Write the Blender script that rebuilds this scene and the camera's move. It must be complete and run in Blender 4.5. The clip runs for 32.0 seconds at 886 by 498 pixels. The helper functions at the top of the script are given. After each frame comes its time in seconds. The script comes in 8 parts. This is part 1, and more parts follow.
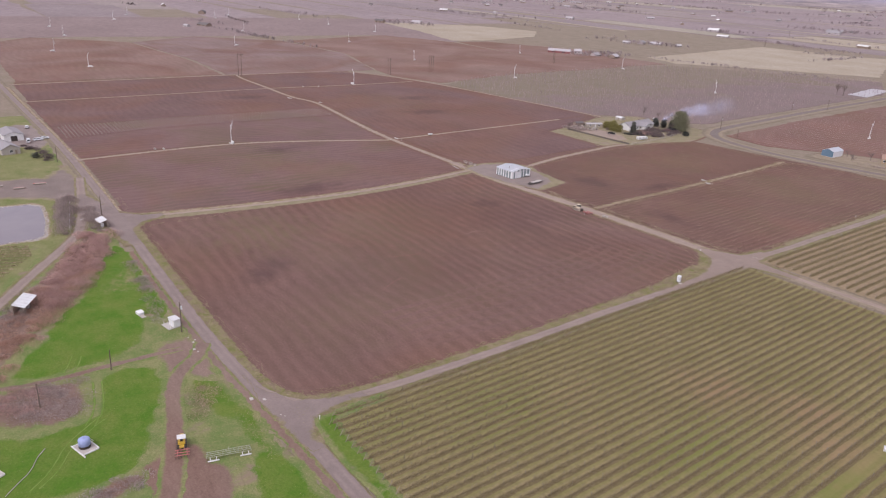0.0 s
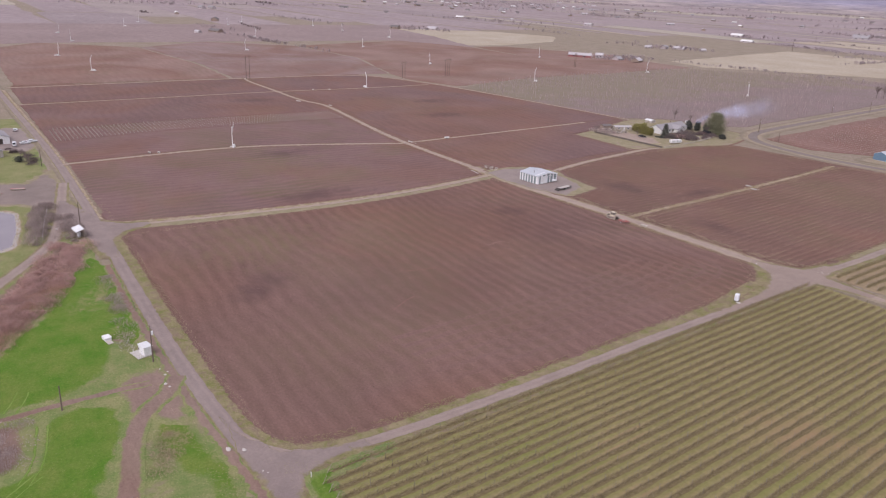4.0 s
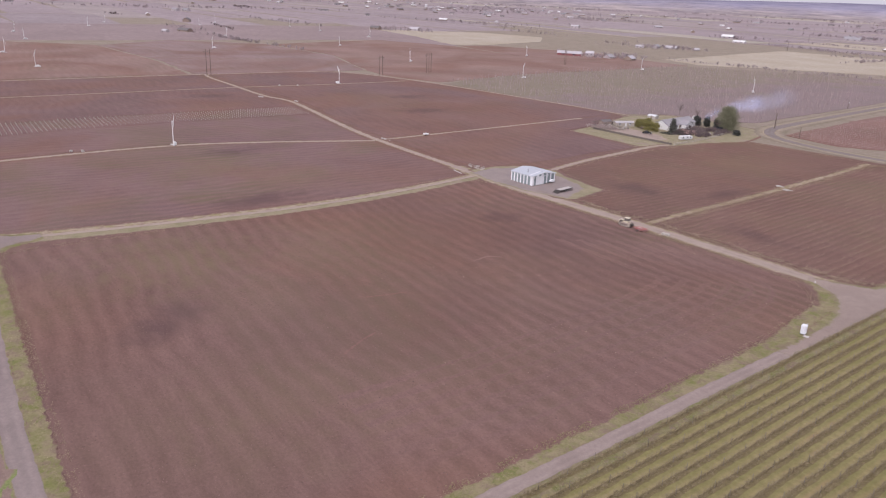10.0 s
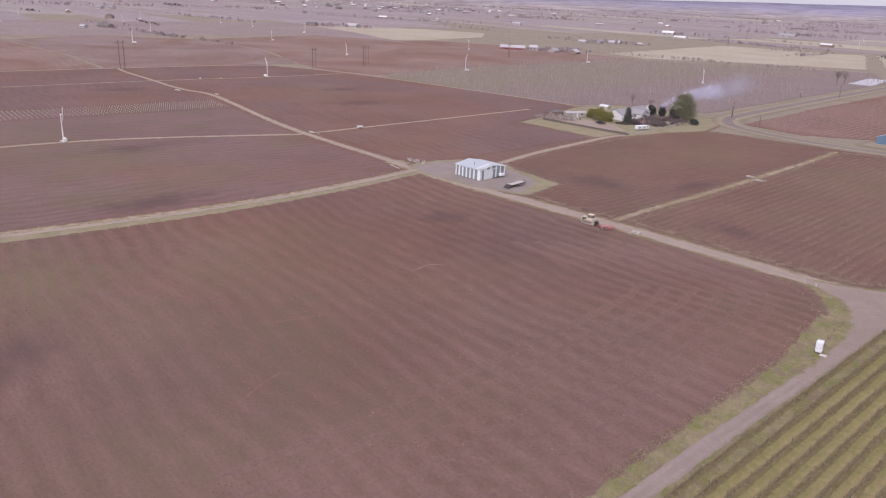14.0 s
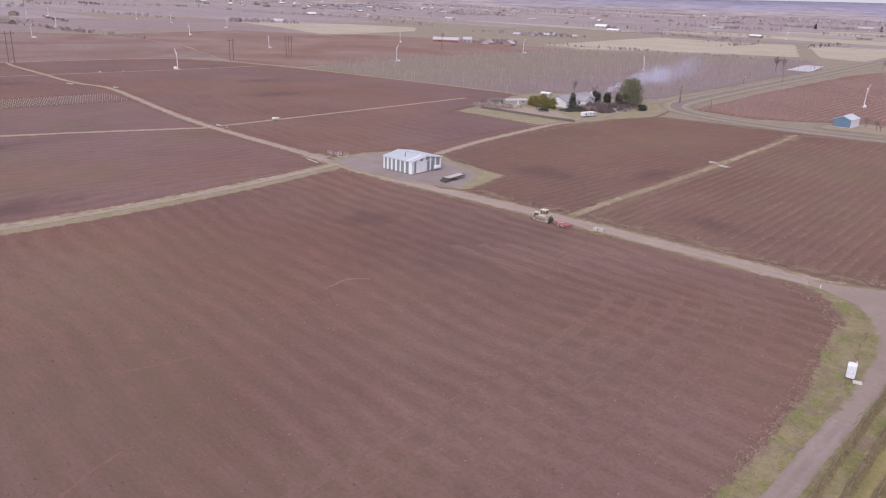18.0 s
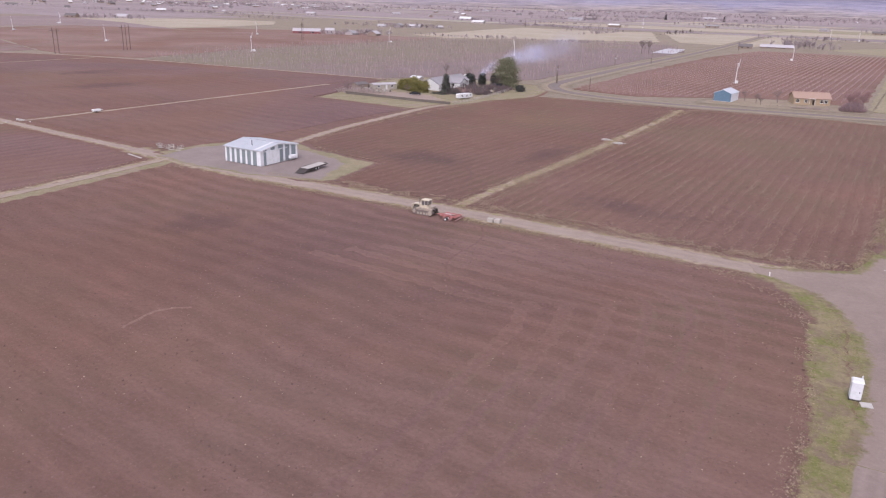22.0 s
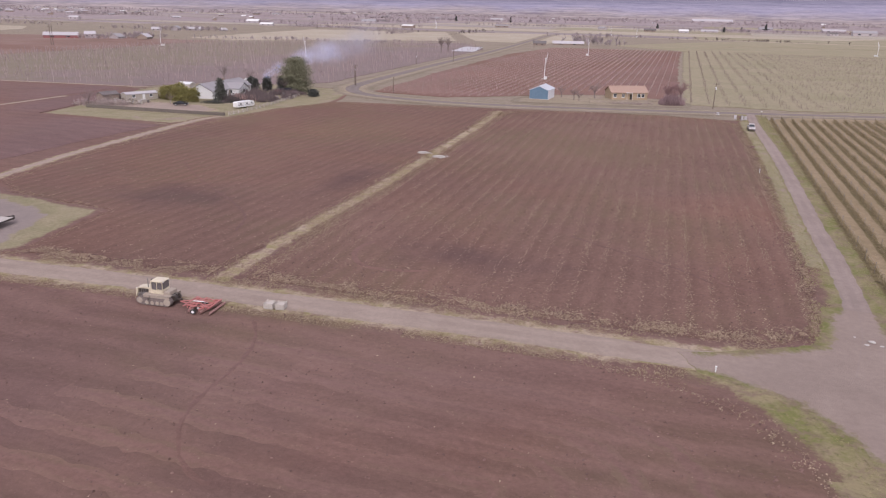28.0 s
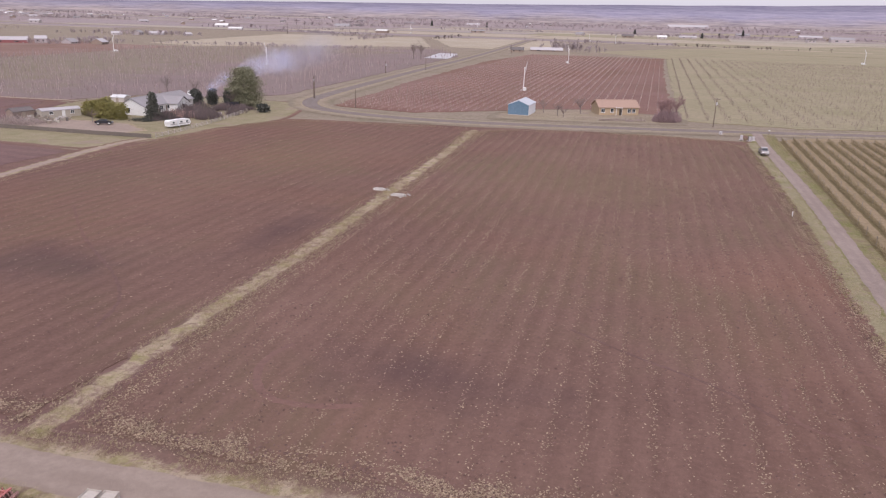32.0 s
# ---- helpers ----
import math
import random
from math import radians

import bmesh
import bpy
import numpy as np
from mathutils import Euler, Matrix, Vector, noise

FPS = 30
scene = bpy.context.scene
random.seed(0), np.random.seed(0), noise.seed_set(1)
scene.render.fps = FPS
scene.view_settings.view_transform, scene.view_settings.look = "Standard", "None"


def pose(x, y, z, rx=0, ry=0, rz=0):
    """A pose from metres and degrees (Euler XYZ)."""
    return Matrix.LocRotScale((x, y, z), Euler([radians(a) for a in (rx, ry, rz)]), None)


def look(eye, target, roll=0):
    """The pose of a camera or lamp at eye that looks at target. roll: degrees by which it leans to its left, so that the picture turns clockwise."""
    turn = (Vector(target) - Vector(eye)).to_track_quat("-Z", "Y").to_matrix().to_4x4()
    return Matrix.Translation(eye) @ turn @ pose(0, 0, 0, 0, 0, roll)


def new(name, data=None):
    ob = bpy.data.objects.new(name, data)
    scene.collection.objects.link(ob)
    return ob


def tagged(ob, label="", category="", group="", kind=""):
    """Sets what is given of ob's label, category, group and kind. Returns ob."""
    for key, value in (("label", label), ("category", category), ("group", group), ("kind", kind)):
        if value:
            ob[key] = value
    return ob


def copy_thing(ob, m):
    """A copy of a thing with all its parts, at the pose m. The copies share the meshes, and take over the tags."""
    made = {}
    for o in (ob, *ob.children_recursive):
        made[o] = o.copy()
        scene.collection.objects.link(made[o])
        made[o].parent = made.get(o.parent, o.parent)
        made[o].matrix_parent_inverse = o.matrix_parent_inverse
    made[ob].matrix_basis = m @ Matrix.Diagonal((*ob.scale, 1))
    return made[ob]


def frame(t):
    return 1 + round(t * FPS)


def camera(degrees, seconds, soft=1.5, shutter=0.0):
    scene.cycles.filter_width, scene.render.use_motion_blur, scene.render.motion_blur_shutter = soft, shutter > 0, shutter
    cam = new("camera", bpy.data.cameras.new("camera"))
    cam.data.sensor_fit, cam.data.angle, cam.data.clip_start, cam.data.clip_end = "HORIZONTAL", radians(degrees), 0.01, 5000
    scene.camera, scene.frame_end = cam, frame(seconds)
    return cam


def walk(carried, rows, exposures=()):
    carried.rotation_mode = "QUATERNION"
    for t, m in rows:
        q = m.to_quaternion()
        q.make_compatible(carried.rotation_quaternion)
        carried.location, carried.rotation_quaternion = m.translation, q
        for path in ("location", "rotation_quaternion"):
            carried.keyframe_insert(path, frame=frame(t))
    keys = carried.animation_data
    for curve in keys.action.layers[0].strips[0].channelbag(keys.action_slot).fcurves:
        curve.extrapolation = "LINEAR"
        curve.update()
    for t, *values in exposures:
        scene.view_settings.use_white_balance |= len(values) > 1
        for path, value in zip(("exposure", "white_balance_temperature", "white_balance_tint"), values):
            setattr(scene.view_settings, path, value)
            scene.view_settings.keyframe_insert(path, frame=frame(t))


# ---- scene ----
# ---- the flight ----
EXPOSURES = [(0, -0.16, 6100, 21), (9, -0.06, 6000, 21), (14, -0.05, 5950, 21.5), (18, -0.04, 5900, 22.5), (22, 0.05, 5900, 22.5), (25, 0.03, 5950, 22.5), (28, -0.09, 6050, 21.5), (30, -0.14, 6080, 21.5), (32, -0.05, 6100, 21)]
cam = camera(61.66, 32.0, 1.15)
PATH = [
    (0, (259.02, -222.53, 93.00), (182.53, -168.63, 57.73), 2.95),
    (0.5, (255.85, -220.59, 91.67), (179.00, -167.12, 56.51), 2.84),
    (1, (252.67, -218.64, 90.33), (175.43, -165.67, 55.29), 2.74),
    (1.5, (249.49, -216.66, 89.01), (172.06, -163.88, 54.08), 2.65),
    (2, (246.29, -214.65, 87.68), (168.73, -161.98, 52.91), 2.59),
    (2.5, (243.09, -212.60, 86.36), (165.41, -159.98, 51.76), 2.56),
    (3, (239.87, -210.48, 85.05), (162.06, -157.94, 50.63), 2.55),
    (3.5, (236.64, -208.30, 83.75), (158.69, -155.84, 49.51), 2.55),
    (5.5, (223.50, -198.76, 78.64), (145.18, -146.52, 44.92), 2.56),
    (6, (220.16, -196.21, 77.37), (141.78, -144.01, 43.73), 2.55),
    (6.5, (216.81, -193.61, 76.10), (138.35, -141.48, 42.54), 2.53),
    (7, (213.45, -190.98, 74.81), (134.89, -138.95, 41.34), 2.50),
    (7.5, (210.07, -188.34, 73.51), (131.45, -136.33, 40.12), 2.48),
    (8, (206.68, -185.68, 72.19), (128.18, -133.45, 38.88), 2.46),
    (8.5, (203.28, -183.03, 70.85), (125.26, -130.02, 37.62), 2.45),
    (9, (199.87, -180.37, 69.50), (121.97, -127.15, 36.35), 2.45),
    (9.5, (196.47, -177.72, 68.13), (118.72, -124.24, 35.06), 2.45),
    (10, (193.09, -175.06, 66.76), (115.72, -120.98, 33.78), 2.47),
    (10.5, (189.73, -172.39, 65.40), (112.91, -117.47, 32.50), 2.49),
    (11, (186.41, -169.70, 64.04), (110.10, -114.02, 31.23), 2.51),
    (11.5, (183.12, -167.00, 62.71), (107.33, -110.57, 29.97), 2.53),
    (12, (179.88, -164.28, 61.40), (104.58, -107.16, 28.73), 2.54),
    (12.5, (176.70, -161.53, 60.11), (101.81, -103.84, 27.51), 2.54),
    (13, (173.58, -158.76, 58.86), (99.03, -100.59, 26.31), 2.53),
    (13.5, (170.50, -155.97, 57.62), (96.35, -97.27, 25.12), 2.50),
    (14, (167.46, -153.15, 56.41), (94.25, -93.27, 23.94), 2.47),
    (14.5, (164.47, -150.32, 55.20), (92.26, -89.22, 22.77), 2.43),
    (16.5, (152.78, -138.79, 50.45), (82.94, -74.93, 18.14), 2.25),
    (17, (149.92, -135.87, 49.26), (80.60, -71.42, 16.99), 2.19),
    (17.5, (147.09, -132.92, 48.06), (78.41, -67.77, 15.83), 2.14),
    (18, (144.29, -129.95, 46.85), (76.31, -64.05, 14.67), 2.08),
    (18.5, (141.53, -126.95, 45.62), (74.64, -59.93, 13.48), 2.01),
    (19, (138.81, -123.93, 44.38), (73.19, -55.65, 12.27), 1.94),
    (19.5, (136.15, -120.89, 43.12), (71.91, -51.28, 11.04), 1.86),
    (20, (133.53, -117.81, 41.84), (70.82, -46.81, 9.80), 1.79),
    (20.5, (130.97, -114.70, 40.54), (70.05, -42.14, 8.54), 1.73),
    (21, (128.47, -111.56, 39.23), (69.26, -37.58, 7.29), 1.67),
    (21.5, (126.03, -108.37, 37.96), (68.66, -32.94, 6.07), 1.62),
    (22, (123.66, -105.15, 36.74), (67.86, -28.52, 4.90), 1.57),
    (22.5, (121.35, -101.88, 35.60), (66.96, -24.21, 3.82), 1.54),
    (23, (119.11, -98.56, 34.56), (65.90, -20.05, 2.84), 1.50),
    (23.5, (116.94, -95.18, 33.65), (63.95, -16.50, 2.00), 1.47),
    (24, (114.84, -91.75, 32.89), (61.80, -13.07, 1.32), 1.43),
    (24.5, (112.82, -88.26, 32.31), (61.28, -8.56, 0.82), 1.39),
    (25, (110.87, -84.71, 31.89), (64.12, -2.07, 0.49), 1.35),
    (25.5, (109.00, -81.10, 31.60), (67.70, 4.42, 0.29), 1.31),
    (27.5, (102.39, -66.23, 31.31), (65.43, 21.41, 0.43), 1.24),
    (28, (100.96, -62.41, 31.34), (66.89, 26.42, 0.56), 1.22),
    (28.5, (99.63, -58.57, 31.36), (67.74, 31.11, 0.68), 1.19),
    (29, (98.39, -54.69, 31.37), (67.43, 35.34, 0.79), 1.16),
    (29.5, (97.22, -50.80, 31.38), (66.14, 39.23, 0.88), 1.15),
    (30, (96.10, -46.88, 31.38), (64.97, 43.15, 0.96), 1.15),
    (30.5, (95.04, -42.95, 31.38), (63.80, 47.07, 1.03), 1.20),
    (31, (94.01, -39.01, 31.38), (62.71, 51.01, 1.09), 1.26),
    (31.5, (93.01, -35.06, 31.37), (61.66, 54.97, 1.15), 1.35),
    (32, (92.02, -31.10, 31.36), (60.66, 58.94, 1.20), 1.45),
]
walk(cam, [(t, look(eye, target, roll)) for t, eye, target, roll in PATH], EXPOSURES)

from mathutils import geometry

# ---- sky and sun ----
world = bpy.data.worlds.new("overcast_sky")
scene.world = world
world.use_nodes = True
sky = world.node_tree.nodes.new("ShaderNodeTexSky")
sky.sky_type, sky.sun_disc = "NISHITA", False
sky.sun_elevation, sky.sun_rotation = radians(42), radians(160)
sky.air_density, sky.dust_density, sky.ozone_density = 1.0, 3.0, 1.0
cloud = world.node_tree.nodes.new("ShaderNodeHueSaturation")
cloud.inputs["Saturation"].default_value, cloud.inputs["Value"].default_value = 0.4, 2.0
veil = world.node_tree.nodes.new("ShaderNodeMix")
veil.data_type = "RGBA"
veil.inputs[0].default_value, veil.inputs[7].default_value = 0.6, (6.4, 6.1, 6.3, 1)
world.node_tree.links.new(sky.outputs[0], cloud.inputs["Color"])
world.node_tree.links.new(cloud.outputs[0], veil.inputs[6])
world.node_tree.links.new(veil.outputs[2], world.node_tree.nodes["Background"].inputs[0])
world.node_tree.nodes["Background"].inputs[1].default_value = 0.15
sun = new("sun", bpy.data.lights.new("sun", "SUN"))
sun.data.energy, sun.data.angle, sun.data.color = 1.3, radians(14), (1.0, 0.94, 0.86)
sun.matrix_world = look((0, 0, 300), (-80, 220, 0))


# ---- materials ----
class Nodes:
    """Small helper to wire a node material."""

    def __init__(self, name, rough=0.9, metal=0.0, spec=0.3):
        self.mat = bpy.data.materials.new(name)
        self.mat.use_nodes = True
        self.tree = self.mat.node_tree
        self.bsdf = self.tree.nodes["Principled BSDF"]
        self.bsdf.inputs["Roughness"].default_value = rough
        self.bsdf.inputs["Metallic"].default_value = metal
        self.bsdf.inputs["Specular IOR Level"].default_value = spec
        self.coords = {}

    def add(self, kind, **values):
        node = self.tree.nodes.new(kind)
        for key, value in values.items():
            node.inputs[key.replace("_", " ")].default_value = value
        return node

    def link(self, a, b):
        self.tree.links.new(a, b)

    def place(self, own=False):
        """World position, or the object's own coordinates."""
        if own not in self.coords:
            if own:
                self.coords[own] = self.add("ShaderNodeTexCoord").outputs["Object"]
            else:
                self.coords[own] = self.add("ShaderNodeNewGeometry").outputs["Position"]
        return self.coords[own]

    def scaled(self, sx, sy, sz, own=False):
        node = self.add("ShaderNodeVectorMath", )
        node.operation = "MULTIPLY"
        node.inputs[1].default_value = (sx, sy, sz)
        self.link(self.place(own), node.inputs[0])
        return node.outputs[0]

    def noise(self, scale, detail=4.0, rough=0.6, stretch=(1, 1, 1), own=False, distort=0.0):
        node = self.add("ShaderNodeTexNoise", Scale=scale, Detail=detail, Roughness=rough, Distortion=distort)
        self.link(self.scaled(*stretch, own=own), node.inputs["Vector"])
        return node.outputs[0]

    def ramp(self, value, low, high, a=0.0, b=1.0):
        node = self.add("ShaderNodeMapRange")
        for i, v in enumerate((low, high, a, b)):
            node.inputs[i + 1].default_value = v
        self.link(value, node.inputs[0])
        return node.outputs[0]

    def math(self, op, a, b=0.0):
        node = self.add("ShaderNodeMath")
        node.operation = op
        for i, v in enumerate((a, b)):
            if isinstance(v, (int, float)):
                node.inputs[i].default_value = v
            else:
                self.link(v, node.inputs[i])
        return node.outputs[0]

    def mix(self, factor, a, b):
        node = self.tree.nodes.new("ShaderNodeMix")
        node.data_type = "RGBA"
        for slot, v in ((0, factor), (6, a), (7, b)):
            if isinstance(v, (int, float)):
                node.inputs[slot].default_value = v
            elif isinstance(v, tuple):
                node.inputs[slot].default_value = (*v, 1)
            else:
                self.link(v, node.inputs[slot])
        return node.outputs[2]

    def value(self, name):
        """A number carried by the mesh."""
        node = self.add("ShaderNodeAttribute")
        node.attribute_name = name
        return node.outputs["Fac"]

    def random(self):
        return self.add("ShaderNodeObjectInfo").outputs["Random"]

    def island(self):
        return self.add("ShaderNodeNewGeometry").outputs["Random Per Island"]

    def done(self, colour, height=None, strength=0.3, distance=0.05):
        self.link(colour, self.bsdf.inputs["Base Color"])
        if height is not None:
            bump = self.add("ShaderNodeBump", Strength=strength, Distance=distance)
            self.link(height, bump.inputs["Height"])
            self.link(bump.outputs[0], self.bsdf.inputs["Normal"])
        return self.mat


def shade(c, k):
    return tuple(min(1.0, v * k) for v in c)


def surface(name, base, worn=None, scale=3.0, rough=0.7, metal=0.0, spec=0.3, vary=0.12, bump=0.15):
    """Painted or raw surface of a thing: grain, larger stains, and a little change from copy to copy."""
    n = Nodes(name, rough, metal, spec)
    worn = worn or shade(base, 0.6)
    col = n.mix(n.ramp(n.noise(scale, 5, 0.65, own=True), 0.45, 0.78), base, worn)
    col = n.mix(n.ramp(n.noise(scale * 9, 3, own=True), 0.35, 0.75, 0.0, 0.5), col, shade(base, 1.15))
    col = n.mix(n.ramp(n.random(), 0, 1, 0, vary * 2), col, shade(worn, 0.9))
    return n.done(col, n.noise(scale * 12, 3, own=True), bump, 0.01)


# damp spots; the last three broad ones only darken the main field
DAMP_AND_DARK = [(50, -145, 6, 6, 0.5), (44.5, -138, 6, 7, 0.4), (71, 25.5, 11, 5, 0.5), (14, 36, 11, 7, 0.55), (34.5, 60, 3.5, 12, 0.5), (-32, -91, 6, 14, 0.5), (-262, -35, 7, 14, 0.45),
        (-170, 60, 8, 14, 0.5), (-222, 82, 8, 12, 0.5), (20.5, -33, 7, 10, 0.5), (-105, -76, 8, 12, 0.45), (46, -34, 44, 26, 0.3), (66, -104, 26, 30, 0.24), (20, -52, 26, 26, 0.2)]


BLOOM = [(14, -130, 22, 19, 0.7), (45, -118, 24, 16, 0.45), (-79, -93, 18, 24, 0.6), (-60, -70, 26, 20, 0.3), (86, -124, 20, 22, 0.4), (60, -70, 24, 26, 0.14), (62, -106, 26, 20, 0.45), (30, -92, 28, 20, 0.45), (20, -70, 24, 16, 0.3),
         (-70, -150, 24, 10, 0.3), (75, 120, 26, 30, 0.35), (95, 150, 12, 24, 0.4), (66, 45, 12, 10, 0.3), (5, 110, 20, 30, 0.35), (-215, 60, 40, 30, 0.3)]


def spots_at(n, spots, tear=0.5):
    """Ragged-edged patches at given places: x, y, reach in x and y, and how strong."""
    total = 0.0
    torn = n.ramp(n.noise(0.15, 4), 0.3, 0.7, -tear, tear)
    for x, y, rx, ry, most in spots:
        off = n.add("ShaderNodeVectorMath")
        off.operation = "SUBTRACT"
        off.inputs[1].default_value = (x, y, 0)
        n.link(n.place(), off.inputs[0])
        sq = n.add("ShaderNodeVectorMath")
        sq.operation = "MULTIPLY"
        sq.inputs[1].default_value = (1 / rx, 1 / ry, 0)
        n.link(off.outputs[0], sq.inputs[0])
        length = n.add("ShaderNodeVectorMath")
        length.operation = "LENGTH"
        n.link(sq.outputs[0], length.inputs[0])
        total = n.math("MAXIMUM", n.ramp(n.math("ADD", length.outputs["Value"], torn), 1.4, 0.1, 0, most), total)
    return total


def soil_look(n, dark, light, along="x", period=4.6, band=0.35, wander=1.6, litter=0.0, moss=0.25, damp=True, fine=True, skew=0.0):
    """Ploughed soil: cultivated bands, clods, mottling, damp patches, broad darker patches and straw."""
    sep = n.add("ShaderNodeSeparateXYZ")
    n.link(n.place(), sep.inputs[0])
    across = sep.outputs[1] if along == "x" else n.math("ADD", sep.outputs[0], n.math("MULTIPLY", sep.outputs[1], skew))
    stretch = (0.25, 1, 1) if along == "x" else (1, 0.25, 1)
    bend = n.math("MULTIPLY", n.math("SUBTRACT", n.noise(0.018, 2), 0.5), wander * 14)
    line = n.math("ADD", across, bend)
    wave = n.math("SINE", n.math("MULTIPLY", line, 2 * math.pi / period))
    wave = n.math("MULTIPLY", wave, n.ramp(n.noise(0.03, 3), 0.35, 0.65, 0.4, 1.0))
    rows = n.math("SINE", n.math("MULTIPLY", across, 2 * math.pi / 0.9))
    large = n.noise(0.022, 5, 0.6)
    streak = n.noise(0.35, 5, 0.65, stretch=stretch)
    grain = n.noise(1.7, 6, 0.75)
    mix = n.math("ADD", n.ramp(large, 0.3, 0.7, 0.0, 0.5), n.ramp(streak, 0.3, 0.7, 0.05, 0.28))
    mix = n.math("ADD", mix, n.math("MULTIPLY", wave, band * 0.5))
    mix = n.math("ADD", mix, n.ramp(grain, 0.32, 0.68, -0.27, 0.27))
    mix = n.math("ADD", mix, n.ramp(n.noise(0.9, 5, 0.75, stretch=(0.35, 1, 1) if along == "x" else (1, 0.35, 1)), 0.32, 0.68, -0.19, 0.19))
    col = n.mix(n.ramp(mix, -0.35, 1.25), shade(dark, 0.82), shade(light, 1.18))
    col = n.mix(n.ramp(n.noise(0.011, 3, 0.55, distort=0.8), 0.42, 0.64, 0, 0.7), col, n.mix(n.ramp(mix, -0.35, 1.25), (0.12, 0.062, 0.043), (0.235, 0.13, 0.094)))
    mossy = n.ramp(n.noise(0.026, 4, 0.6, distort=0.6), 0.46, 0.7, 0, moss)
    mossy = n.math("MULTIPLY", mossy, n.ramp(wave, -0.9, 0.9, 1.5, 0.5))
    col = n.mix(mossy, col, (0.135, 0.108, 0.06))
    col = n.mix(n.ramp(n.noise(1.6, 5, 0.85), 0.58, 0.72, 0, 0.3), col, shade(light, 1.5))
    col = n.mix(n.ramp(n.noise(2.2, 5, 0.85), 0.43, 0.3, 0, 0.32), col, shade(dark, 0.5))
    if damp:
        col = n.mix(n.math("MULTIPLY", spots_at(n, BLOOM, 0.7), n.ramp(wave, -0.9, 0.9, 0.9, 0.45)), col, (0.172, 0.13, 0.076))
        wet_and_dark = spots_at(n, DAMP_AND_DARK)
        col = n.mix(wet_and_dark, col, (0.066, 0.042, 0.044))
    if litter:
        straw = n.math("MULTIPLY", n.ramp(n.noise(3.2, 3, 0.8), 0.6, 0.68), n.ramp(n.noise(0.5, 3, stretch=stretch), 0.45, 0.7))
        col = n.mix(n.math("MULTIPLY", straw, litter), col, (0.42, 0.30, 0.2))
    height = n.math("ADD", n.math("MULTIPLY", grain, 0.5), n.math("MULTIPLY", streak, 0.8))
    return col, n.math("ADD", height, n.math("MULTIPLY", rows, 0.03 if fine else 0.0))


def soil(name, dark, light, *rest, **more):
    n = Nodes(name, 1.0, spec=0.1)
    return n.done(*soil_look(n, dark, light, *rest, **more), 0.8, 0.25)


def turf_look(n, green, straw, scale=0.25, bare=None, share=0.5, spots=0.0):
    """Grass: two greens in patches, straw and bare earth between."""
    col = n.mix(n.ramp(n.noise(scale, 5, 0.65), 0.5 - share * 0.35, 0.8 - share * 0.25), green, straw)
    col = n.mix(n.ramp(n.noise(scale * 14, 5, 0.75), 0.35, 0.7, 0, 0.6), col, shade(green, 0.55))
    if bare:
        col = n.mix(n.ramp(n.noise(scale * 0.6, 5, 0.7, distort=0.5), 0.56, 0.66, 0, 0.9), col, bare)
    if spots:
        col = n.mix(n.ramp(n.noise(2.5, 3, 0.8), 0.62, 0.7, 0, spots), col, (0.45, 0.38, 0.24))
    return col, n.noise(2.8, 6, 0.8)


def verge_look(n, green, straw, bare, scale=0.22):
    """Trodden verge: clear patches of green, pale straw and bare earth."""
    col = n.mix(n.ramp(n.noise(scale, 5, 0.7, distort=0.4), 0.42, 0.6), straw, green)
    col = n.mix(n.ramp(n.noise(scale * 1.7, 5, 0.75, distort=0.6), 0.48, 0.62, 0, 0.95), col, bare)
    col = n.mix(n.ramp(n.noise(1.4, 5, 0.8), 0.5, 0.72, 0, 0.75), col, shade(straw, 1.2))
    col = n.mix(n.ramp(n.noise(2.3, 5, 0.8), 0.48, 0.3, 0, 0.7), col, shade(green, 0.5))
    return col, n.noise(2.8, 6, 0.8)


def turf(name, *rest, **more):
    n = Nodes(name, 0.95, spec=0.15)
    return n.done(*turf_look(n, *rest, **more), 0.7, 0.2)


def paving_look(n, base, worn):
    """Worn road surface: stains, paler wheel lines, grit."""
    col = n.mix(n.ramp(n.noise(0.12, 5, 0.65), 0.35, 0.7), base, worn)
    off = n.math("ABSOLUTE", n.math("SUBTRACT", n.math("ABSOLUTE", n.value("across")), 0.45))
    col = n.mix(n.math("MULTIPLY", n.ramp(off, 0.3, 0.08, 0, 0.55), n.ramp(n.noise(0.3, 4), 0.35, 0.6)), col, shade(worn, 1.12))
    col = n.mix(n.ramp(n.noise(1.6, 6, 0.75), 0.3, 0.75, 0, 0.55), col, shade(base, 0.72))
    col = n.mix(n.ramp(n.noise(22, 3, 0.8), 0.55, 0.75, 0, 0.5), col, shade(worn, 1.25))
    return col, n.noise(14, 4, 0.8)


def fringe(name, over, under, ragged_by=1.0):
    """One ground that thins out into another towards the edge of its patch."""
    n = Nodes(name, 0.95, spec=0.15)
    col, height = over[0](n, *over[1:])
    low = under[0](n, *under[1:])[0]
    torn = n.math("ADD", n.ramp(n.noise(0.45, 5, 0.7), 0.25, 0.75, -0.5, 0.5), n.ramp(n.noise(2.6, 4, 0.8), 0.25, 0.75, -0.45, 0.45))
    mask = n.math("ADD", n.ramp(n.value("cover"), 0, 1, -0.55, 1.35), n.math("MULTIPLY", torn, ragged_by))
    return n.done(n.mix(n.ramp(mask, 0.15, 0.75), low, col), height, 0.6, 0.15)


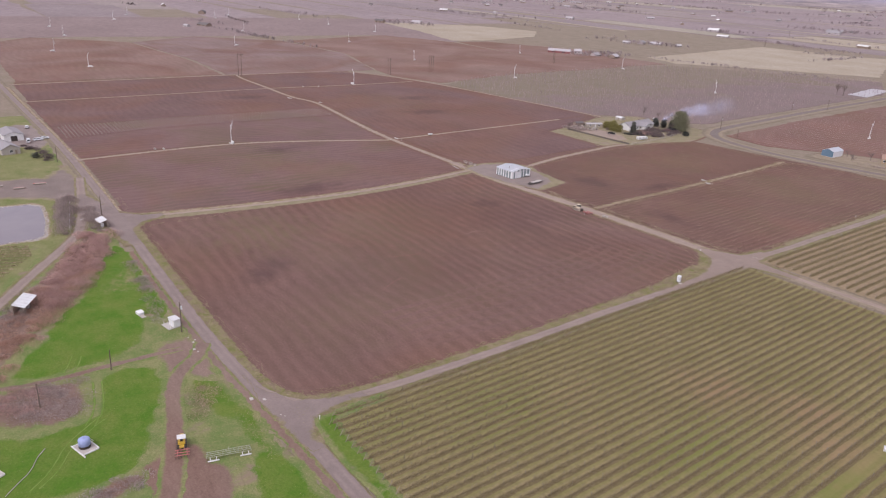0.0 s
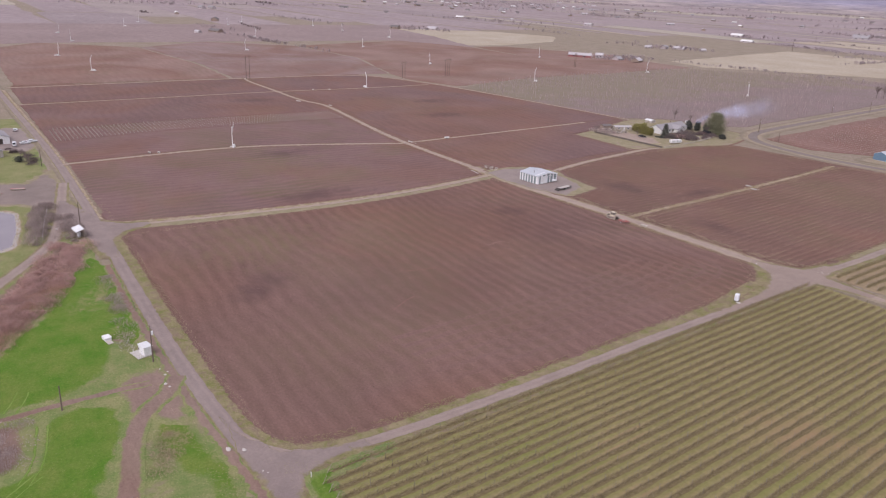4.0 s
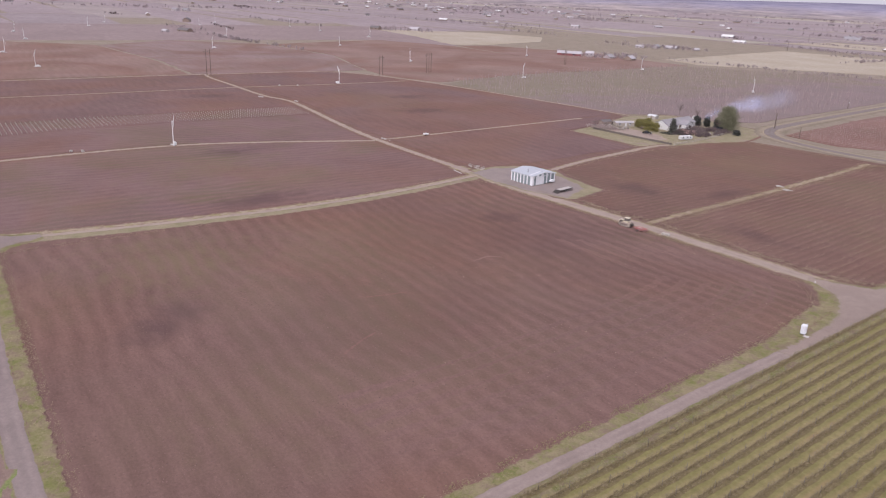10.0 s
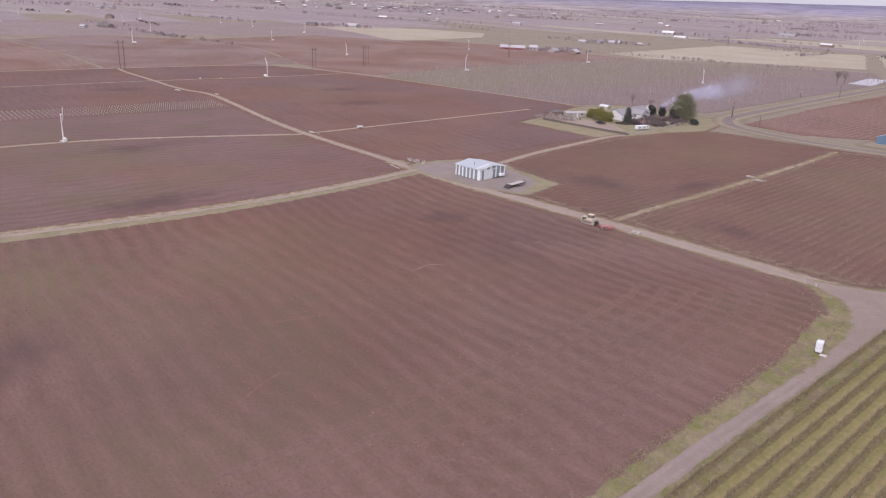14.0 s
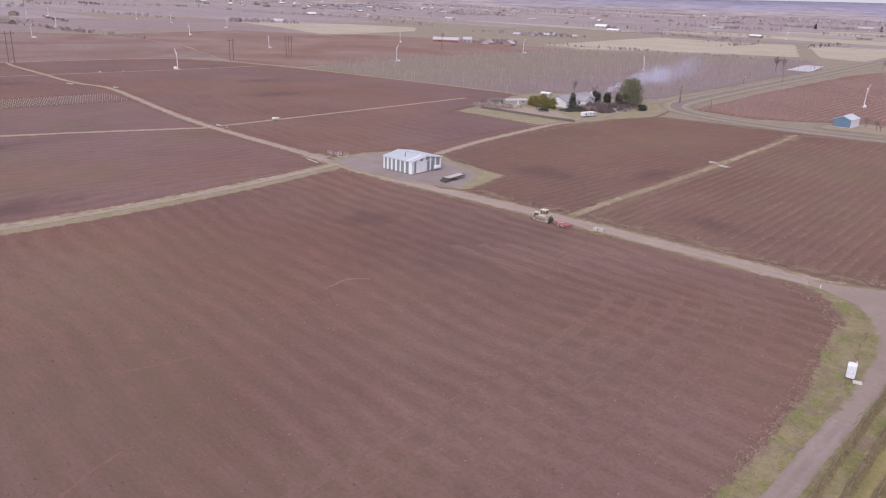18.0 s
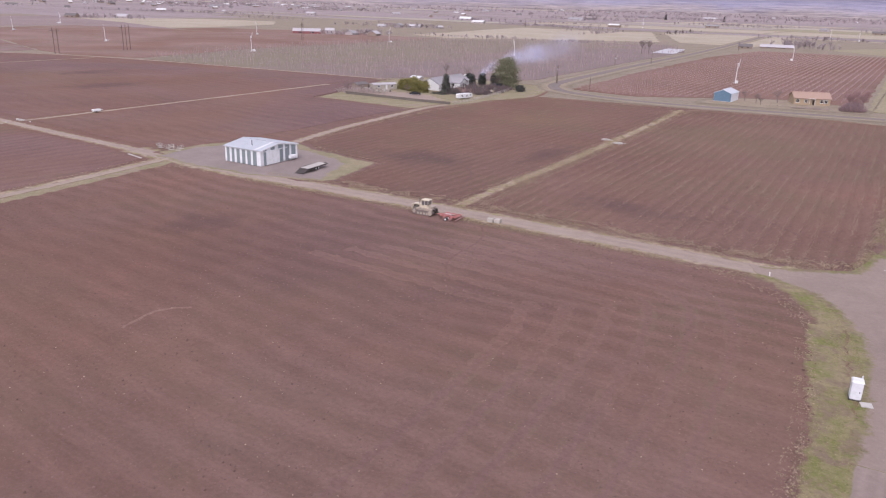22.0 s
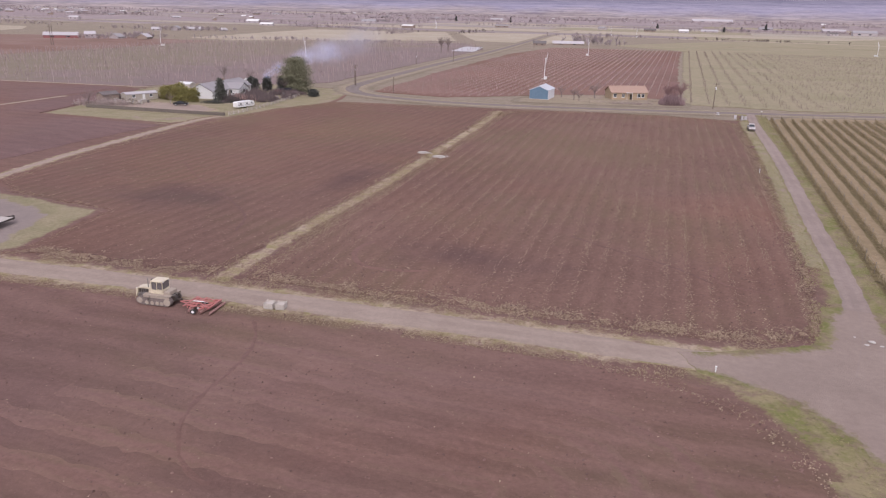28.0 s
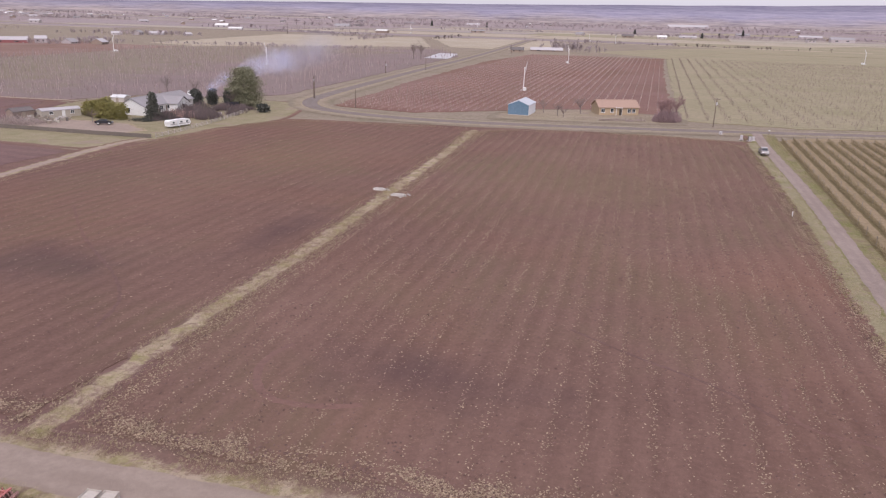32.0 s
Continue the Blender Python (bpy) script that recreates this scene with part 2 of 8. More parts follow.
SOIL_D, SOIL_L = (0.125, 0.073, 0.06), (0.189, 0.116, 0.095)
BROWN_D, BROWN_L = (0.124, 0.071, 0.056), (0.187, 0.114, 0.089)
M_F1 = soil("soil_main_field", SOIL_D, SOIL_L, "x", 4.65, 0.42, 1.1, moss=0.2, litter=0.15)
M_F2 = soil("soil_leaf_littered", BROWN_D, BROWN_L, "y", 2.62, 0.34, 0.12, litter=0.65, moss=0.4, skew=0.088)
M_F3 = soil("soil_fallow", shade(BROWN_D, 0.93), shade(BROWN_L, 0.95), "y", 2.62, 0.34, 0.2, litter=0.4, moss=0.45, skew=0.03)
# soil of the farther fields, with some blue haze mixed into its colour
HAZED_D, HAZED_L = (0.134, 0.081, 0.073), (0.203, 0.13, 0.117)
M_F4 = soil("soil_dark_hazed", shade(HAZED_D, 0.93), shade(HAZED_L, 0.93), "x", 5, 0.2, moss=0.15)
M_F6 = soil("soil_mossy_hazed", HAZED_D, HAZED_L, "y", 4.0, 0.3, moss=0.5)
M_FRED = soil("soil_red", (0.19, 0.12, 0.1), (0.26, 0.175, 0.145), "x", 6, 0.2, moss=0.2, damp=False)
# paler and mauver than near soil: distance haze put into the colour
M_FHAZE = soil("soil_haze_tinted", (0.192, 0.131, 0.119), (0.258, 0.188, 0.17), "x", 8, 0.15, moss=0.2, damp=False, fine=False)
M_REDF = soil("berry_field_soil", (0.165, 0.094, 0.079), (0.232, 0.143, 0.12), "x", 6, 0.1, moss=0.25, damp=False)
M_FTAN = turf("dry_stubble", (0.365, 0.305, 0.22), (0.445, 0.38, 0.295), 0.02)
# far grounds: aerial haze painted in as paler, more mauve base colours
M_FARA = turf("hazed_tilled_land", (0.29, 0.235, 0.215), (0.36, 0.3, 0.27), 0.008)
M_FARB = turf("hazed_pasture", (0.34, 0.305, 0.235), (0.42, 0.365, 0.29), 0.008)
M_FARC = turf("hazed_dark_land", (0.25, 0.2, 0.195), (0.32, 0.26, 0.25), 0.008)
M_FARTILL = turf("hazed_far_tilth", (0.245, 0.182, 0.168), (0.3, 0.228, 0.21), 0.01)
M_FARHAZE = turf("haze_mauve_land", (0.28, 0.22, 0.215), (0.34, 0.275, 0.265), 0.004)
M_FGREEN = turf("winter_pasture", (0.265, 0.235, 0.14), (0.34, 0.28, 0.19), 0.03)
M_GROUND = turf("valley_ground", (0.23, 0.19, 0.13), (0.3, 0.24, 0.185), 0.05, share=0.6)
UNDER_SOIL = (soil_look, SOIL_D, SOIL_L, "x", 4.65, 0.2, 0.55, 0.3, 0.3, False)
G_VERGE = (verge_look, (0.155, 0.155, 0.052), (0.24, 0.198, 0.112), (0.19, 0.135, 0.098), 0.2)
G_STRAW = (verge_look, (0.24, 0.205, 0.095), (0.36, 0.285, 0.205), (0.2, 0.132, 0.105), 0.3)
G_ROUGH = (turf_look, (0.13, 0.19, 0.05), (0.28, 0.25, 0.12), 0.15, (0.23, 0.165, 0.125), 0.45, 0.5)
G_YARD = (turf_look, (0.205, 0.188, 0.095), (0.315, 0.26, 0.17), 0.2, (0.265, 0.2, 0.16), 0.75, 0.3)
G_LUSH = (turf_look, (0.08, 0.172, 0.014), (0.17, 0.2, 0.045), 0.13, None, 0.4, 0.28)
G_EARTH = (soil_look, (0.15, 0.1, 0.08), (0.26, 0.185, 0.15), "x", 9, 0.1, 1.6, 0.3, 0.25, False)
M_BASE = soil("tilled_margin", *UNDER_SOIL[1:])
M_ROADSIDE = fringe("roadside_grass", (turf_look, (0.25, 0.205, 0.13), (0.34, 0.272, 0.2), 0.2, (0.24, 0.185, 0.15), 0.7, 0.3), (turf_look, (0.2, 0.165, 0.11), (0.27, 0.215, 0.165), 0.05))
M_VERGE = fringe("verge_grass", G_VERGE, UNDER_SOIL)
M_STRAW = fringe("straw_verge", G_STRAW, UNDER_SOIL)
M_ROUGH = fringe("rough_grass", G_ROUGH, G_YARD)
M_LUSH = fringe("lush_grass", G_LUSH, G_ROUGH)
M_YARD = fringe("yard_grass", G_YARD, UNDER_SOIL)
G_GREENYARD = (turf_look, (0.16, 0.185, 0.06), (0.28, 0.25, 0.125), 0.12, None, 0.5, 0.2)
M_GREENYARD = fringe("green_yard_grass", G_GREENYARD, G_ROUGH)
M_BANK = fringe("stony_bank", G_STRAW, G_GREENYARD)
M_EARTH = fringe("trampled_earth", G_EARTH, G_ROUGH)
n = Nodes("vineyard_alley", 0.95, spec=0.15)
sep = n.add("ShaderNodeSeparateXYZ")
n.link(n.place(), sep.inputs[0])
# mown alleys: a paler trodden middle, greener beside the vines, lush and reddish patches
rowline = n.math("ADD", sep.outputs[0], n.math("MULTIPLY", n.math("ADD", sep.outputs[1], 40), 0.07))
between = n.math("COSINE", n.math("MULTIPLY", n.math("SUBTRACT", rowline, 123.6), 2 * math.pi / 2.44))
grass, relief = turf_look(n, (0.212, 0.19, 0.072), (0.272, 0.232, 0.1), 0.06, None, 0.45, 0.25)
mown, relief = turf_look(n, (0.25, 0.21, 0.085), (0.31, 0.25, 0.122), 0.06, (0.27, 0.19, 0.1), 0.6, 0.4)
alley = n.mix(n.ramp(between, 0.2, -0.8, 0.0, 0.9), mown, grass)
alley = n.mix(spots_at(n, [(183, -99, 11, 15, 0.55), (147, -127, 13, 16, 0.45), (142, -152, 9, 12, 0.4), (205, -82, 4, 20, 0.6)]), alley, (0.16, 0.19, 0.042))
alley = n.mix(spots_at(n, [(168, -75, 10, 9, 0.55), (187, -64, 10, 8, 0.6), (197, -73, 9, 8, 0.5)]), alley, (0.31, 0.19, 0.12))
M_ALLEY = n.done(alley, relief, 0.7, 0.2)
M_ALLEY2 = turf("dry_vineyard_alley", (0.255, 0.194, 0.113), (0.33, 0.248, 0.155), 0.06, None, 0.6, 0.35)
n = Nodes("orchard_floor", 0.95, spec=0.15)
sep = n.add("ShaderNodeSeparateXYZ")
n.link(n.place(), sep.inputs[0])
grassy = n.ramp(n.math("ADD", sep.outputs[0], n.ramp(n.noise(0.015, 4), 0.3, 0.7, -70, 70)), -150, -215)
grass, relief = turf_look(n, (0.208, 0.172, 0.118), (0.25, 0.196, 0.156), 0.06)
M_ORCH = n.done(n.mix(grassy, turf_look(n, (0.21, 0.162, 0.145), (0.25, 0.182, 0.172), 0.03)[0], grass), relief, 0.6, 0.2)
M_JUNC = fringe("worn_junction", (paving_look, (0.258, 0.198, 0.164), (0.33, 0.256, 0.212)), G_VERGE, 0.9)
M_ASPH = fringe("old_asphalt", (paving_look, (0.25, 0.194, 0.166), (0.325, 0.256, 0.22)), G_VERGE, 0.5)
M_HIGHWAY = fringe("highway_asphalt", (paving_look, (0.17, 0.138, 0.124), (0.235, 0.19, 0.17)), G_STRAW, 0.4)
M_OLDROAD = fringe("muddy_road", (paving_look, (0.225, 0.176, 0.158), (0.3, 0.24, 0.213)), G_VERGE, 0.6)
M_DIRT = fringe("dirt_road", (paving_look, (0.285, 0.22, 0.178), (0.365, 0.288, 0.236)), G_STRAW, 0.6)
M_GRAVEL = fringe("gravel_pad", (paving_look, (0.24, 0.195, 0.175), (0.31, 0.25, 0.22)), G_YARD, 0.7)


# ---- mesh building ----
class Shape:
    """Vertices and faces gathered piece by piece, then turned into one mesh."""

    def __init__(self):
        self.v, self.f = [], []

    def put(self, verts, faces):
        k = len(self.v)
        self.v.extend(verts)
        self.f.extend(tuple(i + k for i in face) for face in faces)
        return self

    def box(self, c, s, bevel=0.0, turn=0.0, tip=0.0):
        """A box by its centre and size; turned about z, tipped about y; edges cut by bevel."""
        hx, hy, hz = (v / 2 for v in s)
        rot = Euler((0, radians(tip), radians(turn))).to_matrix()
        c = Vector(c)
        if bevel <= 0:
            pts = [(x, y, z) for x in (-hx, hx) for y in (-hy, hy) for z in (-hz, hz)]
            faces = [(0, 1, 3, 2), (4, 6, 7, 5), (0, 4, 5, 1), (2, 3, 7, 6), (0, 2, 6, 4), (1, 5, 7, 3)]
            return self.put([tuple(c + rot @ Vector(p)) for p in pts], faces)
        b = min(bevel, hx * 0.9, hy * 0.9, hz * 0.9)
        pts, index = [], {}
        for sx in (-1, 1):
            for sy in (-1, 1):
                for sz in (-1, 1):
                    for a in range(3):
                        p = [sx * hx, sy * hy, sz * hz]
                        for k in range(3):
                            if k != a:
                                p[k] -= (sx, sy, sz)[k] * b
                        index[sx, sy, sz, a] = len(pts)
                        pts.append(p)
        faces = []
        for a in range(3):
            o = [k for k in range(3) if k != a]
            for s1 in (-1, 1):
                quad = []
                for u, w in ((-1, -1), (1, -1), (1, 1), (-1, 1)):
                    key = [0, 0, 0]
                    key[a], key[o[0]], key[o[1]] = s1, u, w
                    quad.append(index[(*key, a)])
                faces.append(quad)
            for u in (-1, 1):
                for w in (-1, 1):
                    k1, k2 = [0, 0, 0], [0, 0, 0]
                    k1[o[0]], k1[o[1]], k1[a] = u, w, -1
                    k2[o[0]], k2[o[1]], k2[a] = u, w, 1
                    faces.append((index[(*k1, o[0])], index[(*k2, o[0])], index[(*k2, o[1])], index[(*k1, o[1])]))
        for sx in (-1, 1):
            for sy in (-1, 1):
                for sz in (-1, 1):
                    faces.append(tuple(index[sx, sy, sz, a] for a in range(3)))
        return self.put([tuple(c + rot @ Vector(p)) for p in pts], faces)

    def tube(self, points, radii, n=8, cap=True):
        """A round bar along points, with a radius at each."""
        points = [Vector(p) for p in points]
        rings = []
        for i, p in enumerate(points):
            way = (points[min(i + 1, len(points) - 1)] - points[max(i - 1, 0)]).normalized()
            side = way.cross(Vector((0, 0, 1)) if abs(way.z) < 0.95 else Vector((1, 0, 0))).normalized()
            up = side.cross(way)
            r = radii[i] if isinstance(radii, (list, tuple)) else radii
            rings.append([tuple(p + r * (math.cos(a) * side + math.sin(a) * up)) for a in (2 * math.pi * k / n for k in range(n))])
        faces = [(j * n + k, j * n + (k + 1) % n, (j + 1) * n + (k + 1) % n, (j + 1) * n + k) for j in range(len(rings) - 1) for k in range(n)]
        if cap:
            faces += [tuple(range(n)), tuple(range((len(rings) - 1) * n, len(rings) * n))]
        return self.put([p for r in rings for p in r], faces)

    def prism(self, outline, z0, z1):
        """A slab over an outline of (x, y)."""
        n = len(outline)
        self.put([(x, y, z0) for x, y in outline] + [(x, y, z1) for x, y in outline],
                 [tuple(range(n, 2 * n))] + [(k, (k + 1) % n, n + (k + 1) % n, n + k) for k in range(n)])
        return self

    def side(self, outline, x0, x1):
        """A slab between two planes of x over an outline of (y, z)."""
        n = len(outline)
        return self.put([(x0, y, z) for y, z in outline] + [(x1, y, z) for y, z in outline],
                        [tuple(range(n)), tuple(range(n, 2 * n))] + [(k, (k + 1) % n, n + (k + 1) % n, n + k) for k in range(n)])

    def front(self, outline, y0, y1):
        """A slab between two planes of y over an outline of (x, z)."""
        n = len(outline)
        return self.put([(x, y0, z) for x, z in outline] + [(x, y1, z) for x, z in outline],
                        [tuple(range(n)), tuple(range(n, 2 * n))] + [(k, (k + 1) % n, n + (k + 1) % n, n + k) for k in range(n)])

    def leaf(self, p, size, rng):
        """One loose leaf clump: a bent quad."""
        a = Vector((rng.uniform(-1, 1), rng.uniform(-1, 1), rng.uniform(-0.6, 0.6))).normalized() * size
        b = a.cross(Vector((rng.uniform(-1, 1), rng.uniform(-1, 1), rng.uniform(0.2, 1)))).normalized() * size * 0.7
        p = Vector(p)
        return self.put([tuple(p - a), tuple(p - b * 0.8), tuple(p + a), tuple(p + b + Vector((0, 0, size * 0.3)))], [(0, 1, 2), (0, 2, 3)])

    def clod(self, p, s, rng):
        """A small lump with six corners."""
        x, y, z = p
        q = [s * rng.uniform(0.5, 1.2) for _ in range(5)]
        return self.put([(x + q[0], y, z), (x, y + q[1], z), (x - q[2], y, z), (x, y - q[3], z), (x + 0.2 * s, y, z + q[4] * 0.9)],
                        [(0, 1, 4), (1, 2, 4), (2, 3, 4), (3, 0, 4)])

    def mesh(self, name, mat, smooth=False):
        me = bpy.data.meshes.new(name)
        me.from_pydata(self.v, [], self.f)
        bm = bmesh.new()
        bm.from_mesh(me)
        bmesh.ops.recalc_face_normals(bm, faces=bm.faces)
        bm.to_mesh(me)
        bm.free()
        me.materials.append(mat)
        if smooth:
            me.shade_smooth()
        return me


def thing(name, x, y, z=0.0, turn=0.0, label="", category="", group="", kind=""):
    """An empty at the base of a thing, which carries its parts."""
    ob = new(name)
    ob.matrix_world = pose(x, y, z, 0, 0, turn)
    return tagged(ob, label, category, group, kind)


def part(name, shape, mat, parent, label="", smooth=False):
    """One mesh under a thing or a part."""
    ob = new(name, shape if isinstance(shape, bpy.types.Mesh) else shape.mesh(name, mat, smooth))
    ob.parent = parent
    return tagged(ob, label)


def single(name, shape, mat, label, category, kind="", group="", smooth=False):
    return tagged(new(name, shape.mesh(name, mat, smooth)), label, category, group, kind)


def ragged(outline, step=3.0, amp=0.5, seed=0, closed=True):
    """An outline cut into short pieces that wander a little."""
    rng, out = random.Random(seed), []
    ends = list(zip(outline, outline[1:] + outline[:1])) if closed else list(zip(outline, outline[1:]))
    for (x0, y0), (x1, y1) in ends:
        far = math.hypot(x1 - x0, y1 - y0)
        n = max(1, min(220, int(far / step)))
        nx, ny = (y1 - y0) / (far + 1e-9), (x0 - x1) / (far + 1e-9)
        for k in range(n):
            f = k / n
            d = rng.uniform(-amp, amp) * 0.55
            if amp:
                d += 1.3 * amp * noise.noise(Vector(((x0 + (x1 - x0) * f) * 0.13, (y0 + (y1 - y0) * f) * 0.13, seed)))
            out.append((x0 + (x1 - x0) * f + nx * d, y0 + (y1 - y0) * f + ny * d))
    return out if closed else out + [outline[-1]]


def rounded(line, times=2):
    """A line with its corners cut round."""
    for _ in range(times):
        out = [line[0]]
        for (x0, y0), (x1, y1) in zip(line, line[1:]):
            out += [(0.75 * x0 + 0.25 * x1, 0.75 * y0 + 0.25 * y1), (0.25 * x0 + 0.75 * x1, 0.25 * y0 + 0.75 * y1)]
        line = out + [line[-1]]
    return line


def carry(ob, cover, across=None):
    """Give each corner of a mesh its share of cover and its place across the strip."""
    for key, values in (("cover", cover), ("across", across)):
        if values:
            ob.data.attributes.new(key, "FLOAT", "POINT").data.foreach_set("value", values)
    return ob


def away(x, y, line):
    """Distance from a line."""
    best = 1e9
    for (x0, y0), (x1, y1) in zip(line, line[1:]):
        dx, dy = x1 - x0, y1 - y0
        t = max(0.0, min(1.0, ((x - x0) * dx + (y - y0) * dy) / (dx * dx + dy * dy + 1e-9)))
        best = min(best, math.hypot(x - x0 - t * dx, y - y0 - t * dy))
    return best


def ground_patch(name, outline, z, mat, label, category, step=3.0, amp=0.5, seed=0, soft=1.6, ways=()):
    """A flat patch whose cover thins out towards its edge; with soft 0 a plain slab."""
    rim = ragged(outline, step, amp, seed)
    if not soft:
        return single(name, Shape().prism(rim, z - 0.4, z), mat, label, category, "structure")
    xs, ys = [p[0] for p in rim], [p[1] for p in rim]
    gap = max(soft, math.sqrt((max(xs) - min(xs)) * (max(ys) - min(ys)) / 5000))
    a = np.array(rim)
    b = np.roll(a, -1, axis=0) - a
    span = (b * b).sum(1) + 1e-12
    rng = random.Random(seed)
    inner, cover = [], [0.0] * len(rim)
    for i in range(int((max(xs) - min(xs)) / gap) + 1):
        for j in range(int((max(ys) - min(ys)) / gap) + 1):
            x, y = min(xs) + (i + rng.uniform(0.2, 0.8)) * gap, min(ys) + (j + rng.uniform(0.2, 0.8)) * gap
            if inside(x, y, rim):
                p = np.array((x, y)) - a
                t = np.clip((p * b).sum(1) / span, 0, 1)
                d = math.sqrt((((p - b * t[:, None]) ** 2).sum(1)).min())
                if d > 0.25 * soft:
                    inner.append((x, y))
                    cover.append(min(1.0, d / soft))
    n = len(rim)
    pts, _, faces, origin, _, _ = geometry.delaunay_2d_cdt([Vector(p) for p in rim + inner], [(k, (k + 1) % n) for k in range(n)], [], 1, 1e-5)
    cover = [max([cover[k] for k in o] or [0.0]) for o in origin]
    if ways:
        cover = [max([c] + [min(1.0, max(0.0, 1.6 - away(p.x, p.y, line) / half)) for line, half in ways]) for c, p in zip(cover, pts)]
    turn = math.copysign(0.5, sum(p[0] * q[1] - q[0] * p[1] for p, q in zip(rim, rim[1:] + rim[:1])))
    outer = []
    for k, (x, y) in enumerate(rim):
        dx, dy = rim[(k + 2) % n][0] - rim[k - 2][0], rim[(k + 2) % n][1] - rim[k - 2][1]
        far = math.hypot(dx, dy) + 1e-9
        outer.append((x + dy / far * turn, y - dx / far * turn))
    m = len(pts)
    skirt = [(m + k, m + (k + 1) % n, m + n + (k + 1) % n, m + n + k) for k in range(n)]
    v = [(p.x, p.y, z) for p in pts] + [(x, y, z) for x, y in rim] + [(x, y, z - 0.12) for x, y in outer]
    return carry(single(name, Shape().put(v, list(faces) + skirt), mat, label, category, "structure"), cover + [0.0] * (2 * n))


def strip(name, line, width, z, mat, label, category, amp=0.3, step=3.0, seed=0, soft=2, edges=(0, 0), fade=0.6):
    """A road or verge along a line; width is a number or one for each end; its cover fades at the edges."""
    line = rounded([tuple(p) for p in line], soft)
    line = [p for i, p in enumerate(line) if i == 0 or p != line[i - 1]]
    pts = ragged(line, step, 0.0, seed, closed=False)
    rng = random.Random(seed + 5)
    w0, w1 = width if isinstance(width, tuple) else (width, width)
    places = (-1.1, -1, -0.75, -0.5, -0.25, 0, 0.25, 0.5, 0.75, 1, 1.1)
    v, cover, across = [], [], []
    for i, (x, y) in enumerate(pts):
        a, b = pts[max(i - 1, 0)], pts[min(i + 1, len(pts) - 1)]
        dx, dy = b[0] - a[0], b[1] - a[1]
        far = math.hypot(dx, dy) + 1e-9
        w = (w0 + (w1 - w0) * i / (len(pts) - 1)) / 2
        sides = w + rng.uniform(-amp, amp), w + rng.uniform(-amp, amp)
        for u in places:
            o = u * sides[u > 0]
            v.append((x + dy / far * o, y - dx / far * o, z + 0.02 * (1 - abs(u)) if abs(u) <= 1 else z - 0.1))
            e = edges[u > 0]
            cover.append(e + (1 - e) * max(0.0, min(1.0, (1 - abs(u)) / fade)))
            across.append(float(u))
    n, m = len(pts), len(places)
    f = [(m * k + j, m * k + j + 1, m * k + m + j + 1, m * k + m + j) for k in range(n - 1) for j in range(m - 1)]
    return carry(single(name, Shape().put(v, f), mat, label, category, "structure"), cover, across)


def inside(x, y, outline):
    hit = False
    for (x0, y0), (x1, y1) in zip(outline, outline[1:] + outline[:1]):
        if (y0 > y) != (y1 > y) and x < (x1 - x0) * (y - y0) / (y1 - y0) + x0:
            hit = not hit
    return hit


# ---- the land ----
land = Shape()
rings = [0, 40, 120, 260, 420, 700, 1100, 1700, 2500, 3400, 4300, 4850]
land.put([(0, 100, -0.12)] + [(r * math.cos(a), r * math.sin(a) + 100, -0.12) for r in rings[1:] for a in (2 * math.pi * k / 96 for k in range(96))],
         [(0, 1 + k, 1 + (k + 1) % 96) for k in range(96)] +
         [(1 + 96 * j + k, 1 + 96 * (j + 1) + k, 1 + 96 * (j + 1) + (k + 1) % 96, 1 + 96 * j + (k + 1) % 96) for j in range(len(rings) - 2) for k in range(96)])
single("ground", land, M_GROUND, "flat valley floor of dry grass and tilled earth", "ground", "structure")

F1 = [(-11, -166.6), (-13, -150), (-13.2, -111), (-13.5, -84), (-16, -50), (-24, -12), (-18, -8), (0, -6.5), (22, -4.5), (51, -0.5), (77, 1.8), (94, 2), (102, -1),
      (106.8, -4), (110, -9.5), (112.3, -19.6), (115.4, -34), (117, -50), (119.4, -68), (121.6, -97), (123.6, -124), (124.8, -142), (124.9, -154), (123.4, -161.5), (119, -166), (111, -167.4), (60, -167.2)]
F2 = [(48.8, 7.6), (70, 8.6), (90, 10.6), (108, 12.8), (113, 18), (112.5, 40), (111.7, 60), (110.6, 73), (108.6, 102), (106.7, 130), (104.5, 158), (102, 180), (96, 187), (80, 187.6), (55, 183),
      (31.5, 174), (34.4, 150), (37.4, 122), (40.2, 94), (44.4, 52), (45.6, 30)]
F3 = [(44.5, 7.2), (42.6, 30), (41.3, 52), (37.2, 94), (34.5, 122), (31.6, 148), (28, 175.5), (0, 170), (-27, 164), (-32, 150), (-34.5, 115), (-31.5, 75), (-25, 44), (-20, 31), (-12, 26.2), (11.2, 24.4),
      (14, 12), (15.6, 4), (22, 4.2), (32, 5.6)]
F4 = [(-38, 4), (-60, -1), (-100, -1), (-106, 40), (-113, 130), (-119, 163), (-97, 128), (-88, 98), (-60, 97), (-42, 97), (-41, 70), (-37, 36)]
F5 = [(-108, 0), (-150, 0), (-205, 8), (-250, 8), (-287, 5), (-291, 60), (-296, 131), (-275, 138), (-154, 161), (-121, 165), (-117, 130), (-111, 65)]
F5B = [(-300, 4), (-366, 0), (-371, 95), (-340, 118), (-300, 129), (-296, 60)]
F6 = [(-25, -167.6), (-70, -168), (-117, -168), (-121, -131), (-123, -92), (-116, -57), (-100, -11), (-60, -9), (-32, -9), (-24, -41), (-20, -84), (-22, -133)]
F7A = [(-124, -168), (-168, -168.6), (-178, -120), (-180, -60), (-180, -5), (-150, -8), (-106, -11), (-121, -57), (-129, -92), (-128, -131)]
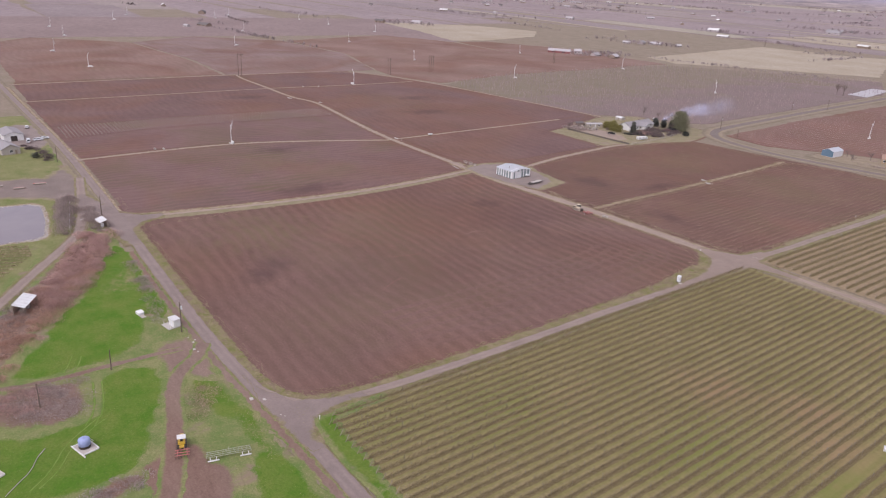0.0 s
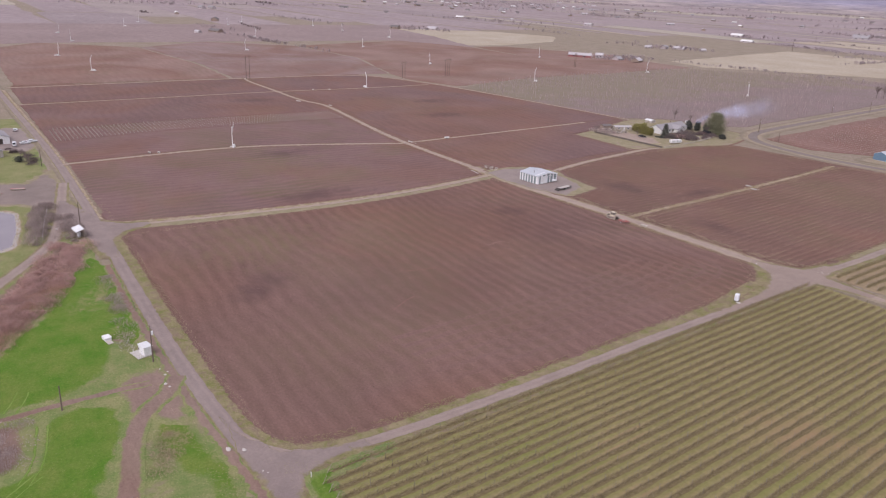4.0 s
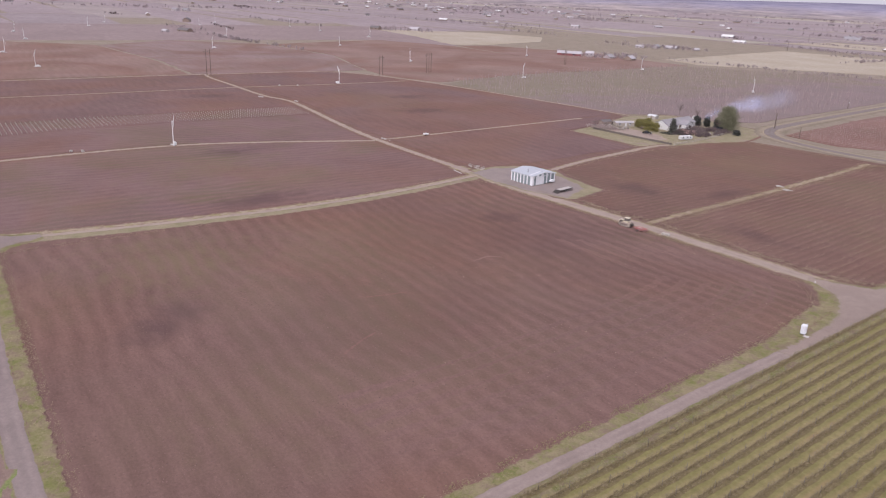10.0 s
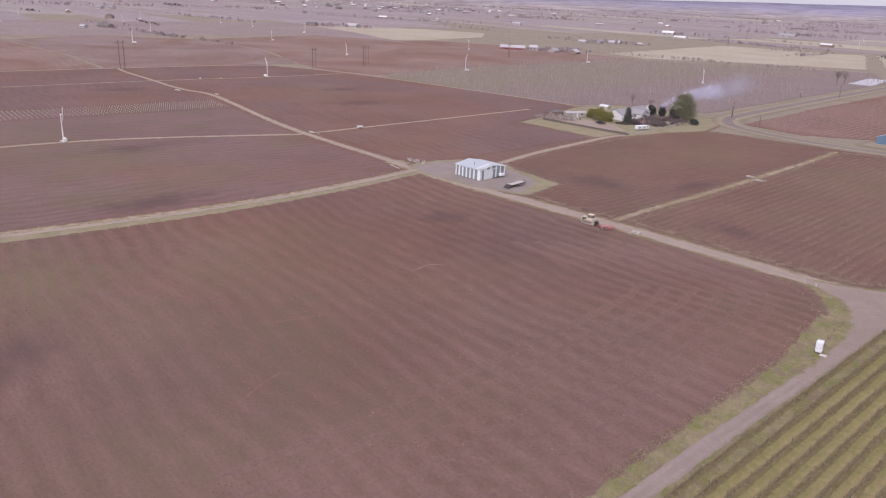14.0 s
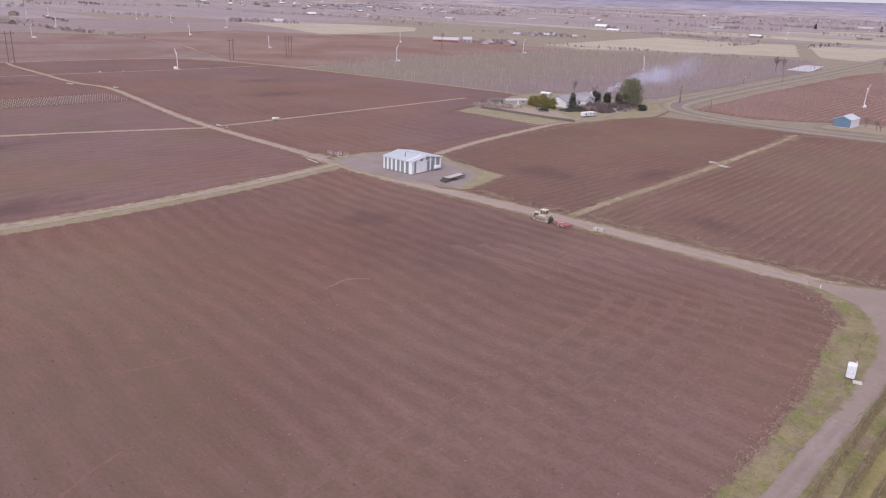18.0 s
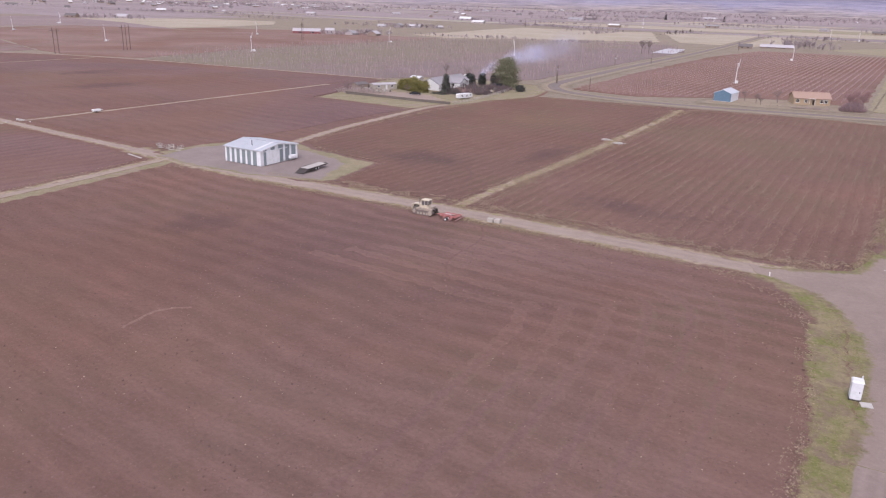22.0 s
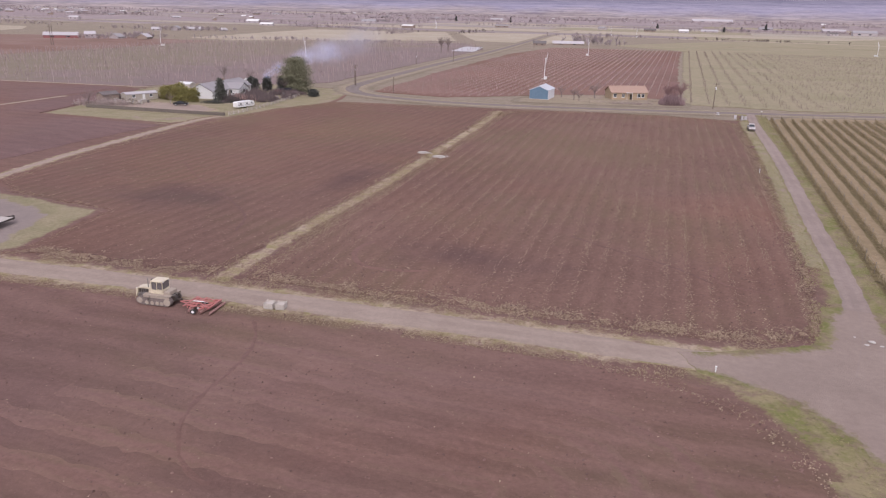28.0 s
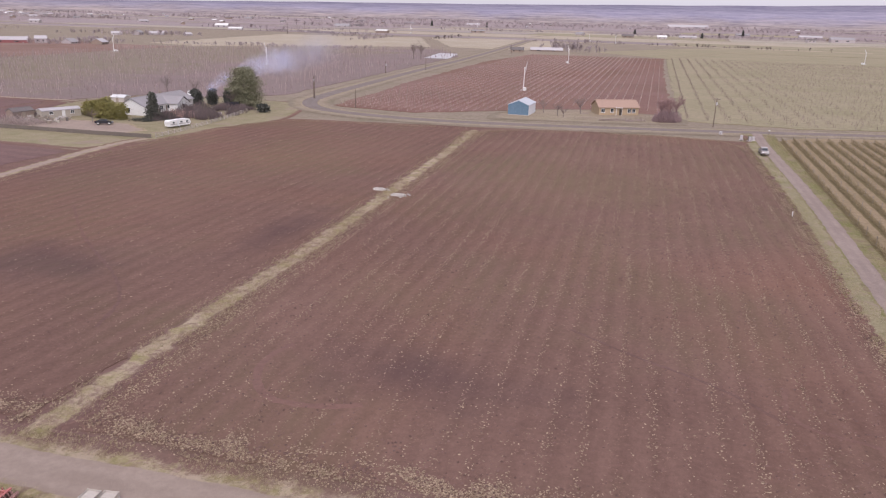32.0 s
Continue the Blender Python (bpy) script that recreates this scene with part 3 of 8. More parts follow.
F7S = [(-169, -168.6), (-201, -169), (-206, -100), (-210, -4), (-195, -1), (-181, -5), (-181, -60), (-179, -120)]
F7B = [(-202, -169), (-286, -171.5), (-287, -100), (-293, -8), (-270, -3), (-245, -1), (-211, -3), (-207, -100)]
F8 = [(-292, -170), (-360, -171), (-367, -45), (-367, -12), (-320, -9), (-298, -6), (-293, -100)]
F9 = [(-374, -168), (-640, -170), (-700, -120), (-640, -30), (-480, -12), (-376, -14)]
ORCHARD = [(-118, 171), (-275, 146), (-290, 182), (-303, 225), (-315, 290), (-318, 370), (-332, 442), (-322, 500), (-272, 545), (-150, 640), (-98, 540), (-80, 373), (-68, 270),
           (-64, 225), (-75, 208), (-105, 200)]
REDF = [(-32, 204), (-36, 245), (-44, 300), (-62, 497), (-57, 617), (51, 634), (66, 420), (80, 250), (80, 234), (55, 238), (30, 226), (0, 200)]
EASTF = [(84, 225), (68, 430), (54, 634), (100, 800), (232, 824), (420, 700), (360, 330), (160, 238), (120, 224)]
V1 = [(133, -163), (130, -150), (128.7, -122), (126.7, -92), (125, -70), (123.3, -45), (122.5, -30), (121.3, -8), (120.6, 5), (165, 9), (340, 27), (340, -157)]
V2 = [(120.4, 15.4), (118.2, 60), (115.2, 110), (110.8, 192), (118, 203), (140, 212), (330, 270), (330, 38), (165, 17.6)]
FIELDS = [
    (F1, M_F1, "large freshly cultivated reddish-brown field with faint bands"), (F2, M_F2, "brown field littered with pale leaves in rows"),
    (F3, M_F3, "brown tilled field beside the barn"), (F4, M_F4, "dark brown tilled field beyond the barn"),
    (F5, M_F4, "dark brown tilled field with damp patches"), (F5B, M_F4, "small dark brown tilled field by power poles"),
    (F6, M_F6, "brown field with a mossy bloom"), (F7A, M_F6, "brown tilled field below the wind machine"),
    (F7S, M_F6, "strip of soil planted with young vines"), (F7B, M_F4, "brown tilled field along the road"),
    (F8, M_F4, "brown tilled field between dirt tracks"), (F9, M_FRED, "distant reddish field"),
    (REDF, M_REDF, "red-brown soil of a dormant berry field"), (ORCHARD, M_ORCH, "grey-brown orchard floor"),
    (EASTF, M_FGREEN, "pale green and straw dormant field"), (V1, M_ALLEY, "grassy floor of a dormant vineyard"),
    (V2, M_ALLEY2, "dry grassy floor of a dormant vineyard by the driveway")]
for i, (outline, mat, label) in enumerate(FIELDS):
    far = i in (11, 12, 13, 14)
    ground_patch("field", outline, 0.06, mat, label, "field", 6.0 if far else 0.8, 1.2 if far else 0.55, i, 0)

ground_patch("tilled_land", [(-372, -170), (118, -169), (127, -160), (129, -146), (124, -60), (121, -20), (118, 0), (116, 20), (111, 110), (104, 187), (60, 186), (27, 178), (-25, 168), (-35, 160), (-42, 99), (-88, 99), (-97, 128),
             (-112, 165), (-121, 167), (-275, 141), (-374, 100)], 0.0, M_BASE, "brown tilled land between the tracks", "field", 3, 0.6, 75, 0)

# verges: one broad grassy band under each track
AB = [(-24, -169), (-19.5, -133), (-17, -84), (-21, -41), (-28, -8)]
NEAR = [(114, -170.6), (124, -165.5), (127.4, -156), (127.9, -142), (127, -122), (125.2, -92), (123.5, -70), (122.3, -48), (121.4, -30), (119.4, -13), (116, 2), (113, 9)]
BARNV = [(113, 9.5), (103, 6.8), (97, 6), (88, 5.4), (70, 3.8), (49, 2.0), (35, 0.6), (18, -1.5), (0, -3.6), (-14, -5), (-30, -5), (-44, -5.1)]
BARN = [(260, 25), (165, 14), (119, 11), (102, 6), (88, 5.4), (70, 3.8), (49, 2.0), (35, 0.6), (18, -1.5), (0, -3.6), (-14, -5), (-30, -5), (-44, -5.1)]
WEST = [(-38, -5), (-64, -6), (-104, -7.2), (-134, -6), (-183, -0.5), (-222, 3.6), (-237, 2), (-252, -4), (-306, -4.5), (-355, -6), (-371, -3)]
WM1 = [(-120, -170), (-124.5, -131), (-126.5, -92), (-119, -57), (-102.5, -9)]
LEFT = [(-1300, -205), (-700, -190), (-352, -179.3), (-260, -176), (-200, -173.4), (-130, -171.2), (-78, -171.1), (-40, -171.2), (10, -171.9), (60, -172.4), (90, -172.3), (117, -170.6), (142.8, -168.4), (160, -168), (400, -157)]
DRIVE = [(114.5, 8), (117, 22), (116.5, 41), (115.8, 52), (115.1, 62), (114.3, 80), (113.6, 95), (112.7, 112), (110.9, 138), (109, 160), (106.9, 186), (106.2, 206)]
HIGHWAY = [(-150, 1000), (-84, 533), (-68, 373), (-55, 270), (-50, 232), (-45, 208), (-30, 190), (0, 184), (27, 186), (66, 196), (101, 206), (147, 221), (320, 275)]
DITCH = [(46.5, 5), (45.4, 15.4), (44, 30), (42.8, 52), (40.9, 72), (38.6, 94), (35.9, 122), (33, 148), (29.8, 172)]
HOUSETRACK = [(-22, 25), (-26.5, 40), (-31.5, 60), (-36, 86), (-40, 108), (-39, 118)]
WHITE = [(-103.5, -4), (-109, 65), (-115, 133)]
L290 = [(-287, -173), (-290, -100), (-296, -7), (-293, 65), (-297, 128)]
L367 = [(-362, -174), (-370, -45), (-371, 8), (-373, 97), (-335, 122), (-275, 142), (-154, 164), (-112, 170)]
for i, (line, width, mat) in enumerate([
        (AB, (12, 6.5), M_STRAW), (NEAR, 8.6, M_VERGE), (BARNV, 9.4, M_STRAW), (WM1, 4, M_STRAW), (WEST, (5.5, 3.6), M_STRAW), (LEFT[:8], 7.0, M_ROADSIDE), (DRIVE, 8, M_VERGE), (HIGHWAY, 15, M_ROADSIDE),
        ([(119, 11), (165, 14), (260, 25)], 9, M_ROADSIDE), (DITCH, 3.2, M_STRAW), (HOUSETRACK, 4.4, M_STRAW), (WHITE, 3, M_STRAW), (L290, 2.8, M_STRAW), (L367, 4, M_STRAW)]):
    strip("verge", line, width, 0.064 + 0.0012 * i, mat, "uneven verge of dry grass and weeds beside a track", "grass", 0.5, 0.9, i, 2,
          (0, 0.9) if line in (NEAR, DRIVE) else (0.2, 0.2) if line is HIGHWAY else (0, 0))
strip("verge", [(-14, -168.4), (-4, -168.6), (40, -169.1), (90, -169), (108, -168.8), (118, -167), (123, -163)], (3.6, 3.2), 0.086, M_VERGE, "broad verge of green and straw grass along the road", "grass", 0.4, 0.8, 62, 2, (0.2, 0.2), 0.35)
strip("verge", [(112.5, -10), (115.5, -24), (118.2, -37), (119.5, -50), (120.2, -60), (121, -70), (122.9, -92), (124.6, -122), (125.8, -142), (125.6, -154), (124, -161)], (4.6, 2.4), 0.0868, M_VERGE, "verge of straw and green grass between field and lane", "grass", 0.4, 0.8, 65, 2, (0.4, 0.4), 0.4)
strip("verge", [(x + 2.9, y) for x, y in AB], (5.8, 3.6), 0.0862, M_YARD, "straw and olive grass along a dirt track", "grass", 0.5, 0.8, 66, 2, (0.3, 0.1), 0.5)
strip("verge", [(x - 2.9, y) for x, y in DRIVE[2:-1]], 2.4, 0.0866, M_YARD, "pale straw verge between field and driveway", "grass", 0.4, 0.8, 67, 2, (0.3, 0.6), 0.5)
strip("verge", [(-30, -169), (-60, -169), (-130, -169), (-200, -170.8), (-260, -173.2), (-352, -176)], (1.3, 2.0), 0.086, M_STRAW, "thin straw verge along the road", "grass", 0.4, 1.2, 63, 2, (0.2, 0.2), 0.35)
strip("bare_earth", [(12, -175.2), (40, -175.8), (70, -175.4), (100, -174.8), (126, -173), (150, -171.4), (190, -169.4)], (2.2, 2.8), 0.084, M_EARTH, "muddy brown margin of the road", "ground", 0.5, 1.0, 64, 2, (0, 0), 0.7)
for i, (line, width, mat, what) in enumerate([
        (LEFT, 3.9, M_OLDROAD, "muddy old asphalt country road"), (NEAR, 3.2, M_ASPH, "narrow grey lane between field and vineyard"),
        (BARN[2:], 4.7, M_DIRT, "pale dirt farm road"), (BARN[:3], 3.0, M_DIRT, "narrow pale track between two vineyards"), (AB, 2.1, M_DIRT, "pale dirt track between fields"), (WM1, 1.9, M_DIRT, "dirt track past a wind machine"), (WEST, (2.7, 1.5), M_DIRT, "dirt farm road beyond the barn"),
        (DRIVE, 3.2, M_ASPH, "narrow paved driveway"), (HIGHWAY, 6.2, M_HIGHWAY, "grey two-lane highway with a bend"),
        (HOUSETRACK, 1.8, M_DIRT, "dirt track to the farmhouse"), (WHITE, 1.4, M_DIRT, "dirt field track"), (L290, 1.3, M_DIRT, "dirt field track"),
        (L367, 1.7, M_DIRT, "dirt field track")]):
    strip("road", line, width, 0.09 + 0.0015 * i, mat, what, "road", 0.16, 1.2, i + 40, 2, (0, 0), 0.22)
ground_patch("verge", [(95, 2.6), (102, 0.2), (106.6, -3.4), (110, -9), (112.6, -19), (115.5, -33), (117, -50), (119.6, -75), (123, -72), (121.5, -48), (121, -20), (118, -6), (113, 1), (105, 6), (97, 5.5)], 0.083, M_VERGE,
             "grassy corner between field and lanes", "grass", 0.8, 0.5, 76, 2.6)
JUNCTION = [(99, 7.2), (101, 3.6), (108, 1), (112.5, -4), (116, -12), (118.2, -20), (119.1, -30), (119.4, -40), (122.9, -40), (122.9, -20), (122.4, -8), (122.7, 6), (136, 10.5), (136, 14.5), (121, 15), (118.5, 26), (113.4, 26), (112, 14.5), (104, 9.4)]
ground_patch("road", JUNCTION, 0.12, M_JUNC, "worn paved junction of farm lanes", "road", 0.7, 0.35, 77, 1.8, ((BARN, 1.7), (NEAR, 1.35), (DRIVE, 1.3)))
ground_patch("yard_grass", [(-37, -4), (-38, 10), (-33, 22), (-22, 29), (-12, 25.6), (0, 24.6), (11, 24), (14, 11), (15.8, 3.4), (10, -1), (-10, -2)], 0.112, M_YARD,
             "thin weedy grass at the edge of the barn yard", "grass", 0.9, 0.5, 79)
ground_patch("gravel_pad", [(-33, -6), (-36, 6), (-33, 16), (-22, 23.6), (-12, 23.4), (0, 21.6), (6, 18.5), (10, 10), (14, 2.5), (0, -4), (-18, -7)],
             0.118, M_GRAVEL, "grey gravel yard around the barn", "ground", 0.8, 0.7, 78)


# ---- materials of things ----
WHITE_METAL = surface("white_sheet_metal", (0.74, 0.74, 0.74), (0.55, 0.53, 0.5), 1.2, 0.45, 0.0, 0.5)
GREEN_METAL = surface("grey_green_sheet_metal", (0.185, 0.222, 0.222), (0.25, 0.28, 0.275), 1.2, 0.5, 0.0, 0.5)
ROOF_METAL = surface("galvanised_roof", (0.47, 0.485, 0.505), (0.4, 0.41, 0.425), 0.6, 0.4, 0.2, 0.5)
PALE_METAL = surface("pale_sheet_metal", (0.62, 0.62, 0.61), (0.48, 0.46, 0.44), 1.0, 0.4)
STEEL = surface("weathered_steel", (0.22, 0.21, 0.2), (0.16, 0.11, 0.08), 3, 0.55, 0.6)
DARKSTEEL = surface("dark_steel", (0.06, 0.055, 0.05), (0.1, 0.06, 0.04), 4, 0.6, 0.4)
RUBBER = surface("black_rubber", (0.035, 0.033, 0.032), (0.08, 0.07, 0.06), 5, 0.85)
DUSTBEIGE = surface("dusty_beige_paint", (0.36, 0.305, 0.24), (0.27, 0.215, 0.175), 3, 0.7, 0, 0.3)
BEIGE = surface("beige_machine_paint", (0.55, 0.48, 0.34), (0.38, 0.31, 0.235), 2, 0.45, 0, 0.5)
REDPAINT = surface("faded_red_paint", (0.42, 0.125, 0.11), (0.4, 0.22, 0.19), 2.5, 0.55, 0, 0.4)
YELLOW = surface("yellow_machine_paint", (0.62, 0.42, 0.04), (0.4, 0.26, 0.08), 2.5, 0.5, 0, 0.4)
GLASS_DARK = surface("dark_window_glass", (0.035, 0.04, 0.045), (0.06, 0.065, 0.07), 2, 0.08, 0, 0.7, 0.05, 0.0)
WOOD = surface("weathered_wood", (0.3, 0.25, 0.2), (0.18, 0.14, 0.11), 4, 0.85)
POLEWOOD = surface("creosoted_pole_wood", (0.13, 0.095, 0.075), (0.2, 0.16, 0.13), 5, 0.9)
PALEWOOD = surface("grey_boards", (0.44, 0.4, 0.36), (0.3, 0.26, 0.22), 4, 0.85)
WHITEPAINT = surface("white_paint", (0.68, 0.67, 0.65), (0.52, 0.5, 0.46), 2, 0.55)
TOWER = surface("white_tower_paint", (0.66, 0.65, 0.64), (0.55, 0.47, 0.42), 1.5, 0.5)
CONCRETE = surface("concrete", (0.48, 0.45, 0.41), (0.35, 0.32, 0.29), 2, 0.9)
PLASTIC = surface("pale_plastic", (0.66, 0.66, 0.68), (0.52, 0.52, 0.52), 2, 0.4, 0, 0.5)
BLUETANK = surface("pale_blue_plastic", (0.3, 0.35, 0.56), (0.24, 0.28, 0.44), 2, 0.4, 0, 0.5)
BINWOOD = surface("pale_bin_boards", (0.47, 0.425, 0.37), (0.36, 0.31, 0.265), 5, 0.7)
BLUEWALL = surface("blue_sheet_metal", (0.095, 0.16, 0.22), (0.14, 0.21, 0.275), 1, 0.5, 0, 0.5)
ORANGEWALL = surface("ochre_stucco", (0.37, 0.28, 0.18), (0.32, 0.245, 0.16), 1, 0.9)
ORANGEROOF = surface("terracotta_shingle", (0.36, 0.245, 0.185), (0.29, 0.2, 0.155), 3, 0.9)
GREYROOF = surface("grey_shingle", (0.3, 0.28, 0.28), (0.22, 0.2, 0.2), 3, 0.9)
BROWNWALL = surface("brown_siding", (0.24, 0.18, 0.14), (0.34, 0.27, 0.22), 2, 0.85)
DARKROOF = surface("dark_shingle", (0.13, 0.115, 0.11), (0.2, 0.17, 0.16), 3, 0.9)
REDBARN = surface("barn_red_siding", (0.27, 0.1, 0.1), (0.22, 0.12, 0.11), 2, 0.8)
BARK = surface("grey_bark", (0.2, 0.165, 0.15), (0.13, 0.105, 0.09), 8, 0.95)
PALEBARK = surface("pale_bark", (0.4, 0.36, 0.3), (0.28, 0.24, 0.2), 8, 0.95)
TWIG = surface("dormant_twigs", (0.2, 0.155, 0.14), (0.14, 0.11, 0.1), 6, 0.95)
REDTWIG = surface("red_dormant_twigs", (0.28, 0.175, 0.168), (0.22, 0.14, 0.13), 0.4, 0.95, vary=0.3)
CARBLACK = surface("black_car_paint", (0.025, 0.025, 0.03), None, 2, 0.2, 0, 0.6)
CARWHITE = surface("white_car_paint", (0.75, 0.75, 0.76), (0.65, 0.64, 0.62), 2, 0.25, 0, 0.6)
CARRED = surface("red_car_paint", (0.4, 0.05, 0.05), None, 2, 0.25, 0, 0.6)
DUSTRUBBER = surface("dusty_track_rubber", (0.15, 0.122, 0.108), (0.26, 0.21, 0.185), 4, 0.9)
RUSTDISC = surface("rusty_disc_steel", (0.34, 0.19, 0.165), (0.24, 0.17, 0.15), 5, 0.6, 0.3)
CABGLASS = surface("dusty_cab_glass", (0.11, 0.1, 0.1), (0.2, 0.175, 0.165), 3, 0.12, 0, 0.6)
FARWALL = surface("far_wall", (0.42, 0.37, 0.36), (0.34, 0.29, 0.28), 0.5, 0.8)
CARGREY = surface("grey_car_paint", (0.3, 0.27, 0.26), (0.25, 0.22, 0.2), 2, 0.3, 0, 0.5)
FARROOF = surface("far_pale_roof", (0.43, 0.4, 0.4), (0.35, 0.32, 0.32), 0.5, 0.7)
LAMP_RED = surface("red_lamp_glass", (0.4, 0.02, 0.02), None, 2, 0.2, 0, 0.6)
LAMP_CLEAR = surface("clear_lamp_glass", (0.7, 0.7, 0.68), None, 2, 0.15, 0, 0.6)


def foliage(name, base, tip):
    n = Nodes(name, 0.8, spec=0.2)
    col = n.mix(n.ramp(n.island(), 0, 1), shade(base, 0.65), tip)
    col = n.mix(n.ramp(n.noise(0.8, 3, own=True), 0.35, 0.7, 0, 0.6), col, base)
    return n.done(col)


PINE_LEAF = foliage("pine_needles", (0.17, 0.17, 0.105), (0.31, 0.295, 0.185))
FIR_LEAF = foliage("fir_needles", (0.085, 0.088, 0.075), (0.17, 0.165, 0.13))
HEDGE_LEAF = foliage("yellowish_evergreen", (0.19, 0.175, 0.055), (0.31, 0.27, 0.1))
DARK_LEAF = foliage("dark_evergreen", (0.055, 0.056, 0.05), (0.11, 0.112, 0.092))
BUSH_PURPLE = foliage("purple_bramble", (0.25, 0.17, 0.168), (0.36, 0.255, 0.25))
FENCEWOOD = surface("weathered_fence_boards", (0.15, 0.125, 0.105), (0.1, 0.085, 0.075), 2, 0.9)
CANE = foliage("vine_canes", (0.198, 0.155, 0.088), (0.345, 0.272, 0.16))
REDCANE = foliage("red_berry_canes", (0.34, 0.235, 0.205), (0.5, 0.37, 0.325))
BUSH_DARK = foliage("dark_bramble", (0.12, 0.09, 0.088), (0.2, 0.155, 0.148))
BUSH_RED = foliage("russet_bramble", (0.47, 0.29, 0.255), (0.6, 0.42, 0.37))
BUSH_ORANGE = foliage("orange_bramble", (0.46, 0.28, 0.21), (0.6, 0.4, 0.31))
BUSH_GREY = foliage("grey_bramble", (0.33, 0.26, 0.24), (0.48, 0.39, 0.35))
FARWOOD = foliage("far_bare_woods", (0.33, 0.27, 0.27), (0.43, 0.36, 0.355))
WHIP = foliage("pale_orchard_whips", (0.29, 0.222, 0.205), (0.46, 0.37, 0.345))
WEED = foliage("verge_weeds", (0.29, 0.225, 0.13), (0.47, 0.37, 0.26))
STRAWROW = foliage("straw_rows", (0.23, 0.18, 0.145), (0.34, 0.275, 0.22))
GREENWEED = foliage("green_tufts", (0.21, 0.215, 0.07), (0.42, 0.36, 0.2))
STRAWBIT = foliage("pale_leaf_litter", (0.27, 0.195, 0.132), (0.44, 0.335, 0.232))
CLOD = foliage("soil_clods", (0.142, 0.084, 0.07), (0.205, 0.126, 0.103))
ROCK = surface("pale_rock", (0.46, 0.42, 0.38), (0.34, 0.3, 0.27), 4, 0.9)


# ---- the barn and its yard ----
def pole_barn():
    """Striped metal shed: the long side faces -y, the gable with the sliding door faces +x."""
    ob = thing("barn", -5.8, 2.5, 0.2, 5.5, "white metal barn with grey-green stripes on a gravel yard", "barn")
    L, W, eave, ridge = 11.0, 12.0, 3.5, 4.5
    gable = [(0, 0), (W, 0), (W, eave), (W / 2, ridge), (0, eave)]
    part("wall_core", Shape().side(gable, -L + 0.1, -0.1).box((-L / 2, W / 2, 0.1), (L, W, 0.2)), WHITE_METAL, ob)
    widths, x = [0.55, 0.85, 0.7, 0.85, 0.7, 1.0, 0.65, 1.05, 0.6, 1.1, 0.65, 1.15, 1.15], -L
    rest = L - sum(widths)
    for i, wd in enumerate(widths):
        wd += rest / len(widths)
        mat = GREEN_METAL if i % 2 else WHITE_METAL
        s = Shape().box((x + wd / 2, -0.03, (eave - 0.25 * (i % 2)) / 2), (wd - 0.02, 0.06, eave - 0.28 * (i % 2)), 0.01)
        for k in range(1, int(wd / 0.3)):
            s.box((x + k * 0.3, -0.075, eave / 2 - 0.15), (0.05, 0.03, eave - 0.4))
        part("wall_panel", s, mat, ob, "grey-green metal panel" if i % 2 else "white metal panel")
        x += wd
    # gable end
    def top(y):
        return eave + (ridge - eave) * (1 - abs(y - W / 2) / (W / 2))
    for i, (y0, y1, mat) in enumerate([(0, 1.0, WHITE_METAL), (1.0, 2.0, GREEN_METAL), (2.0, 3.3, WHITE_METAL), (3.3, 4.6, GREEN_METAL), (4.6, 5.8, WHITE_METAL),
                                       (5.8, 7.3, GREEN_METAL), (7.3, 8.0, WHITE_METAL), (8.0, 9.4, GREEN_METAL),
                                       (9.4, 10.1, WHITE_METAL), (10.1, 11.5, GREEN_METAL), (11.5, 12, WHITE_METAL)]):
        s = Shape().side([(y0 + 0.01, 0), (y1 - 0.01, 0), (y1 - 0.01, top(y1) - 0.3), (y0 + 0.01, top(y0) - 0.3)], -0.06, 0.0)
        part("wall_panel", s, mat, ob, "grey-green metal panel" if mat is GREEN_METAL else "white metal panel")
    door = part("sliding_door", Shape().box((0.1, 3.9, 1.55), (0.08, 4.3, 3.0), 0.02), WHITE_METAL, ob, "large plain white sliding door")
    for y in (1.85, 3.9, 5.95):
        part("door_batten", Shape().box((0.15, y, 1.55), (0.04, 0.1, 2.96), 0.01), WHITE_METAL, door)
    part("door_rail", Shape().box((0.13, 4.6, 3.16), (0.16, 8.2, 0.14), 0.02), WHITE_METAL, ob, "white sliding-door track")
    part("lean_box", Shape().box((0.55, 9.9, 0.85), (0.9, 2.0, 0.75), 0.05), WHITE_METAL, ob, "white bin against the gable wall")
    for name, y0, y1, z0, z1 in (("roof", -0.35, W / 2, eave - 0.02, ridge), ("roof", W + 0.35, W / 2, eave - 0.02, ridge)):
        s = Shape()
        for k in range(22):
            xa, xb = -L - 0.25 + k * (L + 0.5) / 22, -L - 0.25 + (k + 1) * (L + 0.5) / 22
            s.put([(xa, y0, z0), (xb, y0, z0), (xb, y1, z1), (xa, y1, z1), (xa, y0, z0 + 0.06), (xb, y0, z0 + 0.06), (xb, y1, z1 + 0.06), (xa, y1, z1 + 0.06)],
                  [(4, 5, 6, 7), (0, 1, 5, 4), (0, 3, 2, 1), (0, 4, 7, 3), (1, 2, 6, 5)])
            s.put([(xa - 0.03, y0, z0 + 0.06), (xa + 0.03, y0, z0 + 0.06), (xa + 0.03, y1, z1 + 0.06), (xa - 0.03, y1, z1 + 0.06), (xa, y0, z0 + 0.1), (xa, y1, z1 + 0.1)],
                  [(0, 4, 5, 3), (4, 1, 2, 5)])
        part(name, s, ROOF_METAL, ob, "pale blue-grey ribbed metal roof slope")
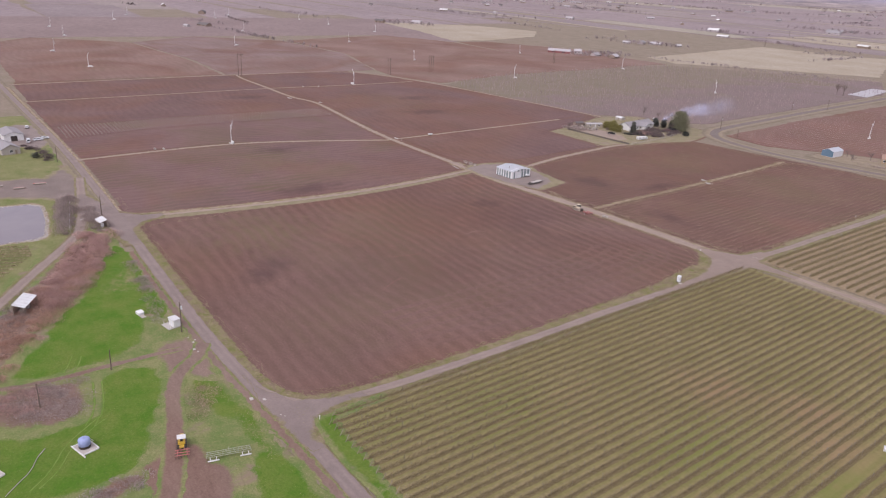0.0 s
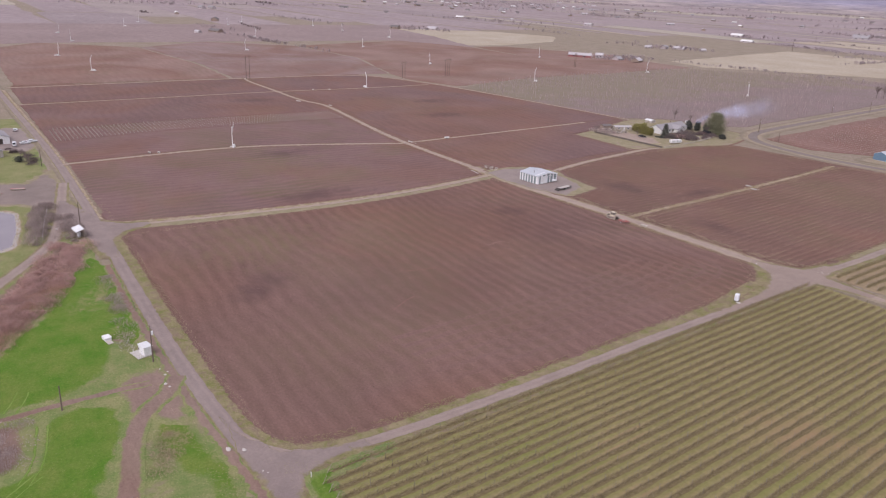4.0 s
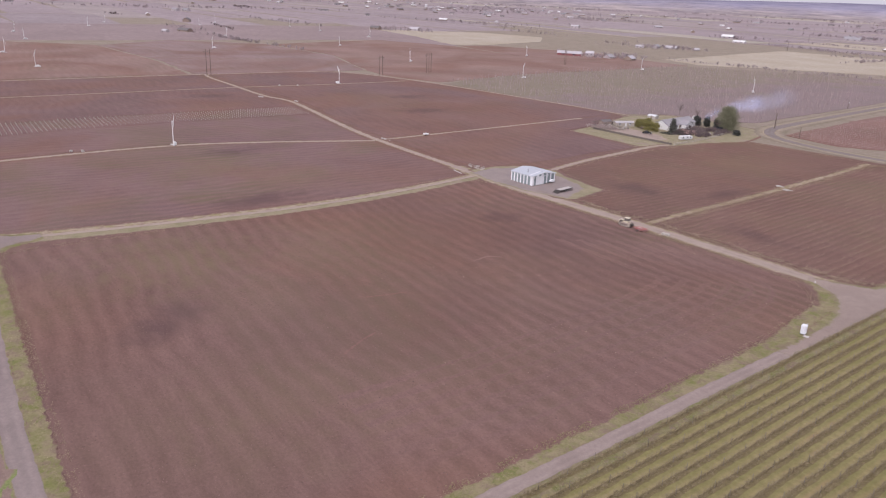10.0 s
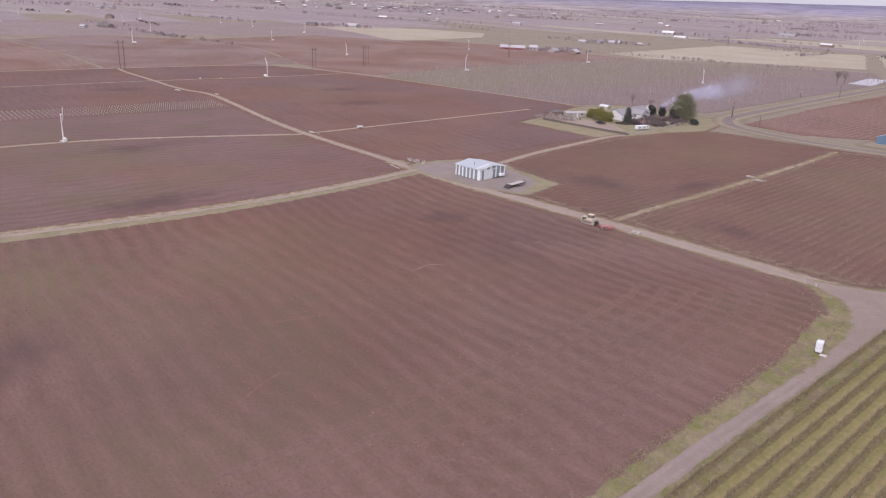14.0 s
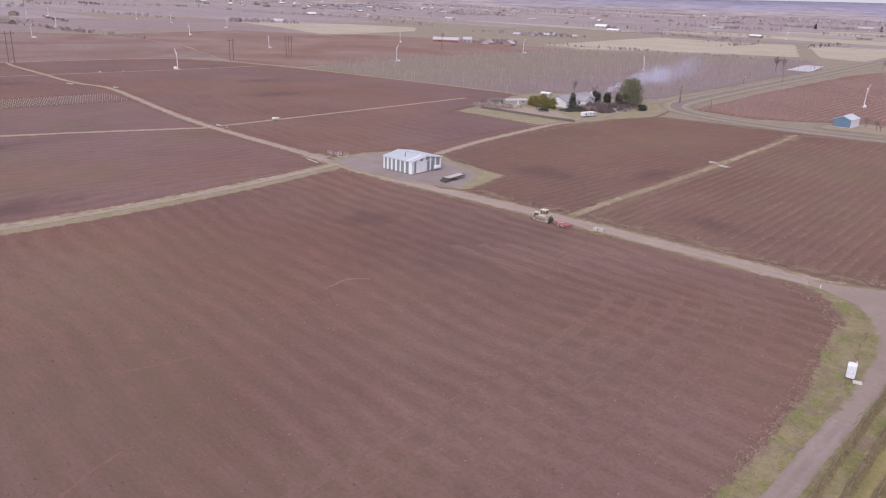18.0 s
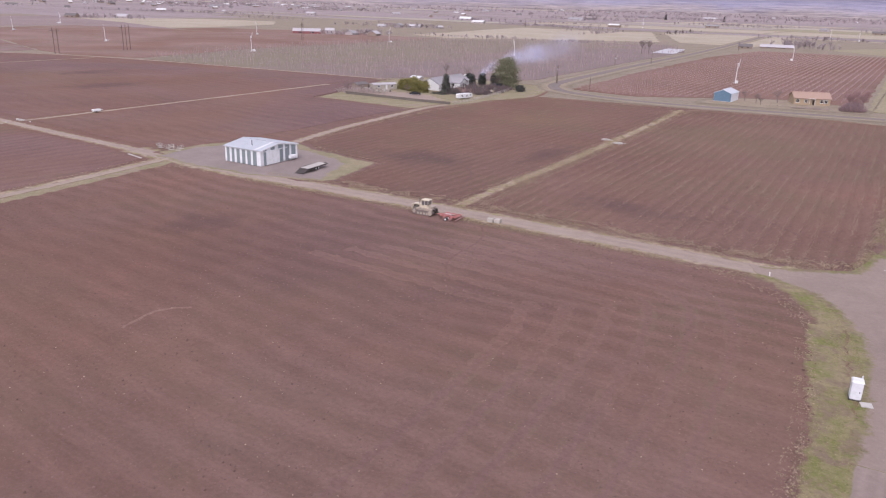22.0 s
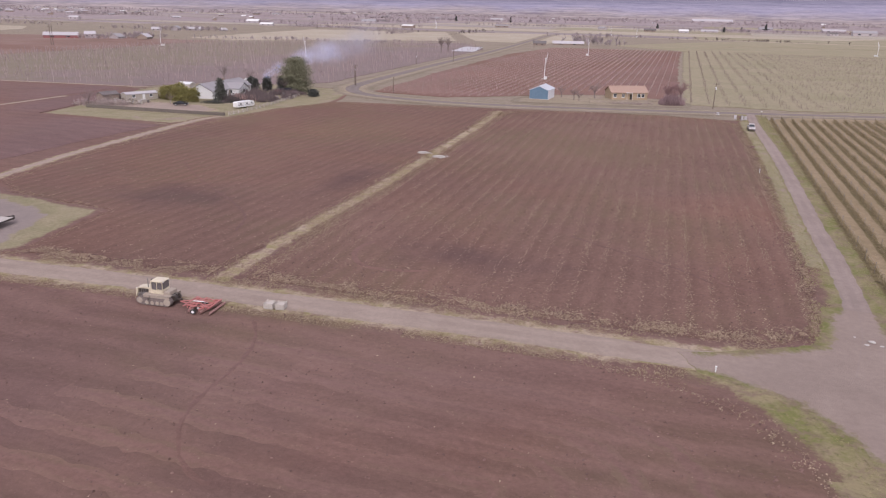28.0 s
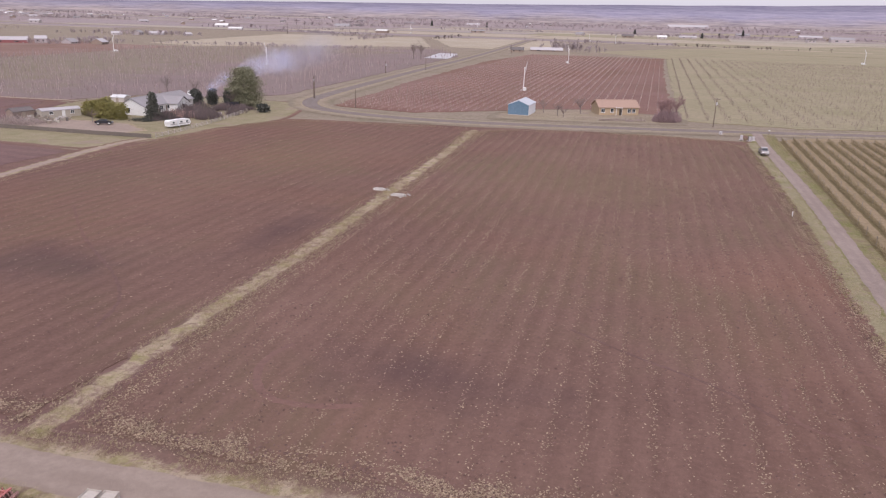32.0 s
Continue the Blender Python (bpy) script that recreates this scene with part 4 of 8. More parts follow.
    part("roof_edge", Shape().put([(-1.9, -0.36, eave + 0.07), (-1.2, -0.36, eave + 0.07), (-1.2, W / 2, ridge + 0.08), (-1.9, W / 2, ridge + 0.08),
                                   (-1.9, -0.36, eave + 0.1), (-1.2, -0.36, eave + 0.1), (-1.2, W / 2, ridge + 0.11), (-1.9, W / 2, ridge + 0.11)],
                                  [(4, 5, 6, 7), (0, 1, 5, 4), (1, 2, 6, 5), (0, 4, 7, 3)]), PALE_METAL, ob, "white skylight sheet in the roof")
    part("ridge_cap", Shape().box((-L / 2, W / 2, ridge + 0.1), (L + 0.5, 0.5, 0.08), 0.03), ROOF_METAL, ob)
    part("vent_pipe", Shape().tube([(-4.6, 2.2, eave + 0.5), (-4.6, 2.2, eave + 1.5)], 0.11, 8).tube([(-4.6, 2.2, eave + 1.5), (-4.6, 2.2, eave + 1.62)], [0.2, 0.06], 8), STEEL, ob)
    part("gable_trim", Shape().put([(0.26, -0.36, eave - 0.2), (0.26, W / 2, ridge - 0.18), (0.26, W + 0.36, eave - 0.2), (0.26, W + 0.36, eave + 0.05), (0.26, W / 2, ridge + 0.06), (0.26, -0.36, eave + 0.05),
                                    (0.22, -0.36, eave - 0.2), (0.22, W / 2, ridge - 0.18), (0.22, W + 0.36, eave - 0.2), (0.22, W + 0.36, eave + 0.05), (0.22, W / 2, ridge + 0.06), (0.22, -0.36, eave + 0.05)],
                                   [(0, 1, 4, 5), (1, 2, 3, 4), (6, 7, 10, 11), (7, 8, 9, 10), (0, 1, 7, 6), (1, 2, 8, 7), (5, 4, 10, 11), (4, 3, 9, 10), (0, 5, 11, 6), (2, 3, 9, 8)]), WHITE_METAL, ob)
    for y in (0, W):
        part("corner_trim", Shape().box((0.0, y, eave / 2), (0.16, 0.16, eave), 0.02), WHITE_METAL, ob)
    return ob


pole_barn()


def wheel(name, x, y, r, w, parent, axis="y"):
    a = (0, w / 2, 0) if axis == "y" else (w / 2, 0, 0)
    c = Vector((x, y, r))
    d = Vector(a)
    t = part(name, Shape().tube([c - d, c - d * 0.8, c + d * 0.8, c + d], [r * 0.86, r, r, r * 0.86], 16), RUBBER, parent, "black rubber tyre")
    part("rim", Shape().tube([c - d * 1.04, c + d * 1.04], r * 0.55, 12), WHITEPAINT, t, "pale steel rim")
    return t


def flatbed_trailer():
    ob = thing("flatbed_trailer", 4.5, 8.6, 0.23, 101, "flatbed equipment trailer with a wooden deck and a lowered ramp", "trailer")
    for k in range(9):
        part("deck_board", Shape().box((0.3, -1.08 + k * 0.27, 0.78), (7.0, 0.25, 0.06), 0.01), PALEWOOD, ob)
    for y in (-1.2, 1.2):
        part("side_rail", Shape().box((0.3, y, 0.74), (7.1, 0.1, 0.2), 0.015), DARKSTEEL, ob)
    part("frame", Shape().box((0.3, 0.5, 0.62), (6.8, 0.12, 0.18)).box((0.3, -0.5, 0.62), (6.8, 0.12, 0.18)).box((0.3, 0, 0.62), (0.14, 2.3, 0.15)).box((-2.5, 0, 0.62), (0.14, 2.3, 0.15)).box((2.9, 0, 0.62), (0.14, 2.3, 0.15)), DARKSTEEL, ob)
    part("tongue", Shape().tube([(3.8, 0.9, 0.65), (5.2, 0, 0.6)], 0.07).tube([(3.8, -0.9, 0.65), (5.2, 0, 0.6)], 0.07).tube([(4.9, 0, 0.0), (4.9, 0, 0.8)], 0.05), DARKSTEEL, ob)
    part("ramp", Shape().put([(-3.3, -1.15, 0.75), (-3.3, 1.15, 0.75), (-5.2, 1.15, 0.05), (-5.2, -1.15, 0.05), (-3.3, -1.15, 0.65), (-3.3, 1.15, 0.65), (-5.2, 1.15, 0.0), (-5.2, -1.15, 0.0)],
                             [(0, 1, 2, 3), (4, 5, 6, 7), (0, 3, 7, 4), (1, 2, 6, 5), (2, 3, 7, 6)]), DARKSTEEL, ob, "dark steel loading ramp let down")
    for x in (-0.6, 0.4):
        for y in (-1.05, 1.05):
            wheel("wheel", x, y, 0.38, 0.24, ob)
    for y in (-1.33, 1.33):
        part("fender", Shape().box((-0.1, y, 0.84), (2.2, 0.22, 0.05), 0.02), DARKSTEEL, ob)
    return ob


flatbed_trailer()


def crawler_tractor():
    """Local +x is the front."""
    ob = thing("crawler_tractor", 45.0, -3.0, 0.1, 188, "beige crawler tractor with rubber tracks parked on the field edge", "tractor")
    ob.scale = (0.84, 0.84, 0.84)
    part("hood", Shape().front([(0.6, 1.95), (0.6, 2.18), (1.7, 2.16), (2.6, 2.02), (2.85, 1.85), (2.92, 1.2), (2.6, 1.15), (2.5, 1.9), (1.6, 1.96)], -0.62, 0.62), BEIGE, ob, "pale sloping hood")
    part("engine", Shape().box((1.5, 0, 1.55), (1.9, 1.0, 0.75), 0.06).tube([(1.2, -0.4, 1.8), (2.3, -0.4, 1.8)], 0.12, 8).tube([(1.2, 0.4, 1.8), (2.3, 0.4, 1.8)], 0.12, 8), DARKSTEEL, ob, "dark exposed engine")
    for y in (-0.6, 0.6):
        part("side_panel", Shape().box((0.75, y, 1.7), (0.5, 0.04, 0.7), 0.01), BEIGE, ob)
    part("grille", Shape().box((2.93, 0, 1.5), (0.05, 0.85, 0.45), 0.01), DARKSTEEL, ob)
    for k in range(4):
        part("engine_rib", Shape().box((1.15 + k * 0.32, 0.52, 1.55), (0.1, 0.05, 0.55), 0.01), STEEL, ob)
    part("chassis", Shape().box((0.1, 0, 1.05), (5.2, 1.1, 0.6), 0.06), STEEL, ob)
    for y in (-0.95, 0.95):
        tr = Shape()
        pts = [(2.3, 0.95), (2.55, 0.6), (2.3, 0.2), (1.8, 0.04), (-1.8, 0.04), (-2.35, 0.25), (-2.55, 0.7), (-2.3, 1.1), (-1.7, 1.2), (1.6, 1.05)]
        tr.front(pts, y - 0.33, y + 0.33)
        track = part("track", tr, DUSTRUBBER, ob, "wide dusty rubber track")
        sgn = 1 if y > 0 else -1
        for x, r in ((1.95, 0.42), (-1.95, 0.52), (0.95, 0.28), (0.2, 0.28), (-0.55, 0.28), (-1.2, 0.28)):
            zc = 0.6 if r > 0.4 else 0.36
            part("track_wheel", Shape().tube([(x, y + sgn * 0.3, zc), (x, y + sgn * 0.4, zc)], [r, r * 0.85], 14), DUSTBEIGE, track, "dusty pale track wheel")
        for k in range(16):
            part("track_lug", Shape().box((-1.7 + k * 0.226, y, 0.02), (0.09, 0.66, 0.05)), DUSTRUBBER, track)
        part("fender", Shape().box((-0.5, y, 1.42), (3.9, 0.76, 0.1), 0.04).box((-0.5, y + sgn * 0.38, 1.22), (3.8, 0.05, 0.3), 0.02), DUSTBEIGE, ob, "dusty beige track fender")
    cab = part("cab", Shape().box((-0.35, 0, 1.75), (1.7, 1.6, 0.65), 0.06).box((-0.35, 0, 3.12), (1.75, 1.7, 0.2), 0.08), BEIGE, ob)
    for x in (-1.15, 0.45):
        for y in (-0.75, 0.75):
            part("cab_post", Shape().box((x, y, 2.55), (0.1, 0.1, 1.0), 0.02), BEIGE, cab)
    part("window", Shape().box((0.47, 0, 2.55), (0.04, 1.36, 0.86)), CABGLASS, cab, "dark cab window")
    part("window", Shape().box((-1.17, 0, 2.55), (0.04, 1.36, 0.86)), CABGLASS, cab, "dark cab window")
    for y in (-0.77, 0.77):
        part("window", Shape().box((-0.75, y, 2.55), (0.66, 0.04, 0.86)), CABGLASS, cab, "dark cab window")
        part("door_window", Shape().box((0.05, y, 2.5), (0.62, 0.04, 0.96)), CABGLASS, cab, "dusty glazed cab door")
        part("door_post", Shape().box((-0.35, y, 2.55), (0.09, 0.07, 1.0), 0.01), BEIGE, cab)
    part("exhaust_pipe", Shape().tube([(1.1, 0.45, 2.1), (1.1, 0.45, 3.3), (1.15, 0.45, 3.45)], [0.06, 0.06, 0.05], 8), STEEL, ob)
    part("air_intake", Shape().tube([(1.1, -0.45, 2.1), (1.1, -0.45, 2.75)], 0.09, 8).tube([(1.1, -0.45, 2.75), (1.1, -0.45, 2.95)], [0.15, 0.13], 8), DARKSTEEL, ob)
    part("rear_tank", Shape().box((-1.75, 0, 1.65), (0.9, 1.7, 0.55), 0.08), DUSTBEIGE, ob, "dusty rear fuel tank and platform")
    part("hitch", Shape().box((-2.9, 0, 0.75), (0.9, 0.3, 0.2), 0.03).box((-2.5, 0.55, 1.0), (0.6, 0.1, 0.6), 0.02).box((-2.5, -0.55, 1.0), (0.6, 0.1, 0.6), 0.02).tube([(-2.3, 0, 1.5), (-3.0, 0, 1.2)], 0.05), DARKSTEEL, ob)
    part("weight", Shape().box((2.98, 0, 0.95), (0.22, 1.0, 0.4), 0.04), BEIGE, ob, "front weight block")
    for y in (-0.4, 0.4):
        part("headlight", Shape().box((2.9, y, 1.82), (0.04, 0.2, 0.14), 0.01), LAMP_CLEAR, ob)
        part("work_light", Shape().box((-1.22, y * 1.5, 3.1), (0.08, 0.18, 0.12), 0.01), LAMP_CLEAR, ob)
    part("step", Shape().box((0.6, 1.36, 0.9), (0.4, 0.12, 0.05)).box((0.6, 1.36, 0.6), (0.4, 0.12, 0.05)).box((0.42, 1.38, 0.95), (0.04, 0.04, 0.9)), STEEL, ob)


crawler_tractor()


def disc_harrow():
    ob = thing("disc_harrow", 50.2, -2.5, 0.1, 188, "faded red disc harrow hitched behind a crawler tractor", "harrow")
    ob.scale = (0.86, 0.86, 0.72)
    part("drawbar", Shape().tube([(2.9, 0, 0.7), (1.4, 0.6, 0.75)], 0.07).tube([(2.9, 0, 0.7), (1.4, -0.6, 0.75)], 0.07), REDPAINT, ob)
    for y in (-1.2, -0.4, 0.4, 1.2):
        part("frame_beam", Shape().box((-0.2, y, 0.85), (3.6, 0.12, 0.14), 0.02), REDPAINT, ob)
    for x, t in ((1.45, 0), (0.1, 0), (-1.9, 0)):
        part("cross_beam", Shape().box((x, 0, 0.9), (0.14, 3.4, 0.14), 0.02), REDPAINT, ob)
    for x, turn in ((0.95, 14), (-1.25, -14)):
        gang = part("gang_beam", Shape().box((x, 0, 0.72), (0.16, 3.9, 0.16), 0.02, turn), REDPAINT, ob)
        for k in range(13):
            o = -1.8 + k * 0.3
            px, py = x - math.sin(radians(turn)) * o, math.cos(radians(turn)) * o
            d = Vector((-math.sin(radians(turn)), math.cos(radians(turn)), 0)) * 0.05
            part("disc", Shape().tube([Vector((px, py, 0.3)) - d, Vector((px, py, 0.3)) + d], [0.31, 0.24], 14), RUSTDISC, gang, "worn rusty disc")
        part("axle", Shape().tube([(x + math.sin(radians(turn)) * 1.9, -math.cos(radians(turn)) * 1.9, 0.3), (x - math.sin(radians(turn)) * 1.9, math.cos(radians(turn)) * 1.9, 0.3)], 0.04), DARKSTEEL, gang)
    for y in (-0.75, 0.75, 2.05):
        wheel("wheel", -0.1, y, 0.38, 0.26, ob)
    part("roller", Shape().tube([(-2.25, -1.9, 0.28), (-2.25, 1.9, 0.28)], 0.1, 10), RUSTDISC, ob)
    for k in range(20):
        part("roller_ring", Shape().tube([(-2.28, -1.85 + k * 0.195, 0.26), (-2.22, -1.82 + k * 0.195, 0.26)], 0.25, 10), RUSTDISC, ob)
    for a, b in (((1.4, -1.6), (0.1, -0.5)), ((1.4, 1.6), (0.1, 0.5)), ((0.1, -1.6), (-1.9, -0.5)), ((0.1, 1.6), (-1.9, 0.5)), ((0.9, 0), (-1.8, 1.3)), ((0.9, 0), (-1.8, -1.3))):
        part("brace", Shape().tube([(*a, 0.98), (*b, 0.98)], 0.05, 6), REDPAINT, ob)
    for y in (-1.55, -0.8, 0, 0.8, 1.55):
        part("hanger", Shape().box((0.95, y, 0.8), (0.1, 0.1, 0.3), 0.02).box((-1.25, y, 0.8), (0.1, 0.1, 0.3), 0.02), REDPAINT, ob)
    part("cylinder", Shape().tube([(0.9, 0.2, 1.1), (-0.4, 0.2, 1.15)], 0.08).tube([(-0.4, 0.2, 1.15), (-1.0, 0.2, 1.1)], 0.045), WHITEPAINT, ob, "pale hydraulic cylinder")
    part("mast", Shape().tube([(1.3, 0, 0.9), (0.5, 0, 1.5), (-0.6, 0, 0.95)], 0.05), REDPAINT, ob)


disc_harrow()


def harvest_bin():
    ob = thing("harvest_bin", 56.9, 0.5, 0.12, 8, "pale slatted harvest bin standing on the dirt verge", "bin", "harvest bins by the road")
    ob.scale = (0.88, 0.88, 0.88)
    part("floor", Shape().box((0, 0, 0.14), (1.15, 1.15, 0.05)), BINWOOD, ob)
    for k in range(3):
        part("skid", Shape().box((0, -0.48 + k * 0.48, 0.06), (1.16, 0.1, 0.12)), BINWOOD, ob)
    for s in (-1, 1):
        for k in range(5):
            z = 0.22 + k * 0.125
            part("slat", Shape().box((s * 0.58, 0, z), (0.03, 1.2, 0.11), 0.006), BINWOOD, ob)
            part("slat", Shape().box((0, s * 0.58, z), (1.14, 0.03, 0.11), 0.006), BINWOOD, ob)
        for t in (-1, 1):
            part("corner_post", Shape().box((s * 0.54, t * 0.54, 0.48), (0.07, 0.07, 0.7)), BINWOOD, ob)
    part("inner_bin", Shape().box((0, 0, 0.6), (1.08, 1.08, 0.04)), BINWOOD, ob, "pale lid of an upturned bin")
    return ob


bin_one = harvest_bin()
copy_thing(bin_one, pose(58.1, 0.8, 0.12, 0, 0, 12))


def portable_toilet():
    ob = thing("portable_toilet", 118.4, -27.6, 0.1, 12, "pale grey portable toilet standing on the grassy verge", "toilet")
    ob.scale = (0.92, 0.92, 0.88)
    part("base", Shape().box((0, 0, 0.08), (1.25, 1.25, 0.16), 0.03), DARKSTEEL, ob)
    part("cabin", Shape().box((0, 0, 1.2), (1.12, 1.12, 2.1), 0.05), PLASTIC, ob)
    part("roof", Shape().put([(-0.62, -0.62, 2.24), (0.62, -0.62, 2.24), (0.62, 0.62, 2.24), (-0.62, 0.62, 2.24), (-0.5, -0.5, 2.42), (0.5, -0.5, 2.42), (0.5, 0.5, 2.42), (-0.5, 0.5, 2.42)],
                             [(0, 1, 5, 4), (1, 2, 6, 5), (2, 3, 7, 6), (3, 0, 4, 7), (4, 5, 6, 7), (0, 3, 2, 1)]), PLASTIC, ob, "translucent whitish roof")
    door = part("door", Shape().box((0, -0.575, 1.15), (0.8, 0.04, 1.95), 0.01), PLASTIC, ob)
    part("handle", Shape().box((0.3, -0.61, 1.1), (0.08, 0.04, 0.16), 0.01), DARKSTEEL, door)
    part("vent_pipe", Shape().tube([(0.42, 0.42, 2.3), (0.42, 0.42, 2.75)], 0.06, 8), PLASTIC, ob)
    for s in (-0.35, 0, 0.35):
        part("wall_rib", Shape().box((0.575, s, 1.2), (0.03, 0.1, 1.9), 0.01), PLASTIC, ob)
        part("wall_rib", Shape().box((-0.575, s, 1.2), (0.03, 0.1, 1.9), 0.01), PLASTIC, ob)
    single("stepping_slab", Shape().box((119.6, -28.4, 0.14), (1.1, 1.0, 0.12), 0.03, 20), CONCRETE, "small concrete slab beside a portable toilet", "slab")


portable_toilet()


def marker_post(x, y, h=0.9, label="short white marker post at the roadside"):
    ob = thing("marker_post", x, y, 0.1, 0, label, "post")
    part("post", Shape().box((0, 0, h / 2), (0.14, 0.14, h), 0.02), WHITEPAINT, ob)
    part("cap", Shape().box((0, 0, h + 0.03), (0.2, 0.2, 0.06), 0.015), WHITEPAINT, ob)


marker_post(102.5, 4.2, 0.5)
marker_post(107.6, 103.5, 0.8)
marker_post(132.2, -163.6, 1.0)


# ---- wind machines and poles ----
def wind_machine(x=0, y=0):
    ob = thing("wind_machine", x, y, 0.05, 0, "white orchard wind machine, its two-bladed fan at rest", "wind machine", "wind machines over the fields")
    part("pad", Shape().box((0, 0, 0.1), (2.2, 2.2, 0.3), 0.04), CONCRETE, ob)
    part("tower", Shape().tube([(0, 0, 0.2), (0, 0, 1.2), (0, 0, 9.6)], [0.36, 0.22, 0.15], 10), TOWER, ob, "white tapered steel tower")
    part("engine_box", Shape().box((1.6, 0.1, 0.85), (2.0, 1.1, 1.3), 0.08), WHITEPAINT, ob, "white engine housing at the foot")
    part("fuel_tank", Shape().tube([(2.7, -0.7, 0.55), (3.9, -0.7, 0.55)], 0.35, 10), WHITEPAINT, ob)
    head = part("gear_head", Shape().box((0, 0.15, 9.75), (0.4, 0.9, 0.4), 0.06), TOWER, ob)
    for s in (-1, 1):
        blade = Shape()
        n = 6
        v, f = [], []
        for k in range(n + 1):
            r = 0.15 + k / n * 2.7
            c = 0.2 * (1 - 0.45 * k / n) + 0.03
            t = radians(32 - 24 * k / n)
            for u, o in ((-1, 0.02), (1, 0.02), (1, -0.02), (-1, -0.02)):
                v.append((s * 0.35 * r + u * c * math.cos(t) * 0.94, 0.68 + u * c * math.sin(t) + o, 9.75 + s * r * 0.94))
        for k in range(n):
            a, b = 4 * k, 4 * k + 4
            f += [(a, a + 1, b + 1, b), (a + 1, a + 2, b + 2, b + 1), (a + 2, a + 3, b + 3, b + 2), (a + 3, a, b, b + 3)]
        f += [(0, 1, 2, 3), (4 * n, 4 * n + 1, 4 * n + 2, 4 * n + 3)]
        part("blade", blade.put(v, f), TOWER, head, "slim white fan blade")
    part("hub", Shape().tube([(0, 0.55, 9.75), (0, 0.85, 9.75)], [0.16, 0.1], 8), STEEL, head)
    return ob


machine = wind_machine(-127.5, -92.5)
MACHINES = [(-295.2, 69.3), (-289.5, 235.7), (-314.7, 408.2), (-159, 362.5), (-5.9, 510.6), (13.8, 296), (-445.7, -106), (-566, -115), (-716, -84), (-833, -81),
            (-594, 74.5), (-764, 147), (-615, 230), (-749, 344), (-431, 213), (-876, 328), (-977, 322), (-989, 181), (-1067, 231), (-955, 19), (-1047, 59), (-465, 388),
            (-33, 989), (-517, 1475), (-376, 1129), (-76, 1047), (208, 675), (-503, 1651), (-524, 1976)]
rng = random.Random(4)
for i, (x, y) in enumerate(MACHINES):
    copy_thing(machine, pose(x, y, 0.05, rng.uniform(-1, 1), rng.uniform(-1, 1), rng.choice((10, 60, 130, 200, 250, 300))))


def power_pole(x, y, h, turn=0.0, arms=1, lean=0.0, box=False):
    ob = thing("power_pole", x, y, 0.0, turn, "dark wooden power pole with a crossarm" if arms else "bare dark wooden pole", "pole")
    part("pole", Shape().tube([(0, 0, -0.3), (lean * h * 0.5, 0, h * 0.5), (lean * h, 0, h)], [0.17, 0.14, 0.1], 8), POLEWOOD, ob)
    for k in range(arms):
        z = h - 0.35 - k * 0.9
        arm = part("crossarm", Shape().box((lean * z, 0, z), (0.12, 2.4, 0.12), 0.01), POLEWOOD, ob)
        for o in (-1.1, -0.4, 0.4, 1.1):
            part("insulator", Shape().tube([(lean * z, o, z + 0.06), (lean * z, o, z + 0.24)], [0.05, 0.035], 6), PALEWOOD, arm, "pale insulator")
    if box:
        part("transformer", Shape().tube([(0.35, 0, h - 2.2), (0.35, 0, h - 1.3)], 0.24, 10), PLASTIC, ob, "pale grey transformer can")
    return ob


for x, y, h, turn, arms, lean, box in (
        (94, 215.5, 8.8, 60, 1, 0.03, True), (-47.5, 219, 8.6, 80, 1, 0, False), (-49, 221, 8.2, 80, 0, 0.0, True), (-22, 201.5, 6.1, 0, 0, 0, False), (-66, 384, 8.2, 80, 1, 0, False),
        (-77, 351, 6, 80, 0, 0, True), (77.3, -177.4, 8.8, 90, 1, 0, True), (88.8, -197.2, 5.5, 30, 0, 0.02, False), (98.2, -213.5, 6.0, 30, 0, -0.03, False),
        (-28, -176.5, 8.5, 90, 1, 0, False), (-120, -178, 7.5, 90, 1, 0, False), (-71, 600, 8, 80, 1, 0, False)):
    power_pole(x, y, h, turn, arms, lean, box)


def line_tower(x, y, h, count, turn):
    """Tall wooden poles of a transmission line, set side by side."""
    ob = thing("transmission_pole", x, y, 0, turn, "tall dark transmission poles standing side by side", "pole", "transmission line")
    for k in range(count):
        o = (k - (count - 1) / 2) * 4.2
        part("pole", Shape().tube([(0, o, -0.5), (0, o, h)], [0.26, 0.17], 8), POLEWOOD, ob)
    part("crossarm", Shape().box((0, 0, h - 1.6), (0.22, 4.2 * count + 1.5, 0.26), 0.02), POLEWOOD, ob)
    for k in range(3):
        part("insulator", Shape().tube([(0, (k - 1) * 2.1 * count, h - 1.7), (0, (k - 1) * 2.1 * count, h - 2.8)], 0.09, 6), STEEL, ob)


for x, y, h, count, turn in ((-365, -2, 19, 2, 30), (-338, 128, 15, 2, 30), (-343, 177, 16, 3, 30), (-372, 360, 15, 2, 30), (-470, 905, 14, 2, 30), (-600, 1180, 14, 2, 30)):
    line_tower(x, y, h, count, turn)


# ---- vineyards ----
def crossing(outline, x):
    """The stretch of y over which a line at x lies inside an outline."""
    ys = []
    for (x0, y0), (x1, y1) in zip(outline, outline[1:] + outline[:1]):
        if (x0 > x) != (x1 > x):
            ys.append(y0 + (y1 - y0) * (x - x0) / (x1 - x0))
    return (min(ys), max(ys)) if len(ys) > 1 else None


M_ROWSOIL = turf("trodden_strip_under_vines", (0.168, 0.134, 0.064), (0.236, 0.188, 0.096), 0.9, None, 0.5)


